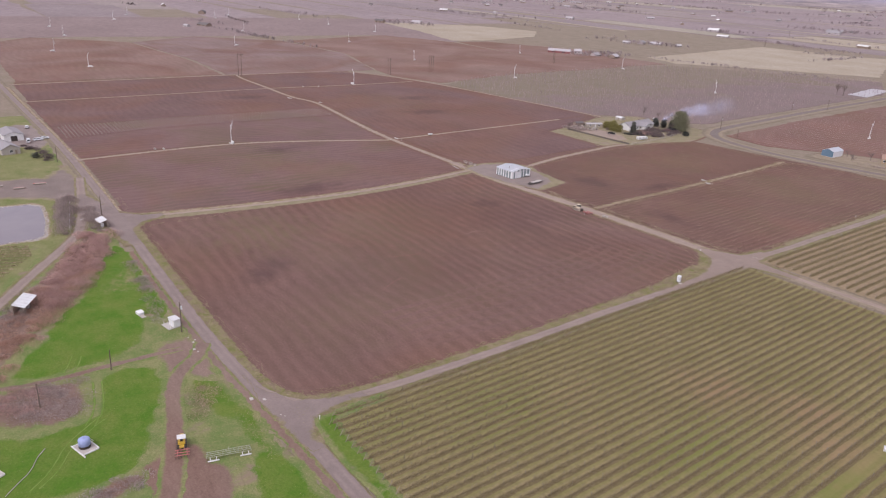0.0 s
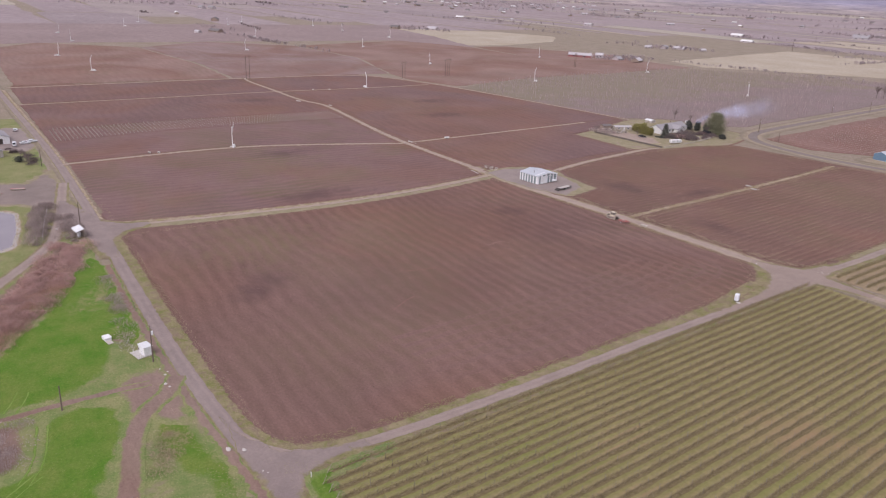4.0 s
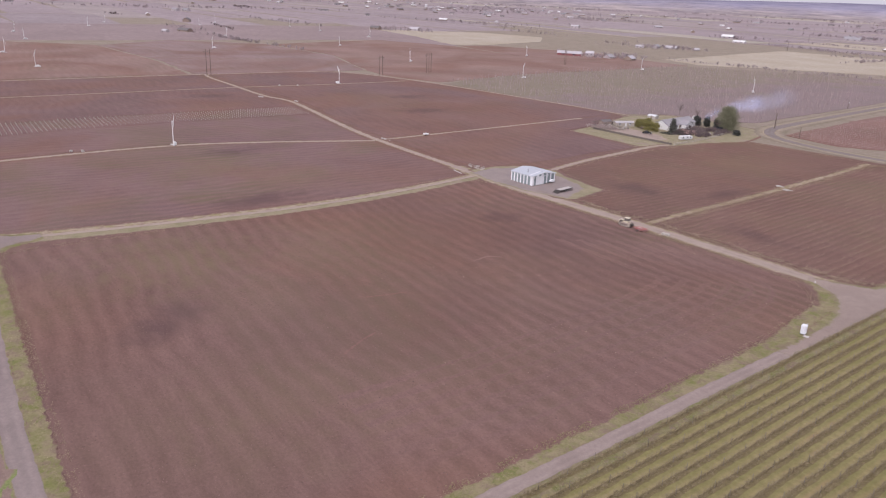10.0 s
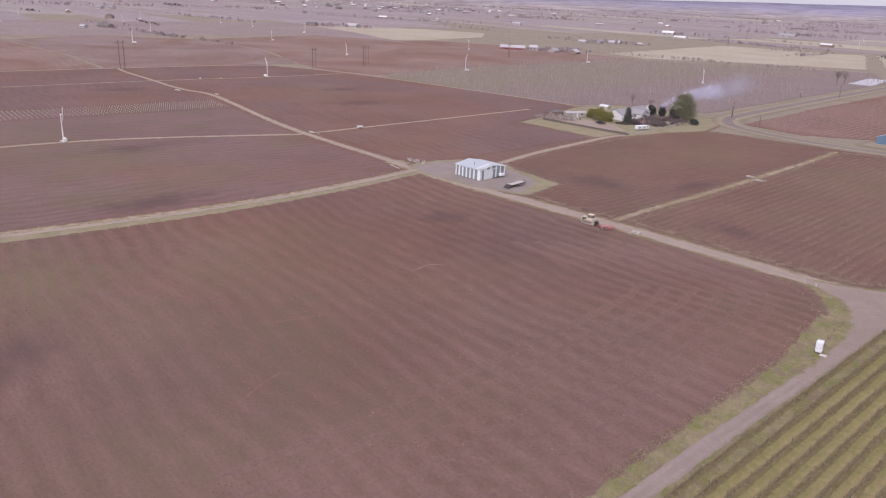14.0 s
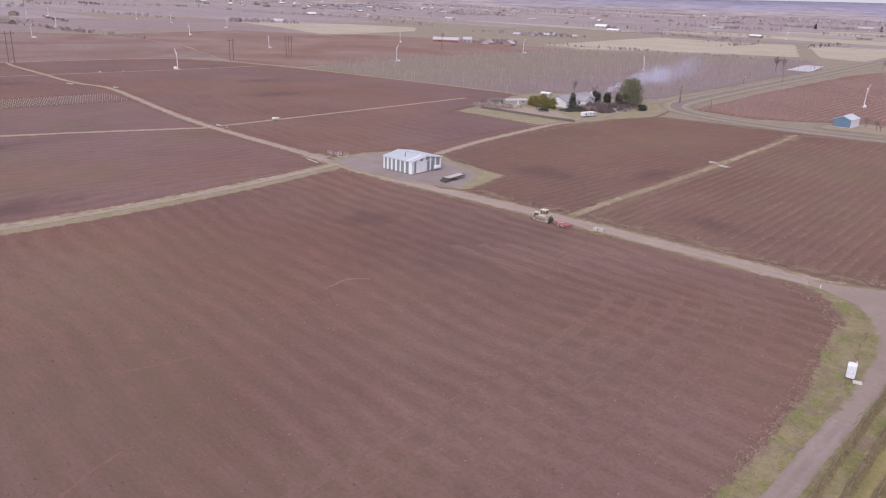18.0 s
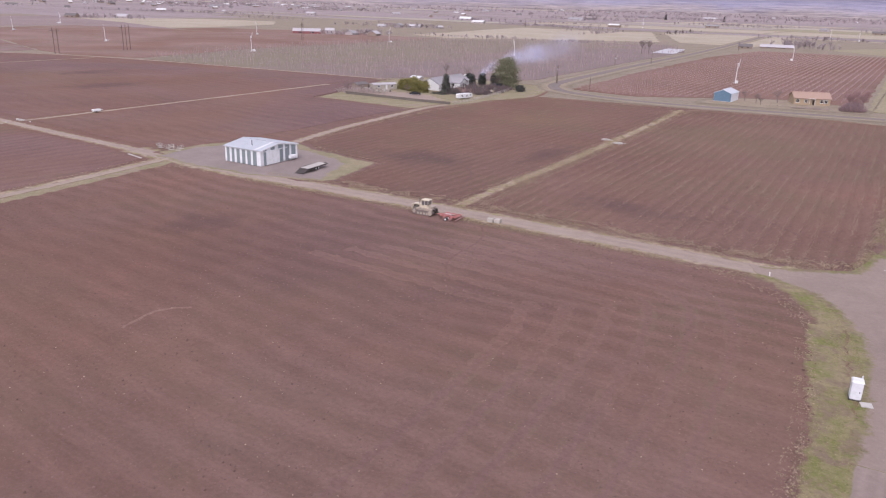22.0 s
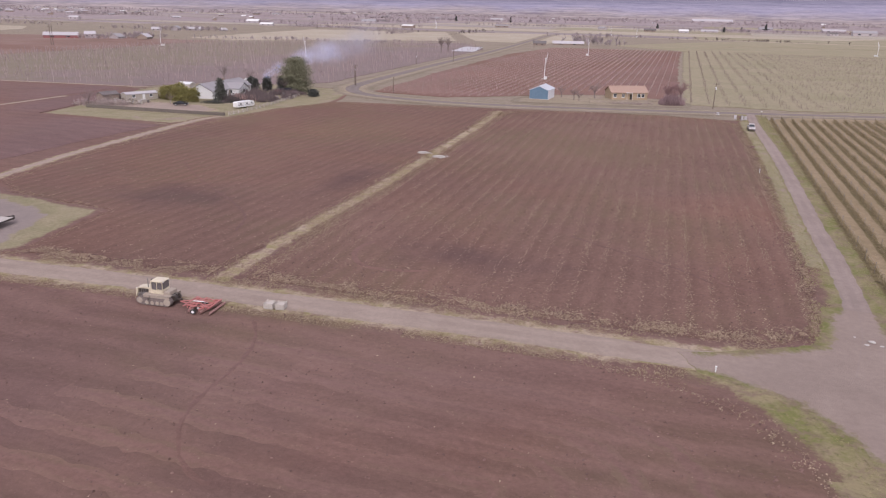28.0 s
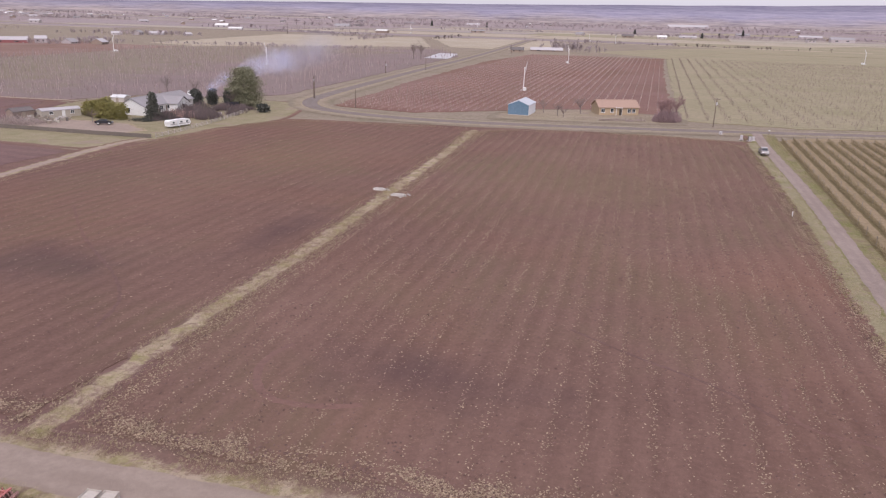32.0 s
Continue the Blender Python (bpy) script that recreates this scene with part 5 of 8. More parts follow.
def vine_bay(seed, length=12.0):
    """Twelve metres of dormant trellised vines along y."""
    rng, s = random.Random(seed), Shape()
    y = 0.5
    while y < length:
        h = rng.uniform(0.6, 0.75)
        jx = rng.uniform(-0.06, 0.06)
        s.tube([(jx, y, 0), (jx + rng.uniform(-0.07, 0.07), y + rng.uniform(-0.08, 0.08), h * 0.55), (0, y, h)], [0.05, 0.04, 0.035], 4, False)
        s.tube([(0, y - 0.75, h + rng.uniform(-0.03, 0.06)), (0, y, h), (0, y + 0.75, h + rng.uniform(-0.03, 0.06))], [0.025, 0.035, 0.025], 3, False)
        for _ in range(rng.randint(9, 12)):
            o, lean = rng.uniform(-0.8, 0.8), rng.gauss(0, 0.2)
            top = h + rng.uniform(0.1, 0.42)
            mid = (lean * 0.6, y + o + rng.uniform(-0.06, 0.06), (h + top) / 2)
            s.tube([(lean * 0.2, y + o, h * rng.choice((1, 1, 0.5))), mid, (lean, y + o + rng.uniform(-0.22, 0.22), top)], [0.03, 0.024, 0.012], 3, False)
        # pruned canes lying under the wire
        for _ in range(16):
            o, a, far = rng.uniform(-0.8, 0.8), rng.uniform(0, 6.28), rng.uniform(0.15, 0.4)
            c = Vector((rng.gauss(0, 0.24), y + o, rng.uniform(0.12, 0.2)))
            d = Vector((math.cos(a) * far, math.sin(a) * far, rng.uniform(-0.02, 0.08)))
            s.tube([tuple(c - d), tuple(c + d)], [0.035, 0.02], 3, False)
        y += rng.uniform(1.35, 1.65)
    return s


BAYS = [vine_bay(k).mesh("vine_hedge", CANE) for k in range(5)]


LINE_POST = Shape().tube([(0, 0, -0.1), (0, 0, 1.65)], 0.035, 4).mesh("line_post", STEEL)


def vine_row(x, y0, y1, seed, near, slope=0.0, tall=1.0):
    rng = random.Random(seed)
    count = max(1, int((y1 - y0) / 12.0))
    turn = math.degrees(math.atan(slope))
    ob = thing("vine_row", x, y0, 0.06, turn, "row of dormant grapevines on a wire trellis over bare soil", "vines", "vine rows")
    strip_shape = Shape()
    n = max(2, int((y1 - y0) / 1.5))
    v = []
    for k in range(n + 1):
        y = (y1 - y0) * k / n
        w = 0.55 + rng.uniform(-0.14, 0.14)
        v += [(-w, y, 0.0), (rng.uniform(-0.05, 0.05), y, 0.13 + rng.uniform(-0.03, 0.04)), (w, y, 0.0)]
    f = []
    for k in range(n):
        a, b = 3 * k, 3 * k + 3
        f += [(a, a + 1, b + 1, b), (a + 1, a + 2, b + 2, b + 1)]
    part("soil_mound", strip_shape.put(v, f), M_ROWSOIL, ob, "low mound of bare brown soil")
    for k in range(count):
        o = part("vine_hedge", BAYS[rng.randrange(5)], None, ob)
        o.location = (0, k * (y1 - y0) / count, 0.05)
        o.scale = (1, (y1 - y0) / count / 12.0, tall * rng.uniform(0.92, 1.08))
    if near:
        for k in range(1, int((y1 - y0) / 6.0)):
            part("line_post", LINE_POST, None, ob, "thin steel trellis post").location = (0, k * 6.0, 0)
    else:
        post = Shape()
        for k in range(1, int((y1 - y0) / 6.0)):
            post.tube([(0, k * 6.0, -0.1), (0, k * 6.0, 1.65)], 0.035, 4)
        tagged(part("trellis_line", post, STEEL, ob, "thin steel trellis posts"), "", "", "", "stuff")
    for z in (0.95, 1.35):
        part("wire", Shape().tube([(0, -0.5, z), (0, y1 - y0 + 0.5, z)], 0.008, 3, False), STEEL, ob)
    for y, d in ((0, -1), (y1 - y0, 1)):
        part("end_post", Shape().tube([(0, y + d * 0.9, -0.1), (0, y, 1.6)], [0.06, 0.05], 6), WOOD, ob, "leaning weathered end post")
    return ob


# rows lean a little west as they run north, along the lane and the driveway
lean_v1 = [(x + 0.07 * (y + 40), y) for x, y in V1]
for k in range(50):
    x0 = 124.05 + 2.44 * k
    span = crossing(lean_v1, x0)
    if not span or span[1] - span[0] < 8:
        continue
    pieces = [(span[0] + 1.0, span[1] - 1.2)]
    if 203.6 < x0 + 0.07 * 35 < 205.6:
        pieces = [(span[0] + 2.2, -100), (-52, span[1] - 2.2)]
    for y0, y1 in pieces:
        vine_row(x0 - 0.07 * (y0 + 40), y0, y1, 500 + k + int(y0 > -60) * 200, x0 < 136, 0.07)
for k in range(27):
    x0 = 121.8 + k * 3.1
    vine_row(x0, 17.6 + (x0 - 120) * 0.06, min(193 + (x0 - 120) * 0.36, 214), 900 + k, k < 5, 0.055, 1.0)

# the clearing with a pale tank among the rows
clearing = thing("water_trough", 204.2, -63.5, 0.06, 20, "pale box by a grassy gap between vine rows", "box")
part("tub", Shape().box((0, 0, 0.45), (2.0, 1.2, 0.8), 0.08), PLASTIC, clearing)
part("rim", Shape().box((0, 0, 0.88), (2.1, 1.3, 0.07), 0.02), PLASTIC, clearing)
part("pipe", Shape().tube([(1.1, 0, 0), (1.1, 0, 1.2), (0.6, 0, 1.3)], 0.05, 6), STEEL, clearing)
part("valve", Shape().box((1.1, 0, 0.9), (0.2, 0.2, 0.2), 0.03), REDPAINT, clearing)

# young vines in pale grow tubes
young, tubes, rng = Shape(), Shape(), random.Random(11)
for r in range(13):
    x = -171 - r * 2.75
    y = -166.0
    while y < -5:
        if inside(x, y, F7S):
            tubes.box((x + rng.uniform(-0.08, 0.08), y, 0.28), (0.2, 0.2, 0.55), 0, rng.uniform(0, 90))
            young.tube([(x, y, 0.05), (x, y, 1.1)], 0.03, 3, False)
        y += 2.0
tagged(single("grow_tubes", tubes, PALEBARK, "rows of pale grow tubes round young vines", "tubes", "stuff"))
single("young_vine_stakes", young, PALEBARK, "thin stakes beside young vines", "stakes", "stuff")

# dormant red berry rows
red, posts, rng = Shape(), Shape(), random.Random(12)
for r in range(33):
    u = r / 32
    x0, x1 = -30 + u * 108, -60 + u * 109
    n = 250
    for q in range(n):
        f = q / n
        y = 200 + f * 430
        xx = x0 + (x1 - x0) * f
        if not inside(xx, y, REDF) or (y < 250 and 26 < xx < 80 and y < 246):
            continue
        for _ in range(3):
            o = rng.uniform(-0.9, 0.9)
            red.tube([(xx + rng.uniform(-0.15, 0.15), y + o, 0.05), (xx + rng.uniform(-0.25, 0.25), y + o + rng.uniform(-0.4, 0.4), rng.uniform(0.5, 1.2))], [0.05, 0.025], 3, False)
        if q % 6 == 0:
            posts.box((xx, y, 0.8), (0.1, 0.1, 1.6))
single("berry_canes", red, REDCANE, "rows of dormant red berry canes", "canes", "stuff")
single("berry_posts", posts, WOOD, "wooden posts along berry rows", "posts", "stuff")

# faint rows in the pale field to the east
east, rng = Shape(), random.Random(13)
for r in range(48):
    x0, x1 = 86 + r * 6.4, 57 + r * 6.4
    stray = min(2.6, 0.25 + 0.14 * r)
    for q in range(190):
        f = q / 190
        y, xx = 228 + f * 420, x0 + (x1 - x0) * f
        if inside(xx, y, EASTF) and rng.random() < 0.75:
            for _ in range(3):
                ox = rng.gauss(0, stray)
                east.tube([(xx + ox, y + rng.uniform(-1, 1), 0.05), (xx + ox + rng.uniform(-0.4, 0.4), y + rng.uniform(-1, 1), rng.uniform(0.5, 1.5))], [0.06, 0.03], 3, False)
single("dormant_rows", east, STRAWROW, "faint rows of grey-brown dormant plants", "plants", "stuff")

# leafless orchard
orchard, rng = Shape(), random.Random(14)
for r in range(64):
    for q in range(95):
        x, y = -60 - r * 5.0 + rng.uniform(-1.7, 1.7), 150 + q * 5.2 + rng.uniform(-2.2, 2.2)
        if not inside(x, y, ORCHARD) or rng.random() < 0.18 + 0.5 * (noise.noise(Vector((x * 0.012, y * 0.012, 3))) > 0.2):
            continue
        h = rng.uniform(2.0, 5.2)
        orchard.tube([(x, y, 0), (x + rng.uniform(-0.2, 0.2), y, h * 0.5), (x + rng.uniform(-0.3, 0.3), y, h)], [0.09, 0.06, 0.03], 3, False)
        for _ in range(5):
            a, z = rng.uniform(0, 6.28), h * rng.uniform(0.25, 0.6)
            d = rng.uniform(0.4, 1.0)
            orchard.tube([(x, y, z), (x + math.cos(a) * d, y + math.sin(a) * d, z + rng.uniform(0.9, 1.9))], [0.04, 0.02], 3, False)
single("orchard_trees", orchard, WHIP, "rows of slender leafless orchard trees", "trees", "stuff")


# ---- trees and bushes ----
def bare_tree(x, y, h, seed, mat=None, spread=0.5, name="bare_tree", label="leafless tree with a spreading grey-brown crown", twigs=3):
    rng = random.Random(seed)
    ob = thing(name, x, y, 0.0, 0, label, "tree")
    trunk, limbs, fine = Shape(), Shape(), Shape()
    top = Vector((rng.uniform(-0.3, 0.3), rng.uniform(-0.3, 0.3), h * 0.42))
    trunk.tube([(0, 0, -0.2), tuple(top * 0.5), tuple(top)], [h * 0.03, h * 0.024, h * 0.018], 7)
    for k in range(7):
        a = k * 0.9 + rng.uniform(-0.3, 0.3)
        start = top * rng.uniform(0.6, 1.0)
        end = start + Vector((math.cos(a) * h * spread * rng.uniform(0.4, 0.8), math.sin(a) * h * spread * rng.uniform(0.4, 0.8), h * rng.uniform(0.25, 0.5)))
        mid = (start + end) / 2 + Vector((0, 0, h * 0.04))
        limbs.tube([tuple(start), tuple(mid), tuple(end)], [h * 0.013, h * 0.009, h * 0.004], 5, False)
        for _ in range(9):
            f = rng.uniform(0.3, 1.0)
            p = start.lerp(end, f)
            q = p + Vector((rng.uniform(-1, 1), rng.uniform(-1, 1), rng.uniform(0.1, 1))) * h * 0.16
            limbs.tube([tuple(p), tuple(q)], [h * 0.006, h * 0.002], 3, False)
            for _ in range(twigs):
                r = q + Vector((rng.uniform(-1, 1), rng.uniform(-1, 1), rng.uniform(-0.1, 1))) * h * 0.09
                fine.tube([tuple(p.lerp(q, rng.uniform(0.4, 1))), tuple(r)], [h * 0.003, h * 0.0012], 3, False)
    part("trunk", trunk, BARK, ob, "grey trunk")
    part("branch_frame", limbs, mat or BARK, ob)
    part("twig_crown", fine, mat or TWIG, ob)
    return ob


def leafy_tree(x, y, h, w, seed, mat, name, label, form="round", count=2600, trunk_h=0.16, size=0.34):
    """Evergreen: trunk, limbs, and a crown of loose clumps with gaps and an uneven outline."""
    rng = random.Random(seed)
    ob = thing(name, x, y, 0.0, 0, label, "tree")
    part("trunk", Shape().tube([(0, 0, -0.2), (0, 0, h * 0.4), (0, 0, h * 0.85)], [h * 0.028, h * 0.02, h * 0.006], 7), BARK, ob)
    limbs, crown = Shape(), Shape()
    heads = []
    for k in range(46):
        f = (k + 0.5) / 46
        z = h * (trunk_h + (1 - trunk_h) * f * 0.97)
        if form == "cone":
            reach = w / 2 * (1 - f) ** 0.85 * rng.uniform(0.75, 1.08)
        elif form == "column":
            reach = w / 2 * (0.55 + 0.45 * math.sin(math.pi * min(1, f * 0.9 + 0.08))) * rng.uniform(0.8, 1.05)
        elif form == "dome":
            reach = w / 2 * (1 - f ** 2.4) ** 0.6 * (0.86 + 0.14 * min(1, f * 5)) * rng.uniform(0.7, 1.08)
        else:
            reach = w / 2 * math.sqrt(max(0.02, 1 - (1.75 * f - 0.72) ** 2)) * rng.uniform(0.72, 1.08)
        a = k * 2.4 + rng.uniform(-0.4, 0.4)
        end = Vector((math.cos(a) * reach, math.sin(a) * reach, z + (0.02 if form != "cone" else -0.03) * h))
        limbs.tube([(0, 0, z - 0.05 * h), tuple(end * 1.0)], [h * 0.007, h * 0.002], 4, False)
        heads.append((end, reach))
    for _ in range(count):
        end, reach = rng.choice(heads)
        p = Vector((end.x, end.y, 0)) * rng.uniform(0.35, 1.0)
        d = w * (0.075 if form == "cone" else 0.11)
        crown.leaf((p.x + rng.gauss(0, d), p.y + rng.gauss(0, d), end.z + rng.gauss(0, h * 0.035)), size * rng.uniform(0.6, 1.3), rng)
    part("branch_frame", limbs, BARK, ob)
    part("crown", crown, mat, ob)
    return ob


def bramble(outline, count, h, mat, label, seed, name="bushes", grow=1.0):
    """A thicket: many fine upright sticks and clumps in uneven mounds."""
    rng, s = random.Random(seed), Shape()
    xs, ys = [p[0] for p in outline], [p[1] for p in outline]
    mounds = []
    while len(mounds) < max(6, int(count / 85 / grow ** 2)):
        p = (rng.uniform(min(xs), max(xs)), rng.uniform(min(ys), max(ys)))
        if inside(*p, outline):
            big = rng.random() ** 1.5
            mounds.append((*p, (0.8 + 2.2 * big) * grow, (0.4 + 0.8 * big) * rng.uniform(0.8, 1.2) * h))
    for _ in range(count * 2):
        mx, my, r, mh = rng.choice(mounds)
        a, d = rng.uniform(0, 6.28), 1.15 * r * rng.random() ** 0.6
        x, y = mx + math.cos(a) * d, my + math.sin(a) * d
        top = mh * math.sqrt(max(0.1, 1 - (d / r / 1.15) ** 2)) * rng.uniform(0.55, 1.15)
        lean = Vector((math.cos(a), math.sin(a), 0)) * rng.uniform(0.1, 0.5) * d / r
        low = top * rng.uniform(0, 0.65)
        s.put([(x - 0.03, y, low), (x + 0.03, y + 0.02, low), (x + lean.x * 0.5, y + lean.y * 0.5 + 0.02, low + (top - low) * 0.6), (x + lean.x + rng.uniform(-0.15, 0.15), y + lean.y, top)], [(0, 1, 2), (0, 2, 3)])
        s.leaf((x + lean.x * 0.6, y + lean.y * 0.6, top * rng.uniform(0.3, 1.0)), rng.uniform(0.05, 0.13), rng)
    return single(name, s, mat, label, "bushes", "stuff")


# ---- buildings ----
def gable_house(name, x, y, turn, length, width, eave, ridge, wall, roof, label, windows=(), doors=(), trim=None, chimney=False, category="house", over=0.4):
    """Ridge along local x. windows: (side, position, sill, width, height); side 'f' faces -y, 'b' +y, 'l' -x, 'r' +x."""
    trim = trim or WHITEPAINT
    ob = thing(name, x, y, 0.05, turn, label, category)
    L, W = length / 2, width / 2
    part("wall", Shape().side([(-W, 0), (W, 0), (W, eave), (0, ridge), (-W, eave)], -L, L), wall, ob)
    k = (ridge - eave) / W
    for s in (-1, 1):
        y0, z0 = s * (W + over), eave - k * over
        part("roof", Shape().put([(-L - over, y0, z0 + 0.03), (L + over, y0, z0 + 0.03), (L + over, 0, ridge + 0.03), (-L - over, 0, ridge + 0.03),
                                  (-L - over, y0, z0 + 0.2), (L + over, y0, z0 + 0.2), (L + over, 0, ridge + 0.2), (-L - over, 0, ridge + 0.2)],
                                 [(4, 5, 6, 7), (0, 3, 2, 1), (0, 1, 5, 4), (1, 2, 6, 5), (3, 0, 4, 7)]), roof, ob)
    part("ridge_cap", Shape().box((0, 0, ridge + 0.2), (length + 2 * over, 0.35, 0.08), 0.03), roof, ob)

    def on(side, pos, z, w, h, depth):
        if side in "fb":
            s = -1 if side == "f" else 1
            return (pos, s * (W + depth / 2 - 0.02), z), (w, depth, h)
        s = -1 if side == "l" else 1
        return (s * (L + depth / 2 - 0.02), pos, z), (depth, w, h)
    for side, pos, sill, w, h in windows:
        c, s = on(side, pos, sill + h / 2, w + 0.2, h + 0.2, 0.06)
        frame_ob = part("window", Shape().box(c, s, 0.01), trim, ob, "framed window")
        c, s = on(side, pos, sill + h / 2, w, h, 0.09)
        part("pane", Shape().box(c, s), GLASS_DARK, frame_ob, "dark glass pane")
        c, s = on(side, pos, sill + h / 2, 0.06, h, 0.12)
        part("mullion", Shape().box(c, s), trim, frame_ob)
        c, s = on(side, pos, sill - 0.12, w + 0.35, 0.08, 0.16)
        part("sill", Shape().box(c, s), trim, frame_ob)
    for side, pos, w, h, mat in doors:
        c, s = on(side, pos, h / 2, w, h, 0.08)
        d = part("door", Shape().box(c, s, 0.01), mat, ob)
        c, s = on(side, pos + w * 0.35, 1.0, 0.08, 0.12, 0.16)
        part("door_handle", Shape().box(c, s), STEEL, d)
    if chimney:
        part("chimney", Shape().box((L * 0.3, W * 0.3, ridge), (0.7, 0.7, 1.5), 0.04), BROWNWALL, ob)
    return ob


gable_house("shed", 32.7, 216.6, 91, 11.0, 7.0, 3.3, 4.7, PLASTIC, ROOF_METAL, "small metal shed with a blue front and a pale roof", (), (), None, False, "shed", 0.2)
blue = thing("shed_front", 32.8, 211.35, 0.05, 1, "blue metal gable wall of a small shed", "wall", "", "structure")
part("blue_panel", Shape().front([(-3.45, 0), (3.45, 0), (3.45, 3.3), (0, 4.66), (-3.45, 3.3)], -0.45, -0.3), BLUEWALL, blue, "blue metal wall panel")
part("base_trim", Shape().box((0, -0.48, 0.1), (7.0, 0.06, 0.2)), PALEWOOD, blue)
for k in range(9):
    part("panel_rib", Shape().box((-3.2 + k * 0.8, -0.47, 1.6), (0.05, 0.04, 3.1)), BLUEWALL, blue)
gable_house("house", 61.6, 232.6, 26, 13.8, 8.6, 2.6, 4.6, ORANGEWALL, ORANGEROOF, "single-storey ochre house with a terracotta roof",
            [("f", -5.6, 0.9, 1.1, 1.2), ("f", -2.4, 0.9, 0.9, 1.2), ("f", 3.6, 0.9, 1.0, 1.2), ("f", 5.2, 0.9, 1.0, 1.2)], [("f", 0.6, 1.0, 2.0, DARKSTEEL)])
porch = thing("porch_roof", 62.8, 228.6, 0.05, 26, "small pale porch roof on posts", "porch")
part("awning", Shape().box((0.4, -0.6, 2.55), (2.4, 1.5, 0.1), 0.02), PALE_METAL, porch)
for o in (-0.6, 1.4):
    part("post", Shape().box((o, -1.25, 1.25), (0.1, 0.1, 2.5)), WHITEPAINT, porch)

gable_house("house", -73, 163.5, 97, 27, 9, 2.6, 4.9, WHITEPAINT, GREYROOF, "white single-storey farmhouse with a grey shingle roof",
            [("l", 1.2, 1.0, 1.2, 1.1), ("f", -9, 1.0, 1.4, 1.1), ("f", -5, 1.0, 1.4, 1.1), ("f", 6, 1.0, 1.4, 1.1), ("f", 10, 1.0, 1.2, 1.1)], [("f", -2, 1.0, 2.0, BROWNWALL)], None, True)
gable_house("house_wing", -68.5, 165.5, 7, 7, 6.5, 2.6, 4.5, WHITEPAINT, GREYROOF, "white gabled wing of a farmhouse under grey shingles",
            [("r", 0, 1.0, 1.3, 1.2), ("f", 0, 1.0, 1.2, 1.1)], [])
gable_house("mobile_home", -87, 138, 68, 11, 3.8, 2.0, 2.5, PALEBARK, FARROOF, "pale mobile home with a shallow metal roof",
            [("b", -3, 1.0, 0.9, 0.8), ("f", -3, 1.0, 0.9, 0.8), ("f", 3, 1.0, 0.9, 0.8)], [("f", 0.5, 0.9, 2.0, WHITEPAINT)], None, False, "house", 0.15)
gable_house("garden_shed", -99, 176, 10, 5, 4, 1.5, 2.1, PALEWOOD, PALE_METAL, "small grey garden shed with a pale roof", (), [("f", 0, 0.9, 1.8, WOOD)], None, False, "shed", 0.2)
gable_house("tool_shed", -93, 130, 80, 6, 3.4, 2.1, 2.9, BROWNWALL, DARKROOF, "low brown tool shed beside a mobile home", (), [("f", 0, 0.9, 1.8, WOOD)], None, False, "shed", 0.2)
dish = thing("satellite_dish", -81, 190, 0, 0, "white satellite dish on a short mast", "dish")
part("mast", Shape().tube([(0, 0, 0), (0, 0, 2.4)], 0.06, 6), STEEL, dish)
part("reflector", Shape().tube([(0, 0, 2.6), (0.25, -0.25, 2.75)], [0.2, 1.0], 14, False), WHITEPAINT, dish)

leafy_tree(-55.5, 185.4, 12.6, 12.2, 1, PINE_LEAF, "pine_tree", "large dark green pine with a broad domed crown beside the farmhouse", "dome", 17000, 0.04, 0.23)
leafy_tree(-60.2, 146.3, 7.8, 5.4, 2, FIR_LEAF, "fir_tree", "conical dark fir in front of the white farmhouse", "cone", 3000, 0.04, 0.28)
for k, (x, y, h, w) in enumerate(((-81, 143.5, 4.2, 4.5), (-78, 142.5, 4.8, 4.6), (-74.5, 141.5, 4.4, 4.4), (-71, 140.8, 4.7, 4.5), (-67.6, 141.5, 4.5, 4.2), (-77, 146, 5.4, 4.5))):
    leafy_tree(x, y, h, w, 20 + k, HEDGE_LEAF, "evergreen_shrub", "rounded yellowish evergreen shrub in a row by the drive", "column", 1700, 0.02, 0.24)
for k, (x, y, h, w) in enumerate(((-73.7, 183, 4.8, 3.6), (-66.7, 183, 4.6, 3.6), (-63, 187, 5.5, 3), (-70.5, 180.5, 4.4, 3.2), (-68.6, 186, 5.2, 3.4), (-76, 186, 4.6, 3.2), (-42.2, 175.7, 2.6, 4.2), (-58.5, 180, 5.2, 2.6))):
    leafy_tree(x, y, h, w, 40 + k, DARK_LEAF, "evergreen_tree", "dark clipped evergreen in the farm garden", "column", 900, 0.02, 0.28)
bare_tree(-103, 205, 7.5, 51, BARK, 0.3)
for k, (x, y, h) in enumerate(((-88, 117, 5.5), (-84, 121, 4.5), (-70, 133, 4), (-57, 180, 7.0), (45, 216, 5), (47.5, 213, 4.0), (51, 226, 6.5), (39, 222, 5.0), (-75, 210, 7), (-90, 205, 6))):
    bare_tree(x, y, h, 60 + k, TWIG, 0.55)
for k, (x, y, h) in enumerate(((78, 221, 9.0), (80.5, 219, 8.0), (82.5, 224, 8.5))):
    bare_tree(x, y, h, 80 + k, REDTWIG, 0.4, "red_twigged_tree", "leafless tree with a dense reddish crown", 6)
bramble([(-60, 143), (-46, 146), (-45, 168), (-60, 176), (-65, 170), (-63, 155)], 5200, 2.8, BUSH_DARK, "tangle of leafless grey-brown garden shrubs", 7)
bramble([(-58, 150), (-50, 150), (-50, 160), (-58, 160)], 700, 2.6, BUSH_RED, "reddish leafless garden shrubs", 8)
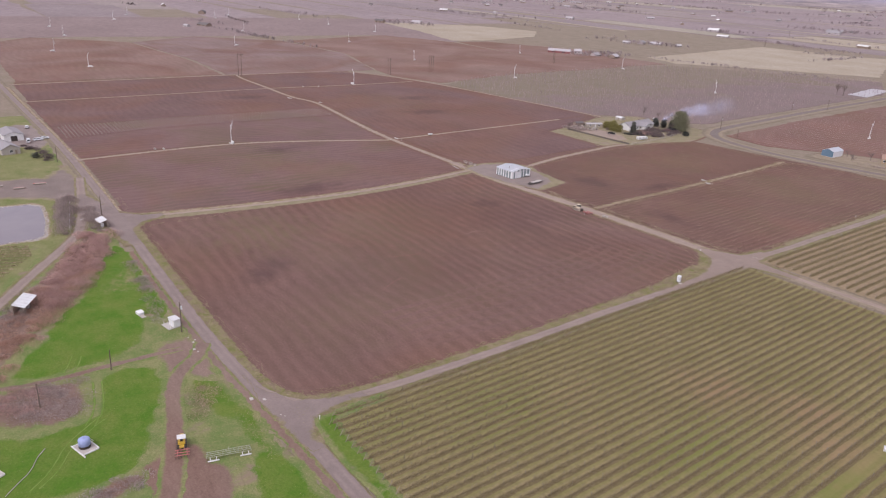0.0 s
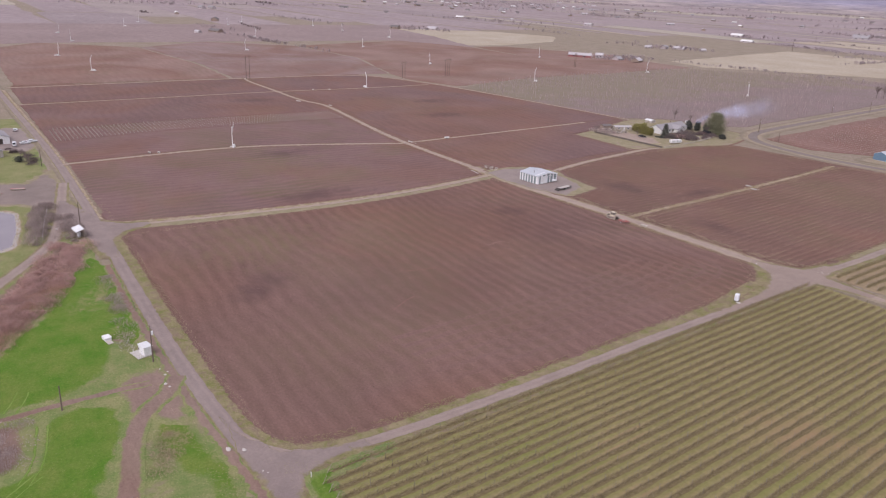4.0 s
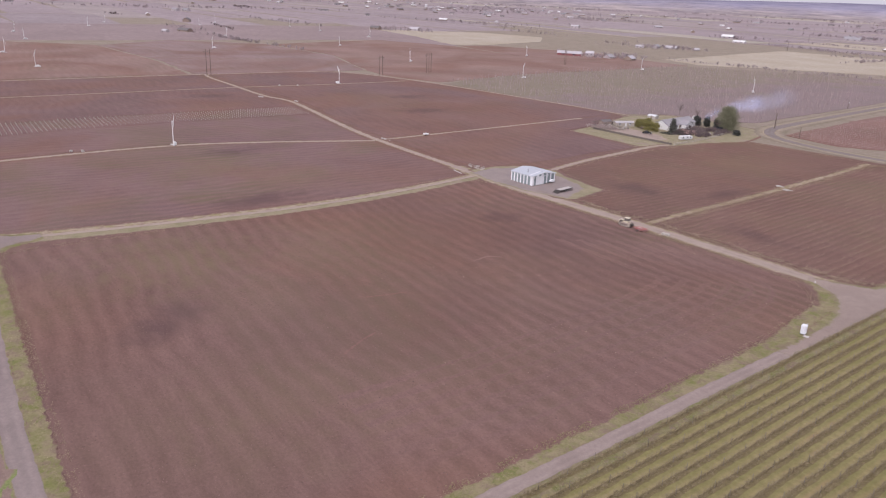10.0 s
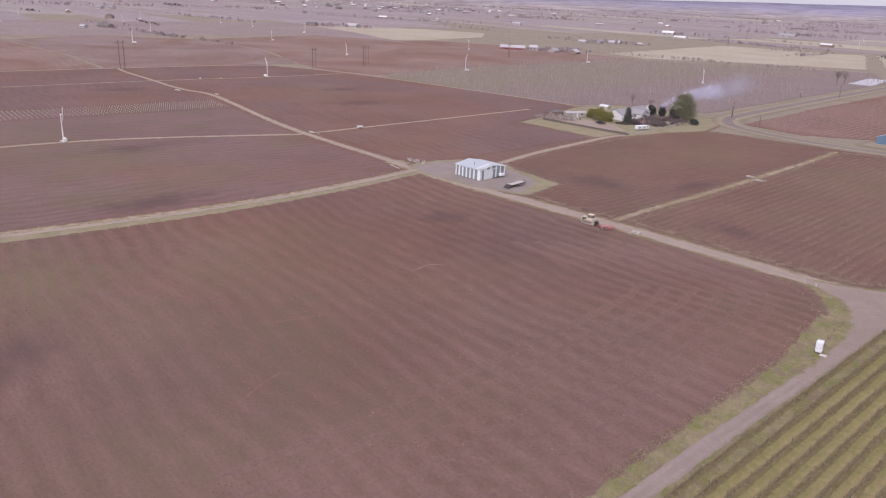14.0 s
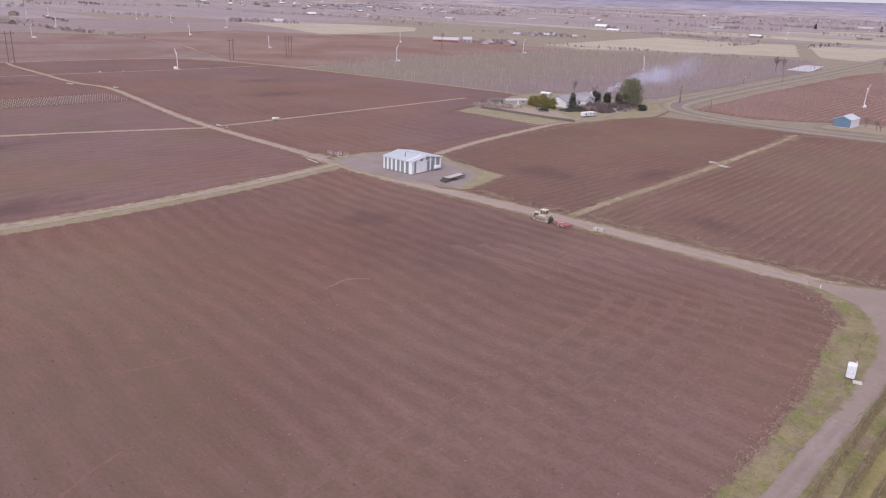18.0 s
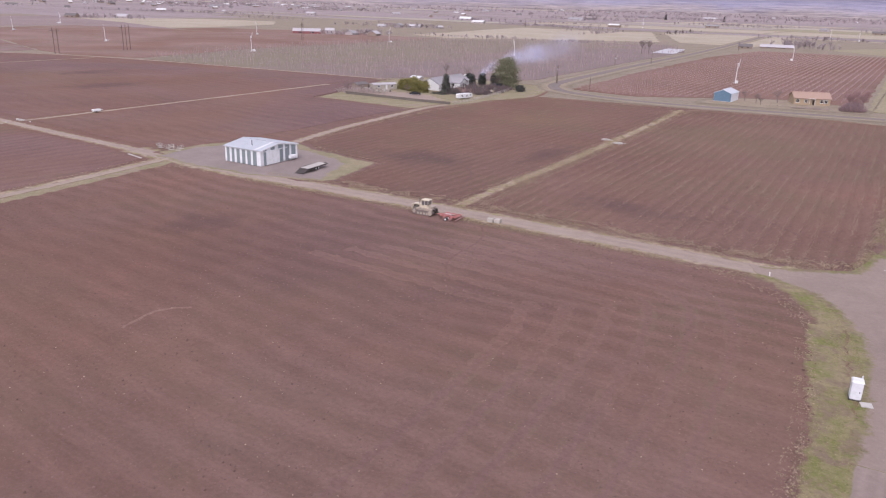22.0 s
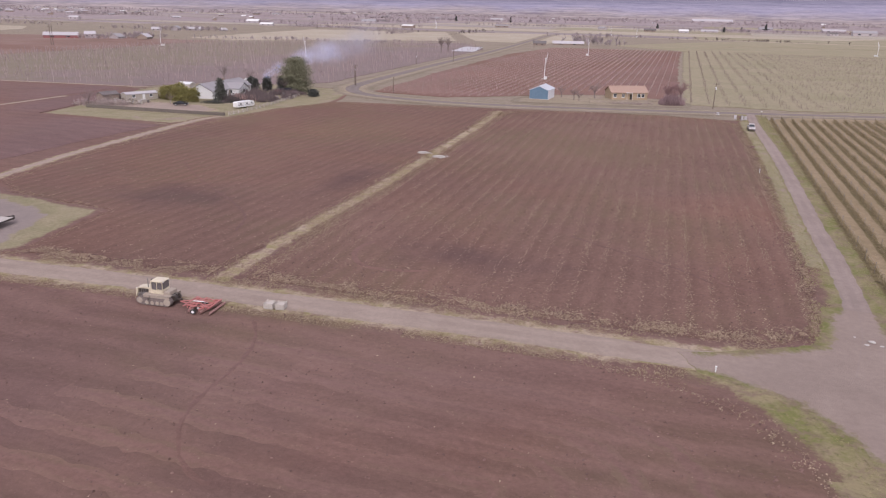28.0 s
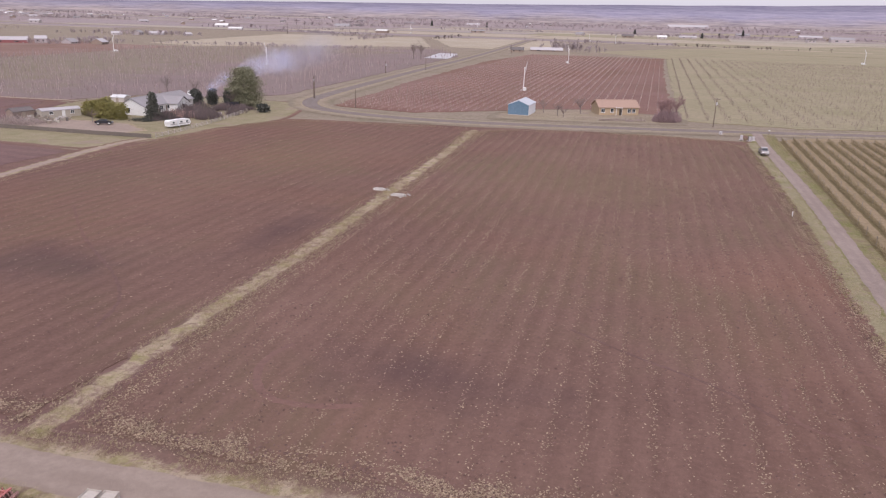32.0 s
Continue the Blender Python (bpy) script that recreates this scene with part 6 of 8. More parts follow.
bramble([(77, 217), (83, 218.5), (83, 223), (78, 222)], 3000, 4.2, BUSH_PURPLE, "dense low reddish bushes beside the ochre house", 9)
bramble([(48, 210), (72, 214), (72, 217), (48, 213)], 500, 1.2, BUSH_GREY, "straggling hedge along the highway fence", 10)


def board_fence(line, h, mat, label, gap=2.4, rails=0, slats=True, seed=0):
    x0, y0 = line[0]
    ob = thing("fence", x0, y0, 0.05, 0, label, "fence")
    for (ax, ay), (bx, by) in zip(line, line[1:]):
        far = math.hypot(bx - ax, by - ay)
        turn = math.degrees(math.atan2(by - ay, bx - ax))
        n = max(1, int(far / gap))
        for k in range(n):
            f = (k + 0.5) / n
            cx, cy = ax + (bx - ax) * f - x0, ay + (by - ay) * f - y0
            px, py = ax + (bx - ax) * k / n - x0, ay + (by - ay) * k / n - y0
            part("post", Shape().box((px, py, h / 2 + 0.05), (0.12, 0.12, h + 0.1)), mat, ob)
            if slats:
                part("panel", Shape().box((cx, cy, h / 2 + 0.04), (far / n - 0.1, 0.05, h - 0.1), 0, turn), mat, ob)
            for r in range(rails):
                part("rail", Shape().box((cx, cy, h * (r + 0.8) / (rails + 0.3)), (far / n, 0.05, 0.1), 0, turn), mat, ob)
    return ob


board_fence([(-86, 114), (-70, 115.6), (-53, 117), (-38, 119)], 1.05, FENCEWOOD, "low weathered board fence round the farm garden")
board_fence([(-37.5, 120), (-39, 136), (-42, 153), (-46, 171)], 1.1, PALEWOOD, "pale post and rail fence along the garden", 2.6, 3, False)
board_fence([(52, 209), (66, 212.5), (74, 226)], 1.1, WOOD, "weathered rail fence before the ochre house", 2.6, 3, False)
board_fence([(-50, -184), (-38, -186), (-18, -189)], 1.0, WHITEPAINT, "pale low fence beside the pond", 3.0, 2, False)


# ---- vehicles ----
def car(name, x, y, turn, paint, label, kind="sedan", z=0.16):
    ob = thing(name, x, y, z, turn, label, "car")
    if kind == "pickup":
        body = [(-2.7, 0.45), (2.6, 0.45), (2.7, 0.75), (2.55, 1.05), (1.3, 1.12), (-2.7, 1.1)]
        cabin, roof = [(-0.9, 1.1), (1.3, 1.1), (0.7, 1.75), (-0.7, 1.75)], 1.75
    elif kind == "van":
        body = [(-2.6, 0.4), (2.5, 0.4), (2.6, 0.8), (2.3, 1.15), (-2.6, 1.2)]
        cabin, roof = [(-2.55, 1.15), (2.25, 1.15), (1.5, 2.0), (-2.5, 2.1)], 2.05
    else:
        body = [(-2.25, 0.4), (2.2, 0.4), (2.3, 0.65), (2.1, 0.85), (1.1, 0.95), (-1.6, 0.98), (-2.25, 0.95)]
        cabin, roof = [(-1.75, 0.95), (1.15, 0.95), (0.45, 1.42), (-1.0, 1.45)], 1.45
    b = part("body", Shape().front(body, -0.88, 0.88), paint, ob)
    part("cabin", Shape().front([(u * 0.985, v) for u, v in cabin], -0.74, 0.74), paint, ob)
    mid = (cabin[0][1] + roof) / 2
    for s in (-1, 1):
        part("side_window", Shape().front([(cabin[0][0] * 0.8, cabin[0][1] + 0.06), (cabin[1][0] * 0.8, cabin[1][1] + 0.06), (cabin[2][0] * 0.9, roof - 0.1), (cabin[3][0] * 0.9, roof - 0.1)], s * 0.745, s * 0.77), GLASS_DARK, ob, "dark window")
    for a, c in ((cabin[1], cabin[2]), (cabin[0], cabin[3])):
        o = 0.03 if a[0] > 0 else -0.03
        part("windscreen", Shape().put([(a[0] + o, -0.66, a[1] + 0.05), (a[0] + o, 0.66, a[1] + 0.05), (c[0] + o, 0.6, c[1] - 0.06), (c[0] + o, -0.6, c[1] - 0.06),
                                        (a[0] - o, -0.66, a[1] + 0.05), (a[0] - o, 0.66, a[1] + 0.05), (c[0] - o, 0.6, c[1] - 0.06), (c[0] - o, -0.6, c[1] - 0.06)],
                                       [(0, 1, 2, 3), (4, 5, 6, 7), (0, 1, 5, 4), (1, 2, 6, 5), (2, 3, 7, 6), (3, 0, 4, 7)]), GLASS_DARK, ob, "dark windscreen")
    if kind == "pickup":
        part("bed", Shape().box((-1.8, 0, 1.125), (1.6, 1.5, 0.04)), DARKSTEEL, ob, "dark open load bed")
    front, rear = body[2][0], body[0][0]
    for s in (-0.6, 0.6):
        part("headlight", Shape().box((front - 0.06, s, 0.78), (0.12, 0.34, 0.16), 0.02), LAMP_CLEAR, ob)
        part("tail_light", Shape().box((rear - 0.01, s * 1.15, 0.88), (0.06, 0.2, 0.26), 0.01), LAMP_RED, ob)
    for e, t in ((front, 1), (rear, -1)):
        part("bumper", Shape().box((e + 0.03 * t, 0, 0.5), (0.16, 1.7, 0.2), 0.03), STEEL, ob)
    for wx in (rear + 0.85, front - 0.85):
        for wy in (-0.8, 0.8):
            wheel("wheel", wx, wy, 0.35, 0.22, ob)
    return ob


car("pickup_truck", 106.2, 167.5, 275, CARGREY, "grey pickup truck stopped on the driveway", "pickup", 0.2)
car("car", -64.5, 131.5, 30, CARBLACK, "black car parked in the farm garden", "sedan", 0.12)
car("car", -57, 176, 20, CARRED, "red car parked behind garden shrubs", "sedan", 0.05)
car("van", -166, -184.5, 175, CARWHITE, "white van parked by the roadside farm", "van", 0.12)
car("car", -169, -179.8, 100, CARWHITE, "white car parked by the roadside farm", "sedan", 0.12)
car("car", -172, -176.6, 100, CARWHITE, "white car parked near the road", "sedan", 0.12)
car("car", -203, -181, 170, CARWHITE, "white car parked beside the road", "sedan", 0.12)
car("car", -150, -203, 160, CARBLACK, "dark car parked by a roadside house", "sedan", 0.12)


def travel_trailer():
    ob = thing("travel_trailer", -44.8, 137.6, 0.1, 80, "white travel trailer parked by the garden fence", "trailer")
    ob.scale = (0.86, 0.86, 0.86)
    part("body", Shape().front([(-4.2, 0.5), (3.9, 0.5), (4.3, 1.1), (4.0, 2.1), (3.5, 2.35), (-3.9, 2.35), (-4.3, 2.0)], -1.15, 1.15), WHITEPAINT, ob)
    part("roof_unit", Shape().box((0, 0, 2.45), (0.9, 0.8, 0.22), 0.06), PLASTIC, ob)
    for x in (-2.6, 0.5, 2.8):
        for s in (-1, 1):
            part("window", Shape().box((x, s * 1.16, 1.6), (0.8, 0.04, 0.45), 0.01), GLASS_DARK, ob, "dark window")
    part("door", Shape().box((-0.9, -1.17, 1.4), (0.65, 0.04, 1.65), 0.01), PLASTIC, ob)
    part("stripe", Shape().box((0, -1.16, 1.1), (7.6, 0.03, 0.16)).box((0, 1.16, 1.1), (7.6, 0.03, 0.16)), STEEL, ob)
    for y in (-0.95, 0.95):
        wheel("wheel", -0.3, y, 0.34, 0.22, ob)
    part("tongue", Shape().tube([(3.9, 0.6, 0.55), (5.2, 0, 0.5)], 0.05).tube([(3.9, -0.6, 0.55), (5.2, 0, 0.5)], 0.05), DARKSTEEL, ob)


travel_trailer()
black = thing("cargo_trailer", -55.5, 178.6, 0.05, 20, "black cargo trailer behind the garden shrubs", "trailer")
part("body", Shape().box((0, 0, 1.35), (4.4, 2.0, 1.7), 0.06), CARBLACK, black)
for y in (-0.95, 0.95):
    wheel("wheel", -0.2, y, 0.34, 0.22, black)
part("tongue", Shape().tube([(2.1, 0.5, 0.5), (3.2, 0, 0.5)], 0.05).tube([(2.1, -0.5, 0.5), (3.2, 0, 0.5)], 0.05), DARKSTEEL, black)

# mail boxes and utility cabinets where the driveway meets the highway
for k, (x, y, h) in enumerate(((101.6, 190.5, 1.2), (103.6, 189, 1.3), (104.6, 190.4, 1.0), (96.2, 199, 0.7))):
    c = thing("utility_cabinet", x, y, 0.1, 20 * k, "small grey utility cabinet on a pad by the driveway", "cabinet", "roadside cabinets")
    part("pad", Shape().box((0, 0, 0.05), (1.2, 1.0, 0.1)), CONCRETE, c)
    part("body", Shape().box((0, 0, h / 2 + 0.1), (0.75, 0.6, h), 0.04), FARROOF if k != 1 else STEEL, c)
    part("door", Shape().box((0, -0.31, h / 2 + 0.1), (0.62, 0.03, h * 0.85), 0.01), FARROOF, c)
mail = thing("mail_box", 109.5, 205, 0.1, 30, "white mail box on a post at the highway edge", "mail box")
part("post", Shape().box((0, 0, 0.5), (0.1, 0.1, 1.0)), WOOD, mail)
part("box", Shape().box((0, 0, 1.15), (0.3, 0.6, 0.3), 0.08), WHITEPAINT, mail)


# ---- the homestead side of the road ----
POND = [(-56, -262), (-57, -215), (-55.5, -198), (-51, -194), (-40, -194.2), (-27, -195.6), (-16, -197.4), (-12.8, -200.5), (-13, -210), (-13, -262)]
n = Nodes("pond_water", 0.1, spec=0.3)
PONDWATER = n.done(n.mix(n.ramp(n.noise(0.05, 3), 0.35, 0.65), (0.17, 0.14, 0.15), (0.2, 0.165, 0.17)), n.noise(1.2, 4), 0.08, 0.05)
M_LOT = fringe("worn_gravel_lot", (paving_look, (0.2, 0.158, 0.138), (0.27, 0.215, 0.185)), G_YARD, 0.9)
M_TAN = fringe("dry_tan_grass", (turf_look, (0.2, 0.2, 0.07), (0.29, 0.24, 0.135), 0.2, None, 0.6, 0.4), G_LUSH)
M_PRESSED = fringe("pressed_grass", (turf_look, (0.13, 0.23, 0.03), (0.22, 0.27, 0.08), 0.3), G_LUSH)


def rounded3(line):
    """A line in space with its corners cut round."""
    for _ in range(2):
        out = [line[0]]
        for p, q in zip(line, line[1:]):
            out += [tuple(Vector(p).lerp(Vector(q), 0.25)), tuple(Vector(p).lerp(Vector(q), 0.75))]
        line = out + [line[-1]]
    return line


FARWATER = surface("shallow_far_water", (0.34, 0.31, 0.31), (0.28, 0.25, 0.25), 0.05, 0.35)
ground_patch("pasture", [(-240, -177), (-60, -177), (-10, -177), (12, -178), (30, -205), (70, -240), (70, -330), (-240, -330)], -0.02, M_GREENYARD,
             "patchy yard grass around the pond", "grass", 4, 0.8, 101)
ground_patch("lawn", [(8, -177), (60, -176), (135, -174.5), (180, -172.5), (260, -169), (260, -300), (60, -300), (60, -232), (40, -212), (20, -198), (0, -186)], 0.0, M_ROUGH,
             "rough weedy grass by the farm track", "grass", 3, 0.8, 102)
LAWN = [(84.7, -221), (53.7, -204.5), (32.9, -190.9), (22, -186), (12, -180), (24, -177), (40.5, -177.4), (60.8, -180.3), (72, -184), (80.8, -187.5), (84.5, -196.6), (86.2, -208.8)]
ground_patch("lawn", LAWN, 0.03, M_LUSH, "bright green winter grass", "grass", 0.9, 1.2, 103, 2.6)
ground_patch("grass_patch", [(4, -178.6), (14, -175.6), (34, -174.8), (58, -176), (66, -179), (56, -186), (44, -193), (34, -192), (22, -188), (12, -183)], 0.062, M_TAN, "dry tan grass at the lawn's end", "grass", 1.2, 1, 104, 9)
ground_patch("lawn", [(90.8, -201.6), (88.5, -194), (92, -186), (100, -187), (106.6, -189.6), (118, -193.5), (126.4, -197), (132.3, -201.8), (134, -212), (131, -226), (108, -232), (103.8, -221.6),
                      (109.1, -214.6), (108, -206.6), (98, -203)], 0.03, M_LUSH, "bright green grass round the water tank", "grass", 0.9, 1.2, 105, 2.4)
ground_patch("lawn", [(98.7, -182.5), (100.7, -176.5), (111.9, -175), (130.4, -174.2), (141.8, -173.6), (156.5, -172), (190, -170.5), (190, -184), (149, -184.8), (140, -183.5), (134.3, -179.6), (125, -179.8), (120, -183.8), (108.6, -185.3)],
             0.03, M_LUSH, "green grass beside the parked harrow", "grass", 0.9, 1.2, 100, 2.8)
ground_patch("bare_earth", [(79, -176.5), (86, -173.5), (98, -175), (107, -176), (104, -181), (97, -186), (88, -188), (80, -185.5)], 0.07, M_EARTH, "trampled brown earth beside the road", "ground", 1, 1, 106, 3)
ground_patch("bare_earth", [(131, -205), (127, -198.5), (122, -192), (127, -188), (134.5, -186.6), (136, -183.5), (142, -184.5), (149, -187), (168, -200), (152, -207), (138, -202)], 0.07, M_EARTH,
             "churned brown earth round parked machines", "ground", 1, 1, 107, 3)
ground_patch("bare_earth", [(131, -198), (136, -201), (140, -212), (136, -216), (131, -207)], 0.075, M_EARTH, "dark muddy edge of the lawn", "ground", 1, 1, 98, 2)
ground_patch("thicket_floor", [(86, -221), (88.4, -210), (89.9, -203.2), (98, -203.5), (105.3, -204.1), (108.2, -211), (106, -217), (102.7, -222.5), (94, -226)], 0.06, M_EARTH, "brown weedy patch in the lawn", "ground", 1, 1, 108, 3)
ground_patch("thicket_floor", [(-16, -184), (-8, -177), (8, -178.5), (14, -182.5), (27, -191), (45, -201), (56, -208), (72, -215), (86, -223), (86, -240), (58, -226), (40, -214), (16, -202), (-2, -192)], 0.05, M_EARTH,
             "leaf-strewn floor under brambles", "ground", 1, 1, 109, 3)
for k, line in enumerate(([(111, -205), (105, -201.8), (93, -200.2)], [(110, -206.6), (104.5, -203.6), (92.6, -202)], [(127, -219), (122.6, -214.9), (115.4, -211.4), (110.4, -206.3), (108, -203.6)],
                          [(127, -217.4), (123.2, -213.6), (116, -210), (111.5, -205.4), (109.4, -202.8)], [(86, -205), (82, -203), (78.5, -202)], [(85, -207), (81, -205), (77.5, -204)])):
    strip("wheel_mark", line, 0.38, 0.045, M_PRESSED, "pale tyre mark pressed into grass", "track", 0.12, 0.8, 93 + k)
single("hose", Shape().tube(rounded3([(126.4, -222.8, 0.12), (123.5, -220.5, 0.12), (120.8, -218, 0.12), (117, -216.6, 0.12), (114.5, -214.8, 0.12)]), 0.08, 6), PALEWOOD, "pale irrigation hose lying across the grass", "hose")
ground_patch("gravel_lot", [(-112, -174.5), (-60, -174.5), (-50, -178), (-48, -182.5), (-60, -187.5), (-66, -205), (-64, -262), (-104, -262), (-98, -205), (-94, -188), (-104, -180)], 0.06, M_LOT,
             "worn gravel lot beside the road", "ground", 1, 1.6, 110, 3)
ground_patch("gravel_lot", [(-190, -176), (-158, -176), (-150, -183), (-158, -190), (-172, -200), (-190, -200), (-215, -186), (-210, -177)], 0.06, M_GRAVEL,
             "gravel forecourt of a roadside farm", "ground", 2, 0.8, 111)
strip("lane", [(-88, -174), (-57, -178.5), (-32, -182.6), (-13, -187), (4, -196.5), (17, -204.5), (39, -216.5), (80, -241)], 4.6, 0.104, M_ASPH, "narrow worn lane past the thicket", "road", 0.2, 2, 112)
strip("track", [(86.3, -180), (86.2, -187.8), (86.6, -196.3), (87.6, -208.8), (86.6, -220), (80, -240)], 2.4, 0.09, M_EARTH, "dirt track crossing the lawn", "track", 0.3, 1.5, 113)
strip("track", [(86, -174.6), (92, -177.6), (97, -183.4), (105, -187.6), (116, -190), (128, -193.4), (141, -197.6), (200, -222)], (4.4, 6), 0.1, M_EARTH, "rutted dirt farm track", "track", 0.3, 1.2, 114)
ground_patch("road", [(-60, -174.6), (-34, -170), (-27, -163), (-24, -156), (-19.5, -156), (-16, -164), (-8, -169.5), (6, -171), (6, -175.5), (-16, -178), (-30, -183.5), (-50, -180.5), (-62, -178.5)], 0.125, M_OLDROAD, "worn flare where track and lane meet the road",
             "road", 0.8, 0.5, 116, 2.4, ((LEFT, 1.6), (AB, 1.0), ([(-62, -177.8), (-32, -182.6), (-13, -187)], 1.4)))
ground_patch("road", [(106, -171.6), (116, -169.2), (122.6, -165.4), (125.6, -158), (126.6, -150), (129.2, -150), (130, -158), (132, -163.5), (136, -166), (142, -166.8), (142, -170), (126, -172)], 0.125, M_OLDROAD, "worn flare where two lanes meet",
             "road", 0.8, 0.5, 118, 2.2, ((LEFT, 1.6), (NEAR, 1.2)))
ground_patch("pond_bank", [(x * 1.0 + (2.2 if x > -40 else -2.5), y + (2.4 if y > -240 else 0)) for x, y in POND], 0.1, M_BANK, "stony tan pond bank", "ground", 1.5, 0.6, 115)
single("pond", Shape().prism(ragged(POND, 2.0, 0.4, 116), -0.2, 0.13), PONDWATER, "still pond reflecting the pale sky", "water", "structure")
stones, rng = Shape(), random.Random(117)
for (x0, y0), (x1, y1) in zip(POND[1:], POND[2:]):
    for _ in range(70):
        f = rng.random()
        stones.clod((x0 + (x1 - x0) * f + rng.uniform(-0.8, 1.0), y0 + (y1 - y0) * f + rng.uniform(-0.2, 1.2), 0.1), rng.uniform(0.15, 0.4), rng)
single("bank_stones", stones, ROCK, "pale stones along the pond's edge", "stones", "stuff")

bramble([(-13, -185.7), (-10.5, -176.5), (7.1, -179.8), (22.9, -187), (39, -195), (50, -202.6), (46, -208), (36, -207.5), (21.7, -201), (3.5, -191.5)], 15000, 2.4, BUSH_RED, "dense russet leafless brambles along the lane", 120, "thicket", 1.35)
bramble([(10, -183), (30, -192), (50, -203), (66, -211), (84, -220), (84, -232), (60, -221), (40, -209), (20, -197)], 13000, 1.7, BUSH_ORANGE, "orange-brown leafless thicket beside the lawn", 121, "thicket", 1.3)
bramble([(20, -198), (40, -207), (60, -217), (84, -228), (84, -238), (60, -226), (38, -213)], 6000, 1.3, BUSH_GREY, "grey-brown leafless thicket", 122, "thicket")
bramble([(-60.5, -184.6), (-58.4, -181), (-40, -183.6), (-16.1, -188), (-12.5, -193), (-30, -190.6), (-50, -187.6)], 6500, 2.8, BUSH_GREY, "grey leafless hedge between lane and pond", 123, "hedge")
bramble([(-46.6, -178), (-36, -176.4), (-12, -177.4), (-14.8, -184), (-34.5, -181)], 3600, 2.0, BUSH_GREY, "grey leafless shrubs beside the road", 124, "hedge")
bramble([(14, -176.6), (40, -176.6), (60, -178.3), (66, -181.5), (50, -179.6), (26, -178.4)], 1800, 0.8, BUSH_GREY, "low roadside scrub", 125, "scrub")
bramble([(88, -204), (98, -204.5), (106, -207), (104, -215), (98, -221), (88, -222)], 4500, 0.5, BUSH_GREY, "low brown weeds and scrub in the lawn", 126, "scrub")
bramble([(88, -214), (95, -212), (100, -216), (96, -222), (88, -221)], 1500, 1.1, BUSH_RED, "russet scrub in the lawn", 128, "scrub")
bramble([(131, -199), (136, -202), (138, -211), (134, -211), (130.5, -204)], 1400, 0.6, BUSH_GREY, "dark weeds at the lawn's muddy edge", 129, "scrub")
bramble([(107, -184), (112, -186), (120, -187), (116, -183), (110, -179), (106, -180)], 1300, 0.35, WEED, "tall straw tufts beside the farm track", 119, "weeds")
bramble([(-160, -188), (-154, -183.5), (-147.5, -180.6), (-134, -178.2), (-125, -179.4), (-122.4, -183), (-128, -181.4), (-147, -183.6), (-156, -189)], 2600, 1.7, BUSH_DARK, "dark leafless hedge curving along the farm drive", 127, "hedge")


def open_shed(x, y, turn, l, w, h, label):
    ob = thing("open_shed", x, y, 0.05, turn, label, "shed")
    part("roof", Shape().put([(-l / 2, -w / 2, h), (l / 2, -w / 2, h), (l / 2, w / 2, h + 0.8), (-l / 2, w / 2, h + 0.8), (-l / 2, -w / 2, h + 0.08), (l / 2, -w / 2, h + 0.08), (l / 2, w / 2, h + 0.88), (-l / 2, w / 2, h + 0.88)],
                             [(4, 5, 6, 7), (0, 3, 2, 1), (0, 1, 5, 4), (1, 2, 6, 5), (2, 3, 7, 6), (3, 0, 4, 7)]), PALE_METAL, ob, "pale sheet-metal roof")
    for k in range(5):
        u = -l / 2 + (k + 0.5) * l / 5
        part("roof_rib", Shape().put([(u - 0.04, -w / 2, h + 0.08), (u + 0.04, -w / 2, h + 0.08), (u + 0.04, w / 2, h + 0.88), (u - 0.04, w / 2, h + 0.88), (u, -w / 2, h + 0.14), (u, w / 2, h + 0.94)],
                                     [(0, 4, 5, 3), (4, 1, 2, 5), (0, 1, 4), (2, 3, 5)]), PALE_METAL, ob)
    for sx in (-1, 0, 1):
        for sy in (-1, 1):
            part("post", Shape().box((sx * (l / 2 - 0.2), sy * (w / 2 - 0.2), (h + (0.7 if sy > 0 else 0.1)) / 2), (0.14, 0.14, h + (0.7 if sy > 0 else 0.1))), WOOD, ob)
    part("back_wall", Shape().box((0, w / 2 - 0.15, h * 0.45), (l - 0.3, 0.08, h * 0.9)), BROWNWALL, ob)
    part("stored_crate", Shape().box((-l * 0.2, 0, 0.6), (1.6, 1.2, 1.1), 0.05), WOOD, ob)
    part("stored_tank", Shape().tube([(l * 0.15, 0, 0.0), (l * 0.15, 0, 1.4)], 0.6, 12), PLASTIC, ob)
    return ob


open_shed(44.2, -210.1, 153, 8.4, 3.4, 2.4, "open lean-to shed with a pale metal roof in a thicket")
open_shed(-18, -178.6, 8, 5.5, 2.6, 2.2, "open pump shed with a pale roof beside the road")
pipes = thing("irrigation_pump", -23, -178.4, 0.05, 10, "irrigation pump and pale pipework by the road", "pump")
part("motor", Shape().tube([(0, 0, 0.3), (0, 0, 1.5)], [0.4, 0.34], 10), WHITEPAINT, pipes)
part("filter_tank", Shape().tube([(1.4, 0.3, 0.2), (1.4, 0.3, 1.3)], 0.45, 10), WHITEPAINT, pipes)
part("filter_tank", Shape().tube([(2.6, 0.3, 0.2), (2.6, 0.3, 1.3)], 0.45, 10), WHITEPAINT, pipes)
part("pipe", Shape().tube([(-1.2, 0, 0.5), (3.2, 0, 0.5), (3.6, 0, 0.1)], 0.12, 8), STEEL, pipes)
part("base", Shape().box((1, 0, 0.1), (5, 1.8, 0.2), 0.03), CONCRETE, pipes)


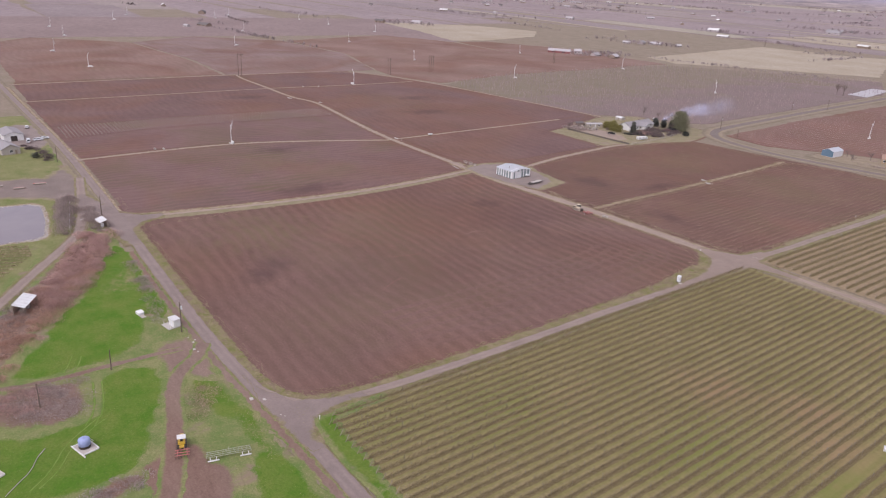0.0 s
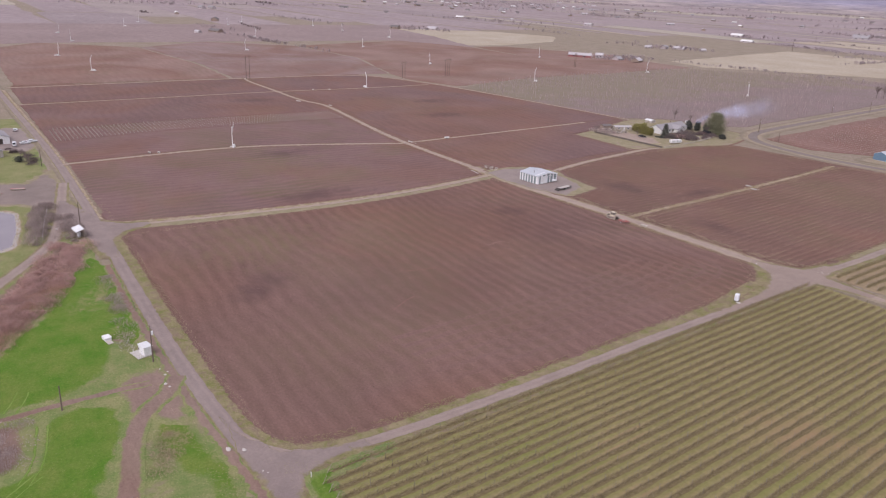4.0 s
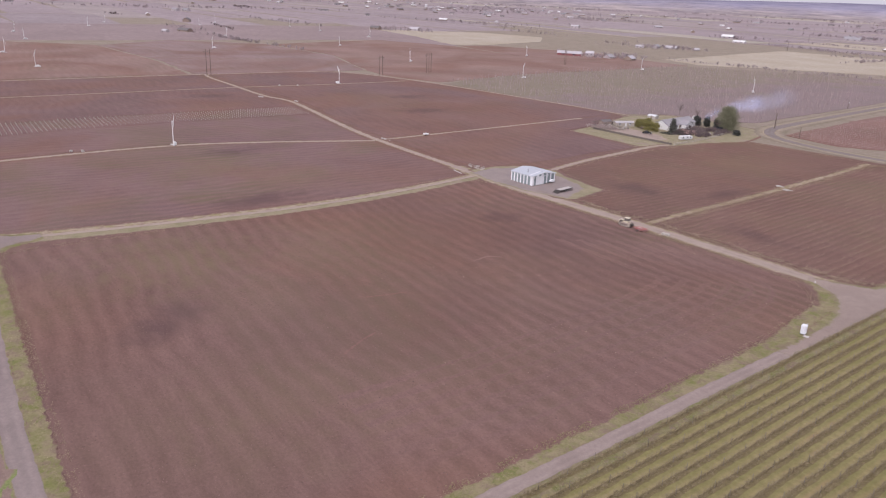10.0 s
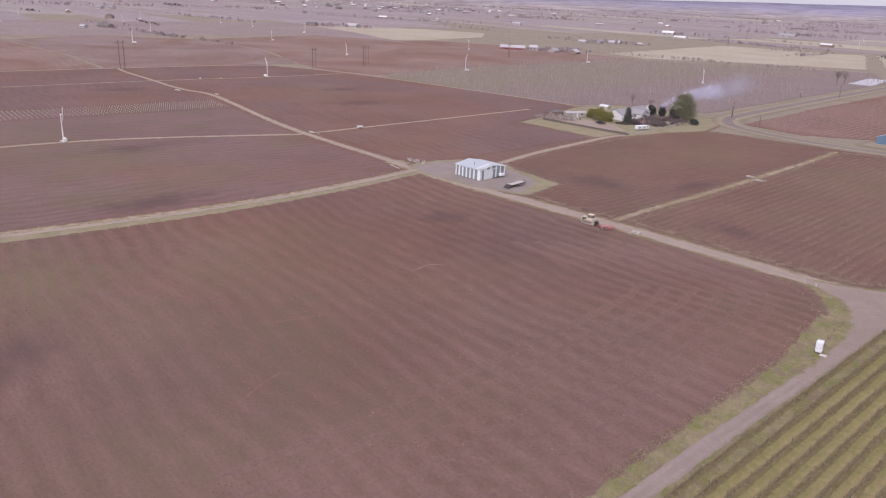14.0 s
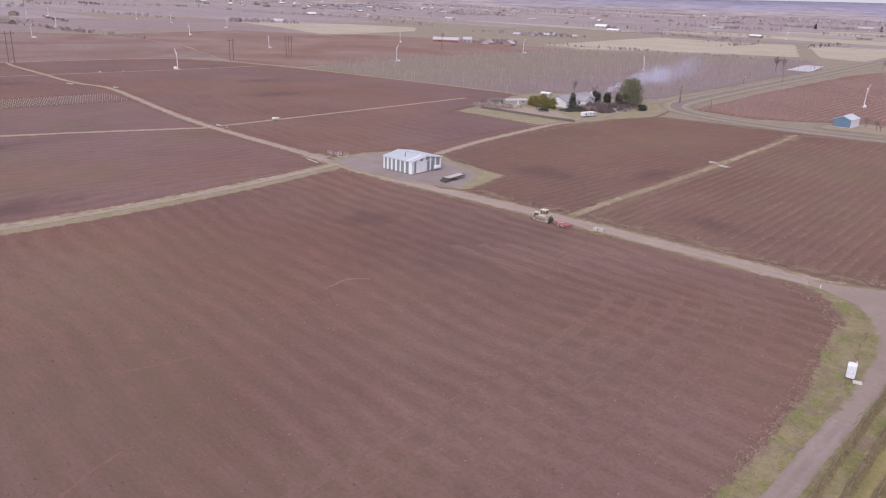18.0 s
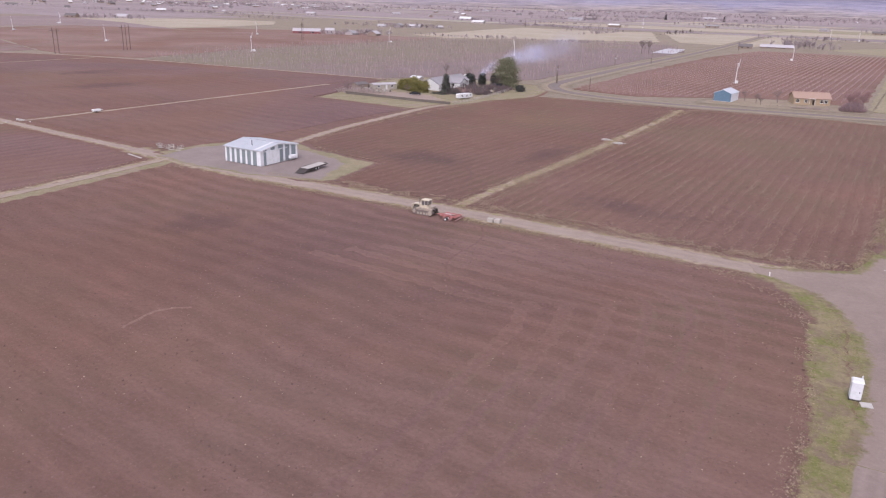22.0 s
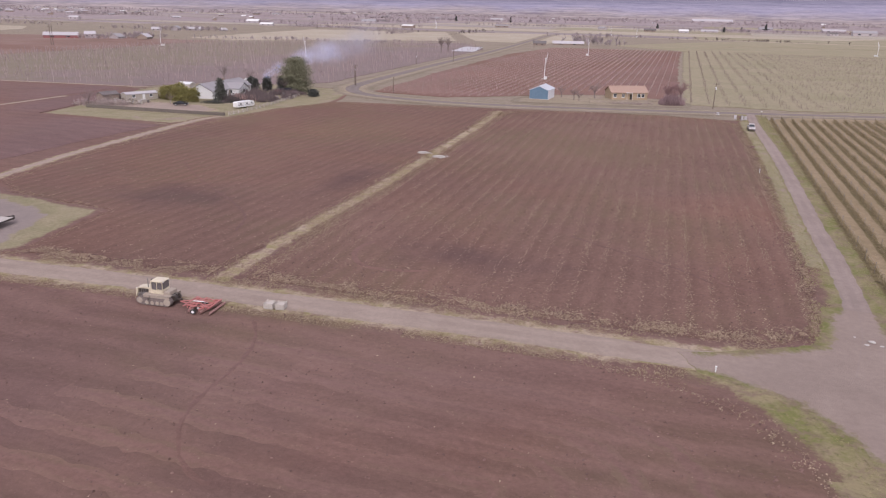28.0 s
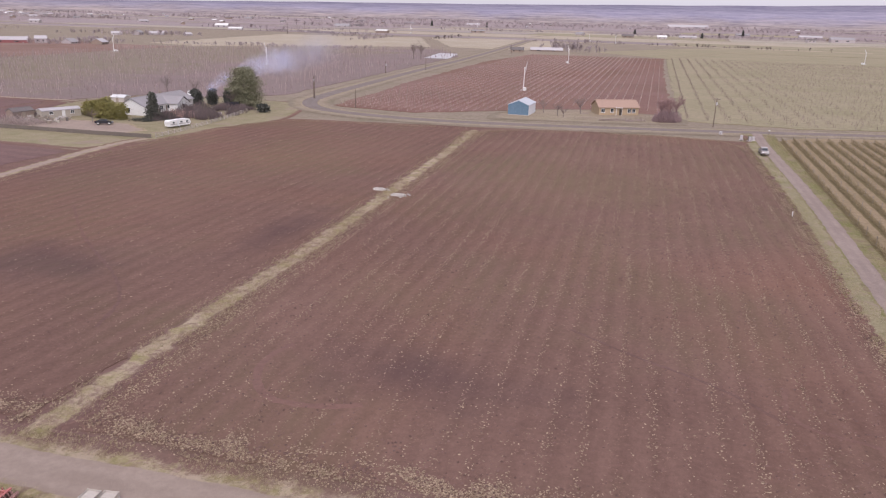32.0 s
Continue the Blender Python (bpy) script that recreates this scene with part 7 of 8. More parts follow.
rng = random.Random(171)
for k in range(9):
    x, y = -33 + k * 1.9 + rng.uniform(-0.5, 0.5), -177.6 + 0.12 * k + rng.uniform(-0.7, 0.7)
    p = thing("pallet_stack", x, y, 0.06, rng.uniform(-20, 20), "stack of grey wooden pallets beside the pump shed", "pallets", "pallet stacks by the pump shed")
    for j in range(rng.randint(2, 5)):
        for q in range(4):
            part("slat", Shape().box((0, -0.45 + 0.3 * q, 0.12 + 0.16 * j), (1.2, 0.14, 0.03)), PALEWOOD if k % 2 else PALEBARK, p)
        for q in (-0.5, 0, 0.5):
            part("bearer", Shape().box((q, 0, 0.06 + 0.16 * j), (0.1, 1.1, 0.1)), PALEBARK, p)


def pump_house():
    ob = thing("pump_house", 72.6, -178.3, 0.07, 14, "small white block pump house on a concrete pad", "shed")
    part("pad", Shape().box((-0.3, -0.5, 0.08), (4.2, 3.4, 0.16), 0.03), CONCRETE, ob)
    part("wall", Shape().box((0.2, 0.3, 1.15), (2.8, 1.9, 2.0), 0.03), WHITEPAINT, ob)
    part("roof", Shape().box((0.2, 0.3, 2.2), (3.1, 2.2, 0.12), 0.03), PALE_METAL, ob)
    d = part("door", Shape().box((0.4, -0.68, 1.05), (0.85, 0.06, 1.8), 0.01), PLASTIC, ob)
    part("door_handle", Shape().box((0.7, -0.73, 1.0), (0.06, 0.06, 0.12)), STEEL, d)
    part("meter_box", Shape().box((-1.0, -0.72, 1.2), (0.4, 0.15, 0.5), 0.02), STEEL, ob)
    for x, y in ((-1.9, -1.6), (1.6, -1.6)):
        part("bollard", Shape().tube([(x, y, 0.1), (x, y, 0.9)], 0.08, 8), WHITEPAINT, ob)


pump_house()
vault = thing("well_vault", 61.4, -184.2, 0.05, 12, "low white well vault with a flat lid", "well cover")
part("body", Shape().box((0, 0, 0.35), (2.0, 1.5, 0.7), 0.04), WHITEPAINT, vault)
part("lid", Shape().box((0, 0.1, 0.75), (2.2, 1.6, 0.1), 0.02), WHITEPAINT, vault)
part("slab", Shape().box((1.9, -0.1, 0.06), (2.0, 1.3, 0.12), 0.03), PALEWOOD, vault)
fallen, rng = Shape(), random.Random(130)
for _ in range(60):
    x, y = 67 + rng.uniform(-3, 3), -181 + rng.uniform(-1.5, 1.5)
    fallen.tube([(x, y, 0.05), (x + rng.uniform(-1.5, 1.5), y + rng.uniform(-1, 1), rng.uniform(0.1, 0.9))], [0.05, 0.02], 3, False)
single("brush_pile", fallen, PALEBARK, "pile of pale cut branches near the road", "branches", "stuff")


def water_tank():
    ob = thing("water_tank", 118.2, -208, 0.06, 18, "pale blue plastic water tank on a white platform", "tank")
    part("platform", Shape().box((0, 0, 0.15), (4.0, 3.2, 0.12), 0.02), PALEWOOD, ob)
    for s in (-1, 1):
        part("beam", Shape().box((0.3 if s < 0 else 0, s * 1.65, 0.16), (5.4 if s < 0 else 4.2, 0.2, 0.3), 0.03), WHITEPAINT, ob)
        part("beam", Shape().box((s * 2.1, 0, 0.16), (0.2, 3.2, 0.3), 0.03), WHITEPAINT, ob)
    part("stand", Shape().tube([(-0.3, 0, 0.2), (-0.3, 0, 0.75)], 1.15, 16), DARKSTEEL, ob)
    tank = part("tank", Shape().tube([(-0.3, 0, 0.7), (-0.3, 0, 2.0), (-0.3, 0, 2.25), (-0.3, 0, 2.35)], [1.12, 1.12, 0.8, 0.3], 20), BLUETANK, ob, "round pale blue tank", True)
    part("lid", Shape().tube([(-0.3, 0, 2.33), (-0.3, 0, 2.45)], 0.28, 12), BLUETANK, tank)
    for z in (0.95, 1.4, 1.85):
        part("band", Shape().tube([(-0.3, 0, z), (-0.3, 0, z + 0.05)], 1.15, 20), BLUETANK, tank)
    part("rail", Shape().tube([(-1.8, 1.3, 0.3), (-1.8, 1.3, 1.3), (0.6, 1.4, 1.3)], 0.05, 6), WHITEPAINT, ob)


water_tank()


def yellow_tractor():
    ob = thing("yellow_tractor", 127.0, -191.6, 0.1, 165, "old yellow crawler tractor with a white cab roof", "tractor")
    part("hood", Shape().box((1.1, 0, 1.3), (1.7, 0.9, 0.8), 0.08), YELLOW, ob)
    part("chassis", Shape().box((0, 0, 0.8), (3.2, 0.9, 0.5), 0.05), YELLOW, ob)
    part("grille", Shape().box((1.97, 0, 1.25), (0.05, 0.7, 0.6)), DARKSTEEL, ob)
    cab = part("cab", Shape().box((-0.5, 0, 1.45), (1.3, 1.4, 0.6), 0.05), YELLOW, ob)
    part("roof", Shape().box((-0.5, 0, 2.55), (1.6, 1.7, 0.14), 0.05), WHITEPAINT, cab, "white cab roof")
    for x in (-1.1, 0.1):
        for y in (-0.65, 0.65):
            part("post", Shape().box((x, y, 2.1), (0.08, 0.08, 0.9)), YELLOW, cab)
    part("seat", Shape().box((-0.7, 0, 1.85), (0.5, 0.5, 0.3), 0.06), RUBBER, cab)
    for y in (-0.75, 0.75):
        t = part("track", Shape().front([(1.5, 0.65), (1.65, 0.4), (1.4, 0.08), (-1.3, 0.08), (-1.6, 0.4), (-1.4, 0.8), (-0.9, 0.9), (1.1, 0.8)], y - 0.24, y + 0.24), DARKSTEEL, ob)
        for x in (-1.2, -0.5, 0.2, 0.9):
            part("roller", Shape().tube([(x, y - 0.28, 0.32), (x, y + 0.28, 0.32)], 0.2, 10), STEEL, t)
    part("exhaust_pipe", Shape().tube([(1.2, 0.25, 1.7), (1.2, 0.25, 2.5)], 0.05, 6), STEEL, ob)
    h = thing("chisel_plough", 130.2, -192.4, 0.1, 165, "rusty chisel plough behind the yellow tractor", "plough")
    for x in (0.9, 0, -0.9):
        part("toolbar", Shape().box((x, 0, 0.75), (0.14, 2.8, 0.14), 0.02), REDPAINT, h)
    for y in (-0.9, 0.9):
        part("beam", Shape().box((0, y, 0.8), (2.2, 0.12, 0.12), 0.02), REDPAINT, h)
    for i, x in enumerate((0.9, 0, -0.9)):
        for k in range(5):
            y = -1.2 + k * 0.58 + i * 0.12
            part("tine", Shape().tube([(x, y, 0.75), (x - 0.35, y, 0.6), (x - 0.3, y, 0.25), (x - 0.05, y, 0.0)], 0.035, 5), DARKSTEEL, h)
    part("drawbar", Shape().tube([(0.9, 0.8, 0.75), (2.0, 0, 0.6)], 0.06).tube([(0.9, -0.8, 0.75), (2.0, 0, 0.6)], 0.06), REDPAINT, h)


yellow_tractor()


GREENFRAME = surface("faded_green_steel", (0.3, 0.33, 0.22), (0.38, 0.34, 0.26), 3, 0.7)


def folding_harrow():
    ob = thing("folding_harrow", 134.2, -184.4, 0.1, 78, "long pale green section harrow resting on white skids", "harrow")
    for y in (-0.9, -0.3, 0.3, 0.9):
        part("long_bar", Shape().box((0, y, 0.55), (8.6, 0.09, 0.09)), GREENFRAME, ob)
    for k in range(12):
        x = -4.2 + k * 0.76
        part("cross_bar", Shape().box((x, 0, 0.6), (0.08, 2.0, 0.08), 0, 12 if k % 2 else -12), GREENFRAME, ob)
        for y in (-0.9, 0, 0.9):
            part("tooth", Shape().tube([(x, y, 0.55), (x, y, 0.05)], 0.03, 4), DARKSTEEL, ob)
    for x in (-3.1, 3.1):
        s = part("skid", Shape().box((x, -1.5, 0.12), (2.2, 0.3, 0.2), 0.04), WHITEPAINT, ob, "white skid")
        for o in (-0.6, 0.6):
            part("skid_arm", Shape().box((x + o, -1.2, 0.35), (0.14, 0.6, 0.4), 0.02), WHITEPAINT, s)
    part("mast", Shape().tube([(0, -0.9, 0.6), (0, 0, 1.6), (0, 0.9, 0.6)], 0.06, 6), GREENFRAME, ob)


folding_harrow()

# rocks and debris at the road edge
rng = random.Random(131)
for k, (x, y, s) in enumerate(((83.5, -175.8, 0.35), (84.6, -176.6, 0.5), (81.6, -177, 0.3), (88.5, -177.5, 0.6), (90, -177, 0.45), (117.4, -173.4, 0.9), (119, -171, 0.7), (126.5, -170.2, 0.3), (127.4, -169.6, 0.25),
                               (-28, -183.6, 0.9), (-29.5, -182.8, 0.5), (117, 17.3, 0.5), (116.4, 16.3, 0.35), (117.8, 16.5, 0.3), (118.6, 18.2, 0.25), (115.5, 18, 0.2), (42.9, 90.2, 0.4), (43.4, 89.5, 0.35),
                               (42.5, 87.4, 0.35), (38.4, 91.6, 0.5), (37.7, 92.4, 0.3), (40.5, 86.6, 0.3), (-107.6, 23.4, 0.8), (-108.6, 40, 0.4), (-103, -8, 0.6), (-99.5, -3, 0.5))):
    r = Shape()
    pts, faces = [], []
    for j in range(4):
        for i in range(7):
            a, z = 2 * math.pi * i / 7, (0, 0.45, 0.8, 0.95)[j]
            rad = (1.0, 1.05, 0.7, 0.25)[j] * rng.uniform(0.75, 1.2)
            pts.append((math.cos(a) * rad * s * 1.3, math.sin(a) * rad * s, z * s * 0.6))
    for j in range(3):
        faces += [(7 * j + i, 7 * j + (i + 1) % 7, 7 * j + 7 + (i + 1) % 7, 7 * j + 7 + i) for i in range(7)]
    faces.append(tuple(range(21, 28)))
    o = single("rock", r.put(pts, faces), ROCK, "pale rock lying at the track's edge", "rock", "", "roadside rocks")
    o.location = (x, y, 0.18)
    o.scale = (0.55, 0.55, 0.5)

# concrete culvert ends where tracks cross the ditches
for x, y, turn, long in ((41.6, 88.6, 12, 2.0), (36.6, 91.4, 12, 1.6), (-104.6, -3.6, 5, 2.6), (-249, -7.2, 25, 3.0), (-226, 6, 10, 2.4)):
    c = thing("culvert", x, y, 0.08, turn, "weathered concrete culvert head beside a field track", "culvert", "culverts by the tracks")
    part("headwall", Shape().box((0, 0, 0.2), (long, 0.35, 0.55), 0.04), CONCRETE, c)
    for o in (-1, 1):
        part("wing_wall", Shape().box((o * long * 0.55, 0.35, 0.12), (0.3, 0.9, 0.4), 0.04, o * 30), CONCRETE, c)
    part("slab", Shape().box((0, 0.75, 0.06), (long * 0.8, 1.1, 0.14), 0.03), ROCK, c, "pale stone slab")

# the roadside farm beyond the pond
gable_house("house", -150, -196, 12, 15, 8, 2.8, 4.6, PALEWOOD, GREYROOF, "grey roadside house with a pale shingle roof", [("f", -4, 1, 1.2, 1.1), ("f", 3, 1, 1.2, 1.1), ("r", 0, 1, 1.2, 1.1), ("b", 0, 1, 1.2, 1.1)], [("r", 2.2, 0.9, 2.0, BROWNWALL)])
gable_house("farm_shed", -180, -191, 6, 16, 9, 3.2, 4.6, WHITEPAINT, GREYROOF, "long white farm shed with dark doors and a grey roof", [], [("r", 0, 3.0, 2.6, DARKSTEEL), ("f", -3, 3, 2.6, DARKSTEEL)], None, False, "shed")
gable_house("farm_shed", -165, -214, 8, 18, 9, 3.0, 4.6, BROWNWALL, GREYROOF, "brown farm shed behind the roadside house", [], [("r", 0, 3.0, 2.6, DARKSTEEL)], None, False, "shed")
for k, (x, y) in enumerate(((-84, -190), (-80, -198), (-86, -206), (-78, -212))):
    p = thing("lumber_stack", x, y, 0.08, 80 + 12 * k, "stack of rusty and pale salvaged boards on the gravel", "lumber", "stacks on the gravel lot")
    for j in range(6):
        part("board", Shape().box((rng.uniform(-0.3, 0.3), (j % 3 - 1) * 0.5, 0.15 + 0.22 * (j // 3)), (rng.uniform(3.5, 5), 0.45, 0.18), 0.02), (WOOD, PALEWOOD, REDPAINT)[j % 3], p)
bare_tree(-128, -182, 6, 140, TWIG)
bare_tree(-140, -184, 5, 141, TWIG)
leafy_tree(-132, -185.5, 2.4, 3.6, 142, DARK_LEAF, "evergreen_shrub", "round dark shrub on the roadside lawn", "column", 500, 0.02, 0.25)
ground_patch("vine_ground", [(-9, -204), (-3, -200.5), (8, -202.5), (20, -209.5), (40, -221), (50, -240), (20, -262), (-10, -262), (-9, -214)], 0.04, M_GREENYARD, "green ground under straw rows", "grass", 2, 0.8, 149, 3)
for k in range(16):
    x = -7 + k * 2.4
    s, rng2 = Shape(), random.Random(150 + k)
    for q in range(110):
        f = q / 110
        px0, py0 = x - 14 * f + rng2.uniform(-0.25, 0.25), -203.5 - max(0, x - 2) * 0.62 - 40 * f
        s.leaf((px0, py0, 0.35), rng2.uniform(0.2, 0.42), rng2)
        s.tube([(px0, py0, 0.05), (px0 + rng2.uniform(-0.2, 0.2), py0, 0.8)], [0.1, 0.04], 3, False)
    single("plant_row", s, WEED, "sparse straw-coloured row beyond the lane", "plants", "stuff")
slab = thing("concrete_slab", 118.2, -225, 0.03, 25, "pale concrete slab in the grass", "slab")
part("slab", Shape().box((0, 0, 0.12), (5, 4, 0.24), 0.04), CONCRETE, slab)
part("curb", Shape().box((0, 1.9, 0.3), (5, 0.2, 0.2), 0.03), CONCRETE, slab)

# farm yard ground
ground_patch("farm_yard", [(-87, 98.5), (-91, 112), (-97, 128), (-112, 168), (-104, 196), (-70, 204), (-50, 205), (-38, 196), (-30, 174), (-28, 164), (-34, 140), (-35.5, 116), (-42, 100.5), (-60, 99.5)], 0.05, M_YARD,
             "patchy lawn around the farmhouse", "grass", 2, 0.6, 160)
ground_patch("farm_drive", [(-86, 118), (-50, 121), (-47, 128), (-60, 136), (-84, 134)], 0.1, M_DIRT, "pale dirt drive of the farmhouse", "ground", 2, 0.6, 161)
ground_patch("highway_verge", [(26, 198), (60, 205), (86, 214), (86, 226), (78, 236), (54, 240), (30, 228), (24, 212)], 0.075, M_ROADSIDE, "worn grass between house and highway", "grass", 2, 0.6, 162, 4)
ground_patch("pond_far", [(-110, 496), (-124, 570), (-109, 572), (-92, 497)], 0.42, FARWATER, "pale far pond beside the highway", "water", 6, 1, 163, 0)
junk, rng = Shape(), random.Random(164)
for k in range(40):
    x, y = (rng.uniform(-92, -76), rng.uniform(124, 134)) if k < 26 else (rng.uniform(-60, -46), rng.uniform(162, 176))
    o = thing("yard_item", x, y, 0.1, rng.uniform(0, 180), rng.choice(("pale crate in the cluttered yard", "rusty barrel in the cluttered yard")), "crate")
    if k % 2:
        part("body", Shape().box((0, 0, 0.4), (1.0, 0.8, 0.8), 0.04), rng.choice((PALEWOOD, PALEBARK, WOOD)), o)
        part("lid", Shape().box((0, 0, 0.83), (1.08, 0.88, 0.06), 0.02), PALEWOOD, o)
    else:
        part("body", Shape().tube([(0, 0, 0), (0, 0, 0.9)], 0.32, 10), rng.choice((STEEL, WOOD, PALEBARK)), o)
        part("rim", Shape().tube([(0, 0, 0.86), (0, 0, 0.93)], 0.34, 10), STEEL, o)
        o["label"] = "rusty barrel in the cluttered yard"
for k, (x, y, h) in enumerate(((-42.5, 1.2, 1.3), (-40.6, 0.4, 1.6), (-38.6, 1.0, 1.5), (-36.6, 0.6, 1.8), (-34.6, 1.2, 1.4), (-39.4, 2.6, 1.2), (-36, 2.8, 1.5))):
    c = thing("wire_cage", x, y, 0.1, 14 * k, "pale wire cage standing beside the barn road", "cage", "cages beside the barn road")
    c.scale = (0.72, 0.72, 0.6)
    for sx in (-1, 1):
        for sy in (-1, 1):
            part("corner_post", Shape().tube([(sx * 0.8, sy * 0.6, 0), (sx * 0.8, sy * 0.6, h)], 0.05, 4), PALEWOOD, c)
    for z in (0.15, h * 0.5, h):
        part("hoop", Shape().tube([(-0.8, -0.6, z), (0.8, -0.6, z), (0.8, 0.6, z), (-0.8, 0.6, z), (-0.8, -0.6, z)], 0.035, 4), PALEWOOD, c)
    part("base_board", Shape().box((0, 0, 0.08), (1.6, 1.2, 0.08), 0.02), PALEBARK, c)
o = single("plank", Shape().box((-36, -9.6, 0.16), (6.5, 0.5, 0.12), 0.03, -6), PALEWOOD, "long pale plank lying beside the dirt road", "plank")
for x, y in ((-295, 24), (-292, 36), (-128, -132), (-126.5, -128)):
    b = thing("field_crate", x, y, 0.1, 20, "pale crate set down beside a field track", "crate", "crates by tracks")
    part("body", Shape().box((0, 0, 0.35), (1.1, 0.9, 0.7), 0.05), PALEWOOD, b)
    part("lid", Shape().box((0, 0, 0.72), (1.16, 0.96, 0.06), 0.02), PALEWOOD, b)
b = thing("field_trailer", -104.6, 20, 0.12, 80, "small white trailer standing on a field track", "trailer")
b.scale = (0.75, 0.75, 0.7)
part("body", Shape().box((0, 0, 0.95), (3.2, 1.6, 0.9), 0.06), WHITEPAINT, b)
for y in (-0.8, 0.8):
    wheel("wheel", 0, y, 0.32, 0.2, b)


bramble([(-92, 116), (-80, 118), (-78, 124), (-90, 128)], 2600, 2.4, BUSH_GREY, "grey leafless shrubs at the garden's corner", 180)
bramble([(-96, 132), (-92, 146), (-84, 152), (-82, 146), (-90, 136)], 1800, 1.6, BUSH_DARK, "dark leafless shrubs behind the mobile home", 181)
bramble([(-62, 176), (-50, 172), (-46, 178), (-58, 184)], 2200, 2.2, BUSH_DARK, "dark tangle of shrubs under the pine", 182)
bramble([(-62, 141), (-56, 142), (-54, 150), (-60, 150)], 1400, 1.5, DARK_LEAF, "low dark evergreen shrubs before the farmhouse", 183)
rng = random.Random(184)
for k in range(12):
    x, y = rng.uniform(-90, -78), rng.uniform(127, 136)
    h = thing("board_heap", x, y, 0.1, rng.uniform(0, 180), "untidy heap of weathered boards in the farm yard", "lumber", "heaps in the farm yard")
    for j in range(5):
        part("board", Shape().box((rng.uniform(-0.4, 0.4), rng.uniform(-0.5, 0.5), 0.1 + 0.12 * j), (rng.uniform(1.6, 3.0), 0.25, 0.08), 0.01, rng.uniform(-30, 30), rng.uniform(-8, 8)), rng.choice((PALEBARK, WOOD, PALEWOOD)), h)


# ---- the far valley ----
rng = random.Random(200)
# the second list, for greater distance, is mauver: haze painted into the fields
MIDLAND, HAZELAND = [M_FARB, M_FGREEN, M_FARA, M_FARB, M_FTAN, M_FARC, M_FGREEN], [M_FARHAZE, M_FARA, M_FARHAZE, M_FARC, M_FARB, M_FARHAZE, M_FARHAZE]
ground_patch("field", [(-376, -10), (-480, -8), (-640, -26), (-700, 60), (-640, 150), (-500, 164), (-372, 131)], 0.02, M_FHAZE, "distant brown field, mauve with painted haze", "field", 12, 2, 201, 0)
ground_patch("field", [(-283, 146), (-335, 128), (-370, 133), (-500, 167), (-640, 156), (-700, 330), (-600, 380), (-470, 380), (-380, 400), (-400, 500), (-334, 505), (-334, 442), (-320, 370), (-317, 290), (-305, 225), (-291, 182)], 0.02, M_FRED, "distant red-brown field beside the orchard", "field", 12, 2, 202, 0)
ground_patch("field", [(-925, 454), (-911, 509), (-855, 616), (-749, 661), (-663, 581), (-617, 455), (-620, 395), (-767, 429)], 0.03, M_FTAN, "distant pale tan stubble field", "field", 12, 3, 203, 0)
ground_patch("field", [(-396, 541), (-472, 897), (-336, 924), (-291, 956), (-176, 687), (-278, 596), (-336, 528)], 0.03, M_FTAN, "pale tan stubble field behind the orchard", "field", 12, 3, 204, 0)
ground_patch("field", [(-160, 700), (-280, 965), (-120, 1010), (-60, 760), (-90, 690)], 0.03, M_FTAN, "pale straw field along the highway", "field", 12, 3, 205, 0)
ground_patch("field", [(-460, 380), (-600, 390), (-600, 440), (-470, 520), (-400, 500), (-380, 400)], 0.02, M_FRED, "distant red-brown field before farm sheds", "field", 12, 3, 206, 0)
ground_patch("field", [(54, 640), (100, 805), (232, 830), (420, 705), (700, 900), (300, 1250), (60, 900), (-20, 715)], 0.02, M_FGREEN, "distant pale green field", "field", 12, 3, 207, 0)
ground_patch("field", [(-1005, -330), (-650, -330), (-702, -120), (-703, 60), (-703, 330), (-602, 384), (-640, 430), (-930, 448), (-1005, 600)], -0.01, M_FARTILL, "distant brown tilled field, mauve with painted haze", "field", 12, 3, 208, 0)
k = 0
y = -900.0
while y < 4300:
    deep = 90 + max(0, y) * 0.06 + rng.uniform(-40, 50)
    x = -4300.0
    while x < 2600:
        wide = rng.uniform(180, 620) + math.hypot(x, y) * 0.08
        cx, cy = x + wide / 2, y + deep / 2
        near = -1000 < cx < 420 and -330 < cy < 1000
        if math.hypot(cx, cy) < 4200 and not near and not (x > -700 and y < -150):
            g = rng.uniform(2, 7)
            sk = rng.uniform(-20, 20)
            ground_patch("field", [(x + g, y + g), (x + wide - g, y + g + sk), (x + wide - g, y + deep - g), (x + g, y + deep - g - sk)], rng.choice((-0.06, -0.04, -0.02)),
                         (HAZELAND if math.hypot(cx, cy) > 2000 or cx < -640 else MIDLAND)[rng.randrange(7)], "far valley field", "field", 60, 4, 300 + k, 0)
            k += 1
        x += wide
    y += deep


rng = random.Random(215)
for k in range(44):
    x, y = rng.uniform(-1500, 500), rng.uniform(820, 2300)
    if -480 < x < -160 and y < 980:
        continue
    half, deep, tilt = rng.uniform(90, 340), rng.uniform(5, 20), rng.uniform(-0.12, 0.12)
    ground_patch("field", [(x - half, y - half * tilt), (x + half, y + half * tilt), (x + half, y + half * tilt + deep), (x - half, y - half * tilt + deep)], 0.0107 + 0.002 * k, rng.choice((M_FTAN, M_FGREEN, M_FARB, M_FARC, M_FARTILL)),
                 "narrow distant strip of field", "field", 30, 2, 420 + k, 0)


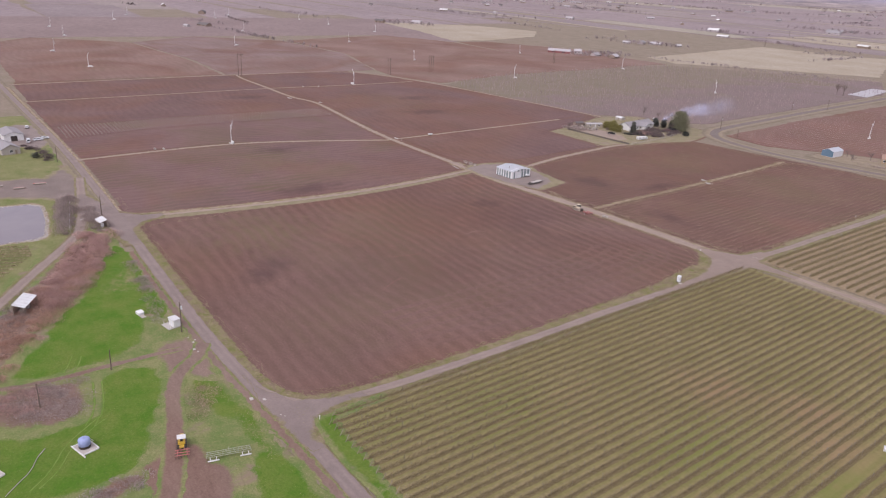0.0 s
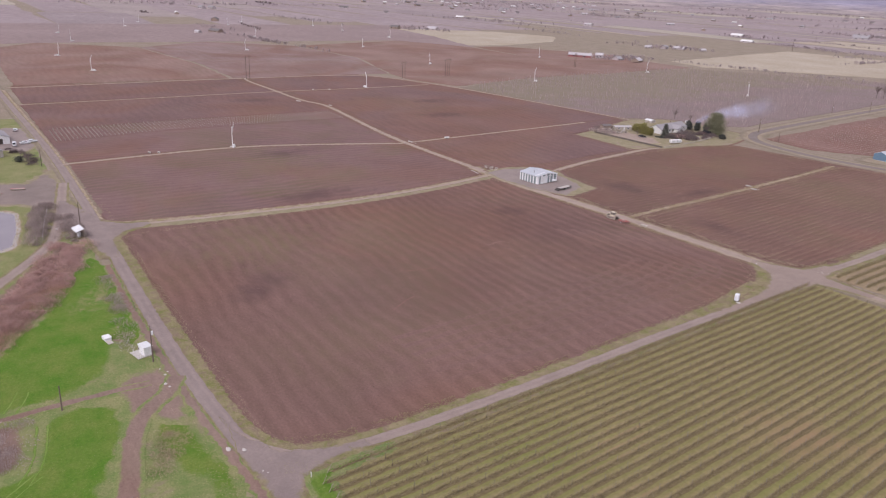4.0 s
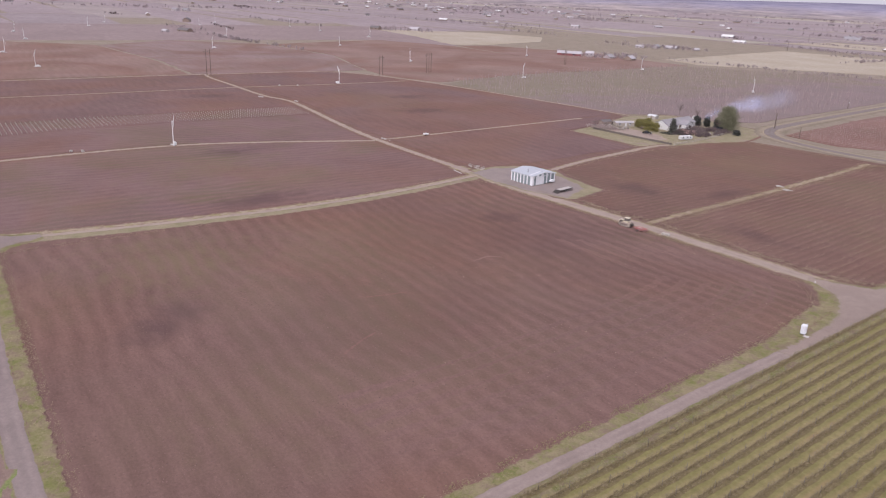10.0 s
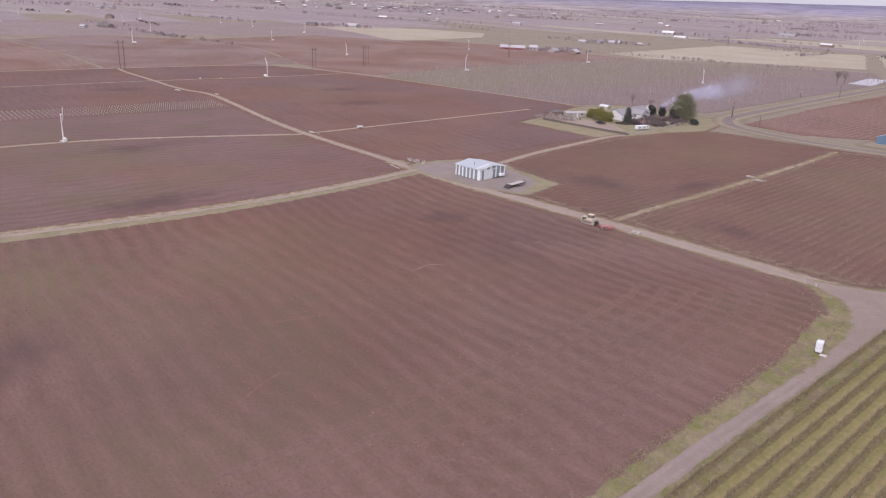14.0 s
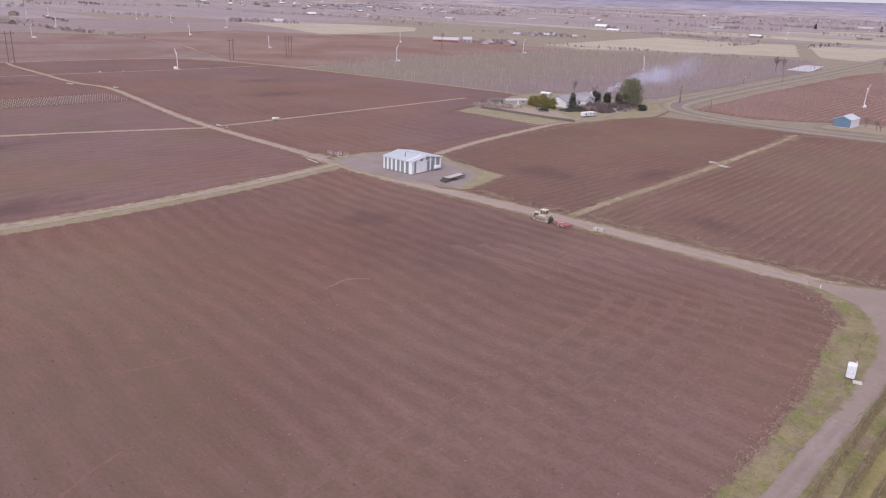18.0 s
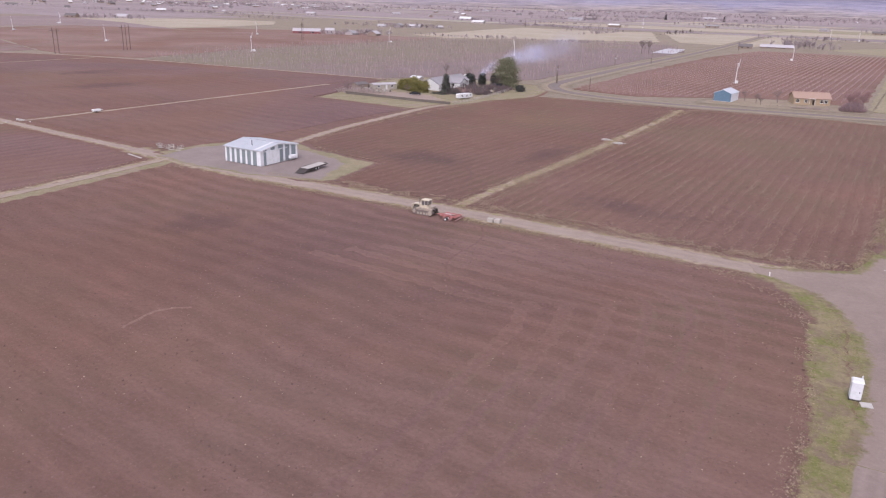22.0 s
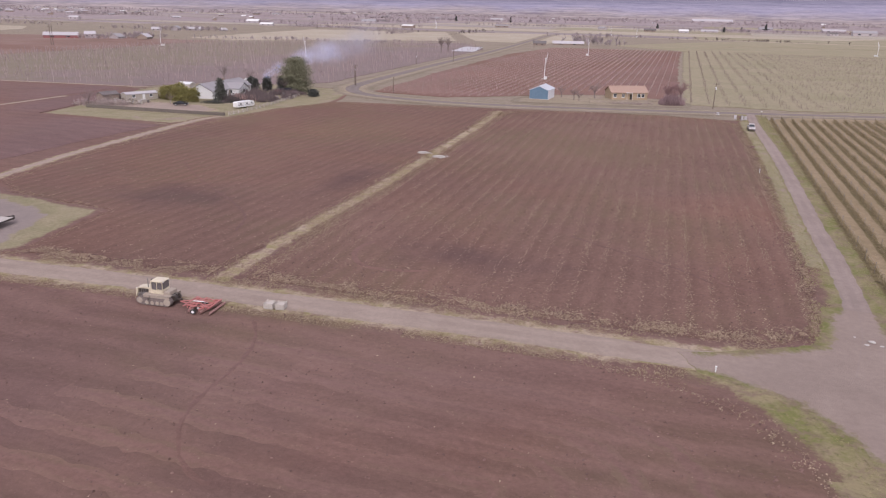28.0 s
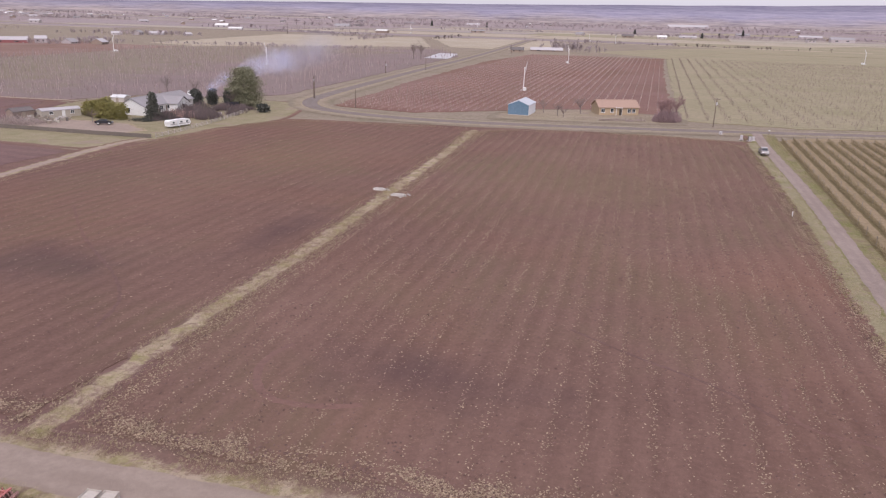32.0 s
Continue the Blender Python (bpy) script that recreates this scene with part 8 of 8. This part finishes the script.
def far_house(x, y, turn, l, w, h, wall, roof, label):
    ob = thing("house", x, y, 0, turn, label, "house", "far farmsteads")
    part("wall", Shape().side([(-w / 2, 0), (w / 2, 0), (w / 2, h), (0, h + w * 0.28), (-w / 2, h)], -l / 2, l / 2), wall, ob)
    for s in (-1, 1):
        part("roof", Shape().put([(-l / 2 - 0.4, s * (w / 2 + 0.4), h - 0.2), (l / 2 + 0.4, s * (w / 2 + 0.4), h - 0.2), (l / 2 + 0.4, 0, h + w * 0.28 + 0.05), (-l / 2 - 0.4, 0, h + w * 0.28 + 0.05),
                                  (-l / 2 - 0.4, s * (w / 2 + 0.4), h + 0.05), (l / 2 + 0.4, s * (w / 2 + 0.4), h + 0.05), (l / 2 + 0.4, 0, h + w * 0.28 + 0.3), (-l / 2 - 0.4, 0, h + w * 0.28 + 0.3)],
                                 [(4, 5, 6, 7), (0, 3, 2, 1), (0, 1, 5, 4), (1, 2, 6, 5), (3, 0, 4, 7)]), roof, ob)
    for o in (-0.25, 0.2):
        part("window", Shape().box((o * l, -w / 2 - 0.02, h * 0.55), (l * 0.12, 0.1, h * 0.35)), GLASS_DARK, ob, "dark window")
    return ob


FARMS = [(-463, 452, 40, 28, 9, 5, REDBARN, PALE_METAL), (-450, 472, 40, 9, 8, 7, WHITEPAINT, PALE_METAL), (-425, 478, 95, 9, 10, 3, PALEWOOD, GREYROOF), (-402, 487, 110, 12, 10, 4, BROWNWALL, FARROOF),
         (-551, 671, 30, 11, 7, 4, WHITEPAINT, PALE_METAL), (-538, 690, 110, 12, 9, 6, WHITEPAINT, GREYROOF), (-526, 708, 20, 17, 8, 4, PALEWOOD, PALE_METAL), (-499, 728, 75, 9, 7, 3, WHITEPAINT, PALE_METAL),
         (-728, 1118, 20, 22, 12, 7, WHITEPAINT, WHITEPAINT), (-695, 1513, 20, 34, 14, 5, PALEWOOD, GREYROOF), (-671, 1545, 20, 18, 10, 5, PALEWOOD, DARKROOF), (-924, 451, 30, 16, 10, 6, BROWNWALL, DARKROOF),
         (-898, 511, 30, 18, 12, 5, PALEWOOD, PALE_METAL), (-850, 120, 20, 22, 10, 4, BROWNWALL, DARKROOF), (-836, 91, 20, 9, 6, 4, WHITEPAINT, PALE_METAL), (-60, 690, 15, 30, 8, 2.6, BROWNWALL, FARROOF),
         (-80, 655, 15, 12, 8, 4, BROWNWALL, DARKROOF), (2, 1338, 10, 16, 10, 6, PALEWOOD, WHITEPAINT), (40, 1444, 10, 30, 9, 4, WHITEPAINT, PALE_METAL), (277, 1776, 10, 46, 12, 6, WHITEPAINT, PALE_METAL),
         (299, 1489, 10, 40, 14, 10, PALEWOOD, GREYROOF), (-658, 1443, 10, 30, 14, 6, PALEWOOD, GREYROOF), (-760, 2079, 10, 30, 14, 6, WHITEPAINT, GREYROOF), (-604, 2194, 10, 40, 14, 7, WHITEPAINT, PALE_METAL),
         (144, 1837, 10, 30, 12, 5, WHITEPAINT, GREYROOF), (-57, 1352, 10, 20, 10, 5, BROWNWALL, DARKROOF), (-30, 3300, 10, 160, 30, 10, WHITEPAINT, PALE_METAL)]
for x, y, turn, l, w, h, wall, roof in FARMS:
    far_house(x, y, turn, l, w * 0.95, h * 0.5, FARWALL if wall in (WHITEPAINT, PALEWOOD) else wall, FARROOF if roof is PALE_METAL else roof, "distant farm building with a pale roof")
rng = random.Random(210)
for k in range(170):
    if k < 80:
        x, y = rng.gauss(-2100, 420), rng.gauss(1500, 330)
    else:
        a, d = rng.uniform(0.62, 1.02) * math.pi if k % 3 else rng.uniform(0.38, 0.7) * math.pi, rng.uniform(1100, 3900)
        x, y = math.cos(a) * d, math.sin(a) * d
    far_house(x, y, rng.uniform(0, 180), rng.uniform(9, 24), rng.uniform(6, 10), rng.uniform(2.5, 4.2), rng.choice((FARWALL, FARWALL, BROWNWALL)),
              rng.choice((FARROOF, WHITEPAINT, GREYROOF, DARKROOF)), "small distant valley house")


def woods(cx, cy, rx, ry, turn, count, h, seed, mat=None, label="distant band of bare trees"):
    """A far clump: many ragged crowns on thin trunks."""
    rng, s = random.Random(seed), Shape()
    c, d = math.cos(radians(turn)), math.sin(radians(turn))
    for _ in range(int(count * 1.7)):
        u, v = rx * max(-1, min(1, rng.gauss(0, 0.5))), rng.uniform(-ry, ry)
        v += 0.5 * ry * math.sin(u / max(rx, 1) * 5 + seed)
        x, y, hh = cx + c * u - d * v, cy + d * u + c * v, h * 0.72 * rng.uniform(0.35, 1.3) ** 1.3
        s.tube([(x, y, 0), (x, y, hh * 0.6)], [0.16, 0.08], 3, False)
        for _ in range(16):
            z0, a = hh * rng.uniform(0.08, 0.55), rng.uniform(0, 6.28)
            o = hh * rng.uniform(0.08, 0.34)
            tip = (x + math.cos(a) * o, y + math.sin(a) * o, min(hh, z0 + hh * rng.uniform(0.2, 0.5)))
            wide = 0.02 * hh + 0.1
            s.put([(x - math.sin(a) * wide, y + math.cos(a) * wide, z0), (x + math.sin(a) * wide, y - math.cos(a) * wide, z0 + 0.1), tip, (tip[0], tip[1], tip[2] - 0.12 * hh)], [(0, 1, 2), (0, 3, 2)])
    return single("far_woods", s, mat or FARWOOD, label, "trees", "stuff")


WOODS = [(-430, 470, 34, 7, 60, 26, 6), (-412, 494, 16, 6, 60, 16, 8), (-300, 560, 120, 5, 14, 60, 5), (-463, 985, 110, 16, -12, 120, 6), (-222, 592, 26, 6, 20, 30, 4), (-690, 140, 130, 4, 8, 70, 6), (-445, 500, 60, 14, 50, 40, 7), (-530, 700, 60, 20, 30, 50, 8), (-40, 704, 36, 8, 15, 22, 13),
         (-720, 1130, 60, 20, 10, 40, 9), (-690, 1530, 120, 24, 10, 80, 11), (-900, 480, 60, 20, 20, 40, 9), (-1430, 1480, 200, 30, 10, 110, 10), (60, 1480, 160, 20, 10, 70, 10), (300, 1600, 200, 20, 5, 60, 9),
         (-650, 2000, 400, 40, 10, 170, 12), (-2100, 1600, 500, 300, 10, 330, 12), (-1500, 2300, 500, 60, 20, 170, 12), (200, 2500, 700, 60, 5, 200, 13), (-700, 2900, 800, 60, 5, 240, 14),
         (-2600, 700, 60, 500, 5, 160, 12), (-1700, 400, 40, 300, 5, 110, 10), (-3200, 1500, 100, 900, 0, 200, 14), (500, 3500, 900, 60, 0, 200, 15), (-1500, 3400, 900, 60, 20, 240, 15), (-1200, 800, 200, 20, 30, 60, 8),
         (-560, 1160, 160, 12, -5, 70, 6), (-330, 1500, 120, 14, 5, 60, 8), (-2700, 2500, 700, 80, 30, 240, 14), (-3000, 200, 60, 500, 0, 160, 12)]
for k, row in enumerate(WOODS):
    woods(*row, 220 + k)
for k, (x, y, h) in enumerate(((-112, 480, 13), (-108, 484, 12))):
    bare_tree(x, y, h, 260 + k, TWIG, 0.3)
for k, (x, y, h) in enumerate(((64, 1483, 14), (94, 1606, 12), (144, 1820, 20), (-650, 1960, 22), (-505, 2000, 20), (-80, 1700, 15))):
    leafy_tree(x, y, h * 0.65, h * 0.4, 280 + k, DARK_LEAF, "conifer", "dark distant conifer beyond the fields", "cone", 500, 0.03, 1.1)

rng = random.Random(245)
for k in range(44):
    a, d = rng.uniform(0.4, 0.98) * math.pi, 900 + 2900 * rng.random() ** 1.3
    woods(math.cos(a) * d, math.sin(a) * d, rng.uniform(20, 160), rng.uniform(3, 14), rng.choice((0, 8, 95, -6)), rng.randint(10, 40), rng.uniform(4, 7.5), 400 + k,
          BUSH_DARK if k % 4 == 0 else FARWOOD, "distant hedgerow and trees")

# hills that close the valley; haze painted in, bluer with height
n = Nodes("hazed_hills", 1.0, spec=0.0)
sep = n.add("ShaderNodeSeparateXYZ")
n.link(n.place(), sep.inputs[0])
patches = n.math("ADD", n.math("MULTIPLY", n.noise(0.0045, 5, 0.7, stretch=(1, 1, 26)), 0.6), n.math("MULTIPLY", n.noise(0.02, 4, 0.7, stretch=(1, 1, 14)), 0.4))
# blue-lavender of the upper slopes is distance haze put into the colour
hazed_slope_woods = n.mix(n.ramp(patches, 0.36, 0.64), (0.2, 0.187, 0.25), (0.35, 0.318, 0.37))
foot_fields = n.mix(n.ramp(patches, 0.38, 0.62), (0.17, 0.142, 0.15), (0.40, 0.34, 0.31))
HILLS = n.done(n.mix(n.ramp(n.math("ADD", sep.outputs[2], n.ramp(n.noise(0.003, 3), 0.3, 0.7, -14, 14)), 12, 60), foot_fields, hazed_slope_woods))
hills, rng = Shape(), random.Random(230)
n_h = 260
v, f = [], []
for i in range(n_h + 1):
    a = radians(20 + 190 * i / n_h)
    r1, r2 = 4100, 4780
    swell = max(60, min(150, 88 + 1.2 * (115 - math.degrees(a)))) + 6 * noise.noise(Vector((math.cos(a) * 4, math.sin(a) * 4, 0.3))) + 3 * noise.noise(Vector((math.cos(a) * 16, math.sin(a) * 16, 5)))
    for r, h in ((r1, -1), (r1 + 250, 0.14 * swell), (r1 + 450, swell * 0.45), (r2, swell), (r2 + 40, -3)):
        v.append((math.cos(a) * r, math.sin(a) * r + 60, h))
for i in range(n_h):
    for j in range(4):
        f.append((5 * i + j, 5 * i + 5 + j, 5 * i + 6 + j, 5 * i + 1 + j))
single("backdrop_hills", hills.put(v, f), HILLS, "low hills on the horizon, blue-grey with painted haze", "hills", "structure", "", True)

# ---- litter, clods and weeds ----
rng = random.Random(300)


def near_edge(x, y, outline, reach):
    for (x0, y0), (x1, y1) in zip(outline, outline[1:] + outline[:1]):
        dx, dy = x1 - x0, y1 - y0
        t = max(0, min(1, ((x - x0) * dx + (y - y0) * dy) / (dx * dx + dy * dy + 1e-9)))
        if math.hypot(x - x0 - t * dx, y - y0 - t * dy) < reach:
            return True
    return False


def scatter(outline, count, z, make, seed, rows=None, edge=0.0):
    rng, done, s = random.Random(seed), 0, Shape()
    xs, ys = [p[0] for p in outline], [p[1] for p in outline]
    while done < count:
        x, y = rng.uniform(min(xs), max(xs)), rng.uniform(min(ys), max(ys))
        done += 1
        if not inside(x, y, outline):
            continue
        keep = 0.35 + 0.65 * (noise.noise(Vector((x * 0.08, y * 0.08, seed))) > 0.05)
        if rows:
            lean, start, period = rows
            u = x + lean * y - start
            heap = max(0.0, noise.noise(Vector((round(u / period) * 3.7, y * 0.07, seed))) + 0.35)
            keep = 0.03 + min(1.0, heap * 1.5) * (0.5 + 0.5 * math.cos(2 * math.pi * u / period)) ** 5 * (1.0 if x > 84 else 0.6)
        if edge and near_edge(x, y, outline, edge):
            keep = 1.0
        if rng.random() < keep:
            make(s, x, y, z, rng)
    return s


def bit(s, x, y, z, rng):
    a, l, w = rng.uniform(0, 6.28), rng.uniform(0.05, 0.15), rng.uniform(0.03, 0.075)
    dx, dy = math.cos(a), math.sin(a)
    s.put([(x - dx * l, y - dy * l, z + 0.02), (x + dy * w, y - dx * w, z + rng.uniform(0.03, 0.09)), (x + dx * l, y + dy * l, z + 0.03), (x - dy * w, y + dx * w, z + 0.02)], [(0, 1, 2), (0, 2, 3)])


def lump(s, x, y, z, rng):
    s.clod((x, y, z), 0.05 + 0.14 * rng.random() ** 2, rng)


single("leaf_litter", scatter(F2, 240000, 0.06, bit, 1, (0.088, 98.3, 2.62), 2.0), STRAWBIT, "pale dry leaves scattered over the tilled field", "leaves", "stuff")
single("leaf_litter", scatter(F3, 60000, 0.06, bit, 2, (0.03, 12, 2.62), 1.2), STRAWBIT, "pale dry leaves on the field by the barn", "leaves", "stuff")
single("leaf_litter", scatter([(20, -5), (60, -1), (94, 2), (107, -6), (113, -25), (118, -60), (122, -95), (90, -110), (40, -90)], 900, 0.06, bit, 3), STRAWBIT, "sparse pale leaves on the large field", "leaves", "stuff")
single("clods", scatter(F2, 42000, 0.05, lump, 4), CLOD, "loose brown clods on the tilled field", "soil", "stuff")
single("clods", scatter(F1, 52000, 0.05, lump, 5), CLOD, "loose brown clods on the large field", "soil", "stuff")
single("clods", scatter(F3, 14000, 0.05, lump, 6), CLOD, "loose brown clods on the field by the barn", "soil", "stuff")


def tufts(line, width, inner, count, mat, label, seed, hmax=0.2):
    rng, s = random.Random(seed), Shape()
    pts = ragged(rounded(line, 2), 1.0, 0, 0, False)
    for _ in range(count):
        i = rng.randrange(len(pts) - 1)
        (x0, y0), (x1, y1) = pts[i], pts[i + 1]
        far = math.hypot(x1 - x0, y1 - y0) + 1e-9
        o = rng.choice((-1, 1)) * rng.uniform(inner, width)
        t = rng.random()
        x, y = x0 + (x1 - x0) * t - (y1 - y0) / far * o, y0 + (y1 - y0) * t + (x1 - x0) / far * o
        if noise.noise(Vector((x * 0.15, y * 0.15, seed))) < -0.15 or inside(x, y, JUNCTION):
            continue
        h = rng.uniform(0.06, hmax * 0.75)
        for _ in range(5):
            a, o2 = rng.uniform(0, 6.28), rng.uniform(0, 0.12)
            bx, by = x + math.cos(a * 3) * o2, y + math.sin(a * 3) * o2
            s.put([(bx + math.cos(a) * 0.025, by + math.sin(a) * 0.025, 0.06), (bx - math.sin(a) * 0.03, by + math.cos(a) * 0.03, 0.06),
                   (bx + math.cos(a) * h * 1.3, by + math.sin(a) * h * 1.3, 0.08 + h)], [(0, 1, 2)])
    return single("weeds", s, mat, label, "weeds", "stuff")


tufts([(130, 13), (102, 6), (88, 5.4), (70, 3.8), (49, 2.0), (35, 0.6), (18, -1.5), (0, -3.6)], 4.6, 2.4, 13000, WEED, "dry weeds along the dirt farm road", 310)
tufts(NEAR[1:], 5.6, 1.7, 14000, GREENWEED, "green and straw tufts along the lane", 311)
tufts(DRIVE, 4.8, 1.9, 12000, GREENWEED, "green and straw tufts along the driveway", 312)
tufts(DITCH, 1.7, 0.0, 9000, WEED, "dry grass on the strip between two fields", 313, 0.3)
tufts(AB, 4.6, 1.8, 4000, WEED, "dry weeds along the dirt track", 314)
tufts([(-60, -172), (10, -172.5), (80, -173.5), (126, -171.5), (160, -169.5)], 7.2, 3.2, 6000, WEED, "dry weeds along the asphalt road", 315)


def debris(line, width, count, make, mat, label, category, seed):
    """Loose pieces heaped along a line, thickest in the middle."""
    rng, s = random.Random(seed), Shape()
    pts = ragged(rounded(line, 2), 1.0, 0, 0, False)
    for _ in range(count):
        i, t = rng.randrange(len(pts) - 1), rng.random()
        (x0, y0), (x1, y1) = pts[i], pts[i + 1]
        far = math.hypot(x1 - x0, y1 - y0) + 1e-9
        o = rng.gauss(0, width / 2)
        x, y = x0 + (x1 - x0) * t - (y1 - y0) / far * o, y0 + (y1 - y0) * t + (x1 - x0) / far * o
        if noise.noise(Vector((x * 0.35, y * 0.35, seed))) > -0.12 and not inside(x, y, JUNCTION):
            make(s, x, y, 0.075, rng)
    return single("debris", s, mat, label, category, "stuff")


for k, (line, width, count) in enumerate((([(48.8, 8.8), (70, 9.9), (90, 11.8), (106, 13.8), (111, 17)], 1.9, 10000), ([(112.2, 18), (111.9, 40), (111, 60), (109.9, 73), (108, 102), (106.1, 130), (104, 158)], 1.0, 7000),
                                          ([(22, -4.8), (51, -0.9), (77, 1.2), (94, 1.4), (102, -1.4), (107, -5), (110.4, -10.5), (113, -20), (116, -36), (118, -60)], 0.6, 2200), ([(15, 4.4), (30, 5.8), (44, 7.8)], 2.0, 6000))):
    debris(line, width, count, bit, STRAWBIT, "pale straw and leaves heaped along a field's edge", "straw", 370 + k)
    debris(line, width, count // 5, lump, CLOD, "brown clods heaped along a field's edge", "soil", 380 + k)

# field edges: straw and weeds that creep over the boundary
for k, outline in enumerate((F1, F2, F3)):
    tufts(outline + outline[:1], 1.3, 0.0, 9000 if k < 2 else 5000, WEED, "straw and weeds creeping over a field's edge", 320 + k, 0.2)

# turning marks pressed into the soil
M_RUT = soil("packed_wheel_mark", (0.135, 0.077, 0.064), (0.2, 0.12, 0.098), "x", 9, 0.0, moss=0.0, damp=False, fine=False)
M_RUTD = soil("dark_wheel_mark", (0.108, 0.063, 0.053), (0.165, 0.1, 0.084), "x", 9, 0.0, moss=0.0, damp=False, fine=False)
M_SCRAPE = soil("pale_scraped_soil", (0.19, 0.125, 0.105), (0.26, 0.18, 0.15), "x", 9, 0.0, moss=0.0, damp=False, fine=False)
RUTS = [([(56.4, 27.2), (55.3, 23.3), (57.7, 18.3), (61.1, 16.5), (65.8, 17.7), (67.8, 18.9)], 0.7, M_RUT), ([(81.2, 41.3), (85.1, 39.1), (88.6, 37.1), (96.3, 33.5), (101.1, 29.2)], 0.4, M_RUTD),
        ([(101.6, 35.7), (101.1, 29.2), (108.1, 27.8)], 0.5, M_RUT), ([(-3.8, 59.8), (10.6, 46.9), (24.9, 37.3), (32.9, 30.3), (35.9, 23.0)], 0.4, M_RUTD),
        ([(57.4, -3.2), (60.1, -6.5), (61.8, -11.2), (62.5, -19.8), (65.5, -24.7), (68.6, -27.2), (70.9, -27.7)], 0.4, M_RUTD), ([(-8.8, -18.4), (-12, -14.4), (-15.4, -9)], 0.35, M_RUT),
        ([(-7.4, -17), (-11, -12.8), (-14, -8)], 0.35, M_RUT), ([(55.8, -99.9), (57, -95), (57.6, -90.4)], 0.5, M_RUT), ([(78.4, -116.9), (74.6, -111.1), (73, -107)], 0.45, M_RUT), ([(48.4, -64), (47.6, -61.5), (47, -59.1), (47.6, -57.1), (49.4, -55.3)], 0.45, M_SCRAPE)]
for k, (line, width, mat) in enumerate(RUTS):
    strip("wheel_mark", line, width, 0.075, mat, "curving wheel mark pressed into tilled soil", "track", 0.12, 0.6, 340 + k)

M_PASS = fringe("fresh_pass", (soil_look, (0.119, 0.069, 0.057), (0.184, 0.112, 0.093), "x", 9, 0.0, 1.6, 0.0, 0.0, False), UNDER_SOIL, 1.6)
for k in range(6):
    o = 5 + 4.65 * k
    strip("soil_band", [(60 - 3 * k, -2.5 - o), (92 - o * 0.35, -1.5 - o), (103 - o * 0.75, -5 - o * 0.8), (108.5 - o, -13 - o * 0.5), (112 - o, -30 - o * 0.2), (115.5 - o, -62), (119.5 - o, -98), (121 - o, -125)], 1.9, 0.064 + 0.0006 * k, M_PASS,
          "darker cultivated band curving round the field's end", "soil", 0.35, 0.9, 360 + k, 3, (0, 0), 1.0)

# headland grass at the ends of the vine rows
ground_patch("headland", [(131.8, -164.6), (130.4, -157), (130, -146), (131.6, -146), (134.5, -160.5), (160, -161.4), (260, -157), (260, -161.6), (160, -165.4), (143, -165.8)], 0.14, M_LUSH, "green grass at the ends of the vine rows", "grass", 0.8, 0.6, 350)

# thin smoke drifting from a fire behind the farmhouse
smoke = Nodes("thin_smoke", 1.0, spec=0.0)
smoke.link(smoke.math("MULTIPLY", smoke.ramp(smoke.value("cover"), 0, 1, 0, 1), smoke.ramp(smoke.noise(0.25, 4, 0.6), 0.3, 0.62, 0.25, 1.0)), smoke.bsdf.inputs["Alpha"])
M_SMOKE = smoke.done(smoke.mix(smoke.ramp(smoke.noise(0.2, 3), 0.35, 0.65), (0.42, 0.44, 0.59), (0.55, 0.56, 0.7)))
puffs, cover, rng = Shape(), [], random.Random(390)
for k in range(20):
    u = k / 19
    r = 1.8 + 7.2 * u
    c = Vector((-69 + 36 * u + rng.gauss(0, 0.4 + 1.5 * u), 182 + 16 * u + rng.gauss(0, 0.5 + 2 * u), 3.5 + 16 * u ** 0.7 + rng.gauss(0, 0.4 + 1.2 * u)))
    a, tip = rng.uniform(-0.3, 1.0), rng.uniform(-0.4, 0.4)
    side, up = Vector((math.cos(a), math.sin(a), 0)), Vector((-math.sin(a) * math.sin(tip), math.cos(a) * math.sin(tip), math.cos(tip)))
    ring = [tuple(c + side * (r * q * math.cos(b)) + up * (r * q * 0.75 * math.sin(b))) for q in (0.5, 1.0) for b in (2 * math.pi * m / 16 for m in range(16))]
    puffs.put([tuple(c)] + ring, [(0, 1 + m, 1 + (m + 1) % 16) for m in range(16)] + [(1 + m, 17 + m, 17 + (m + 1) % 16, 1 + (m + 1) % 16) for m in range(16)])
    thick = 0.42 * (1 - u) ** 1.3 + 0.19
    cover += [thick] + [thick * 0.55] * 16 + [0.0] * 16
carry(single("smoke", puffs, M_SMOKE, "thin bluish smoke drifting from a fire behind the farmhouse", "smoke", "stuff", "", True), cover).visible_shadow = False
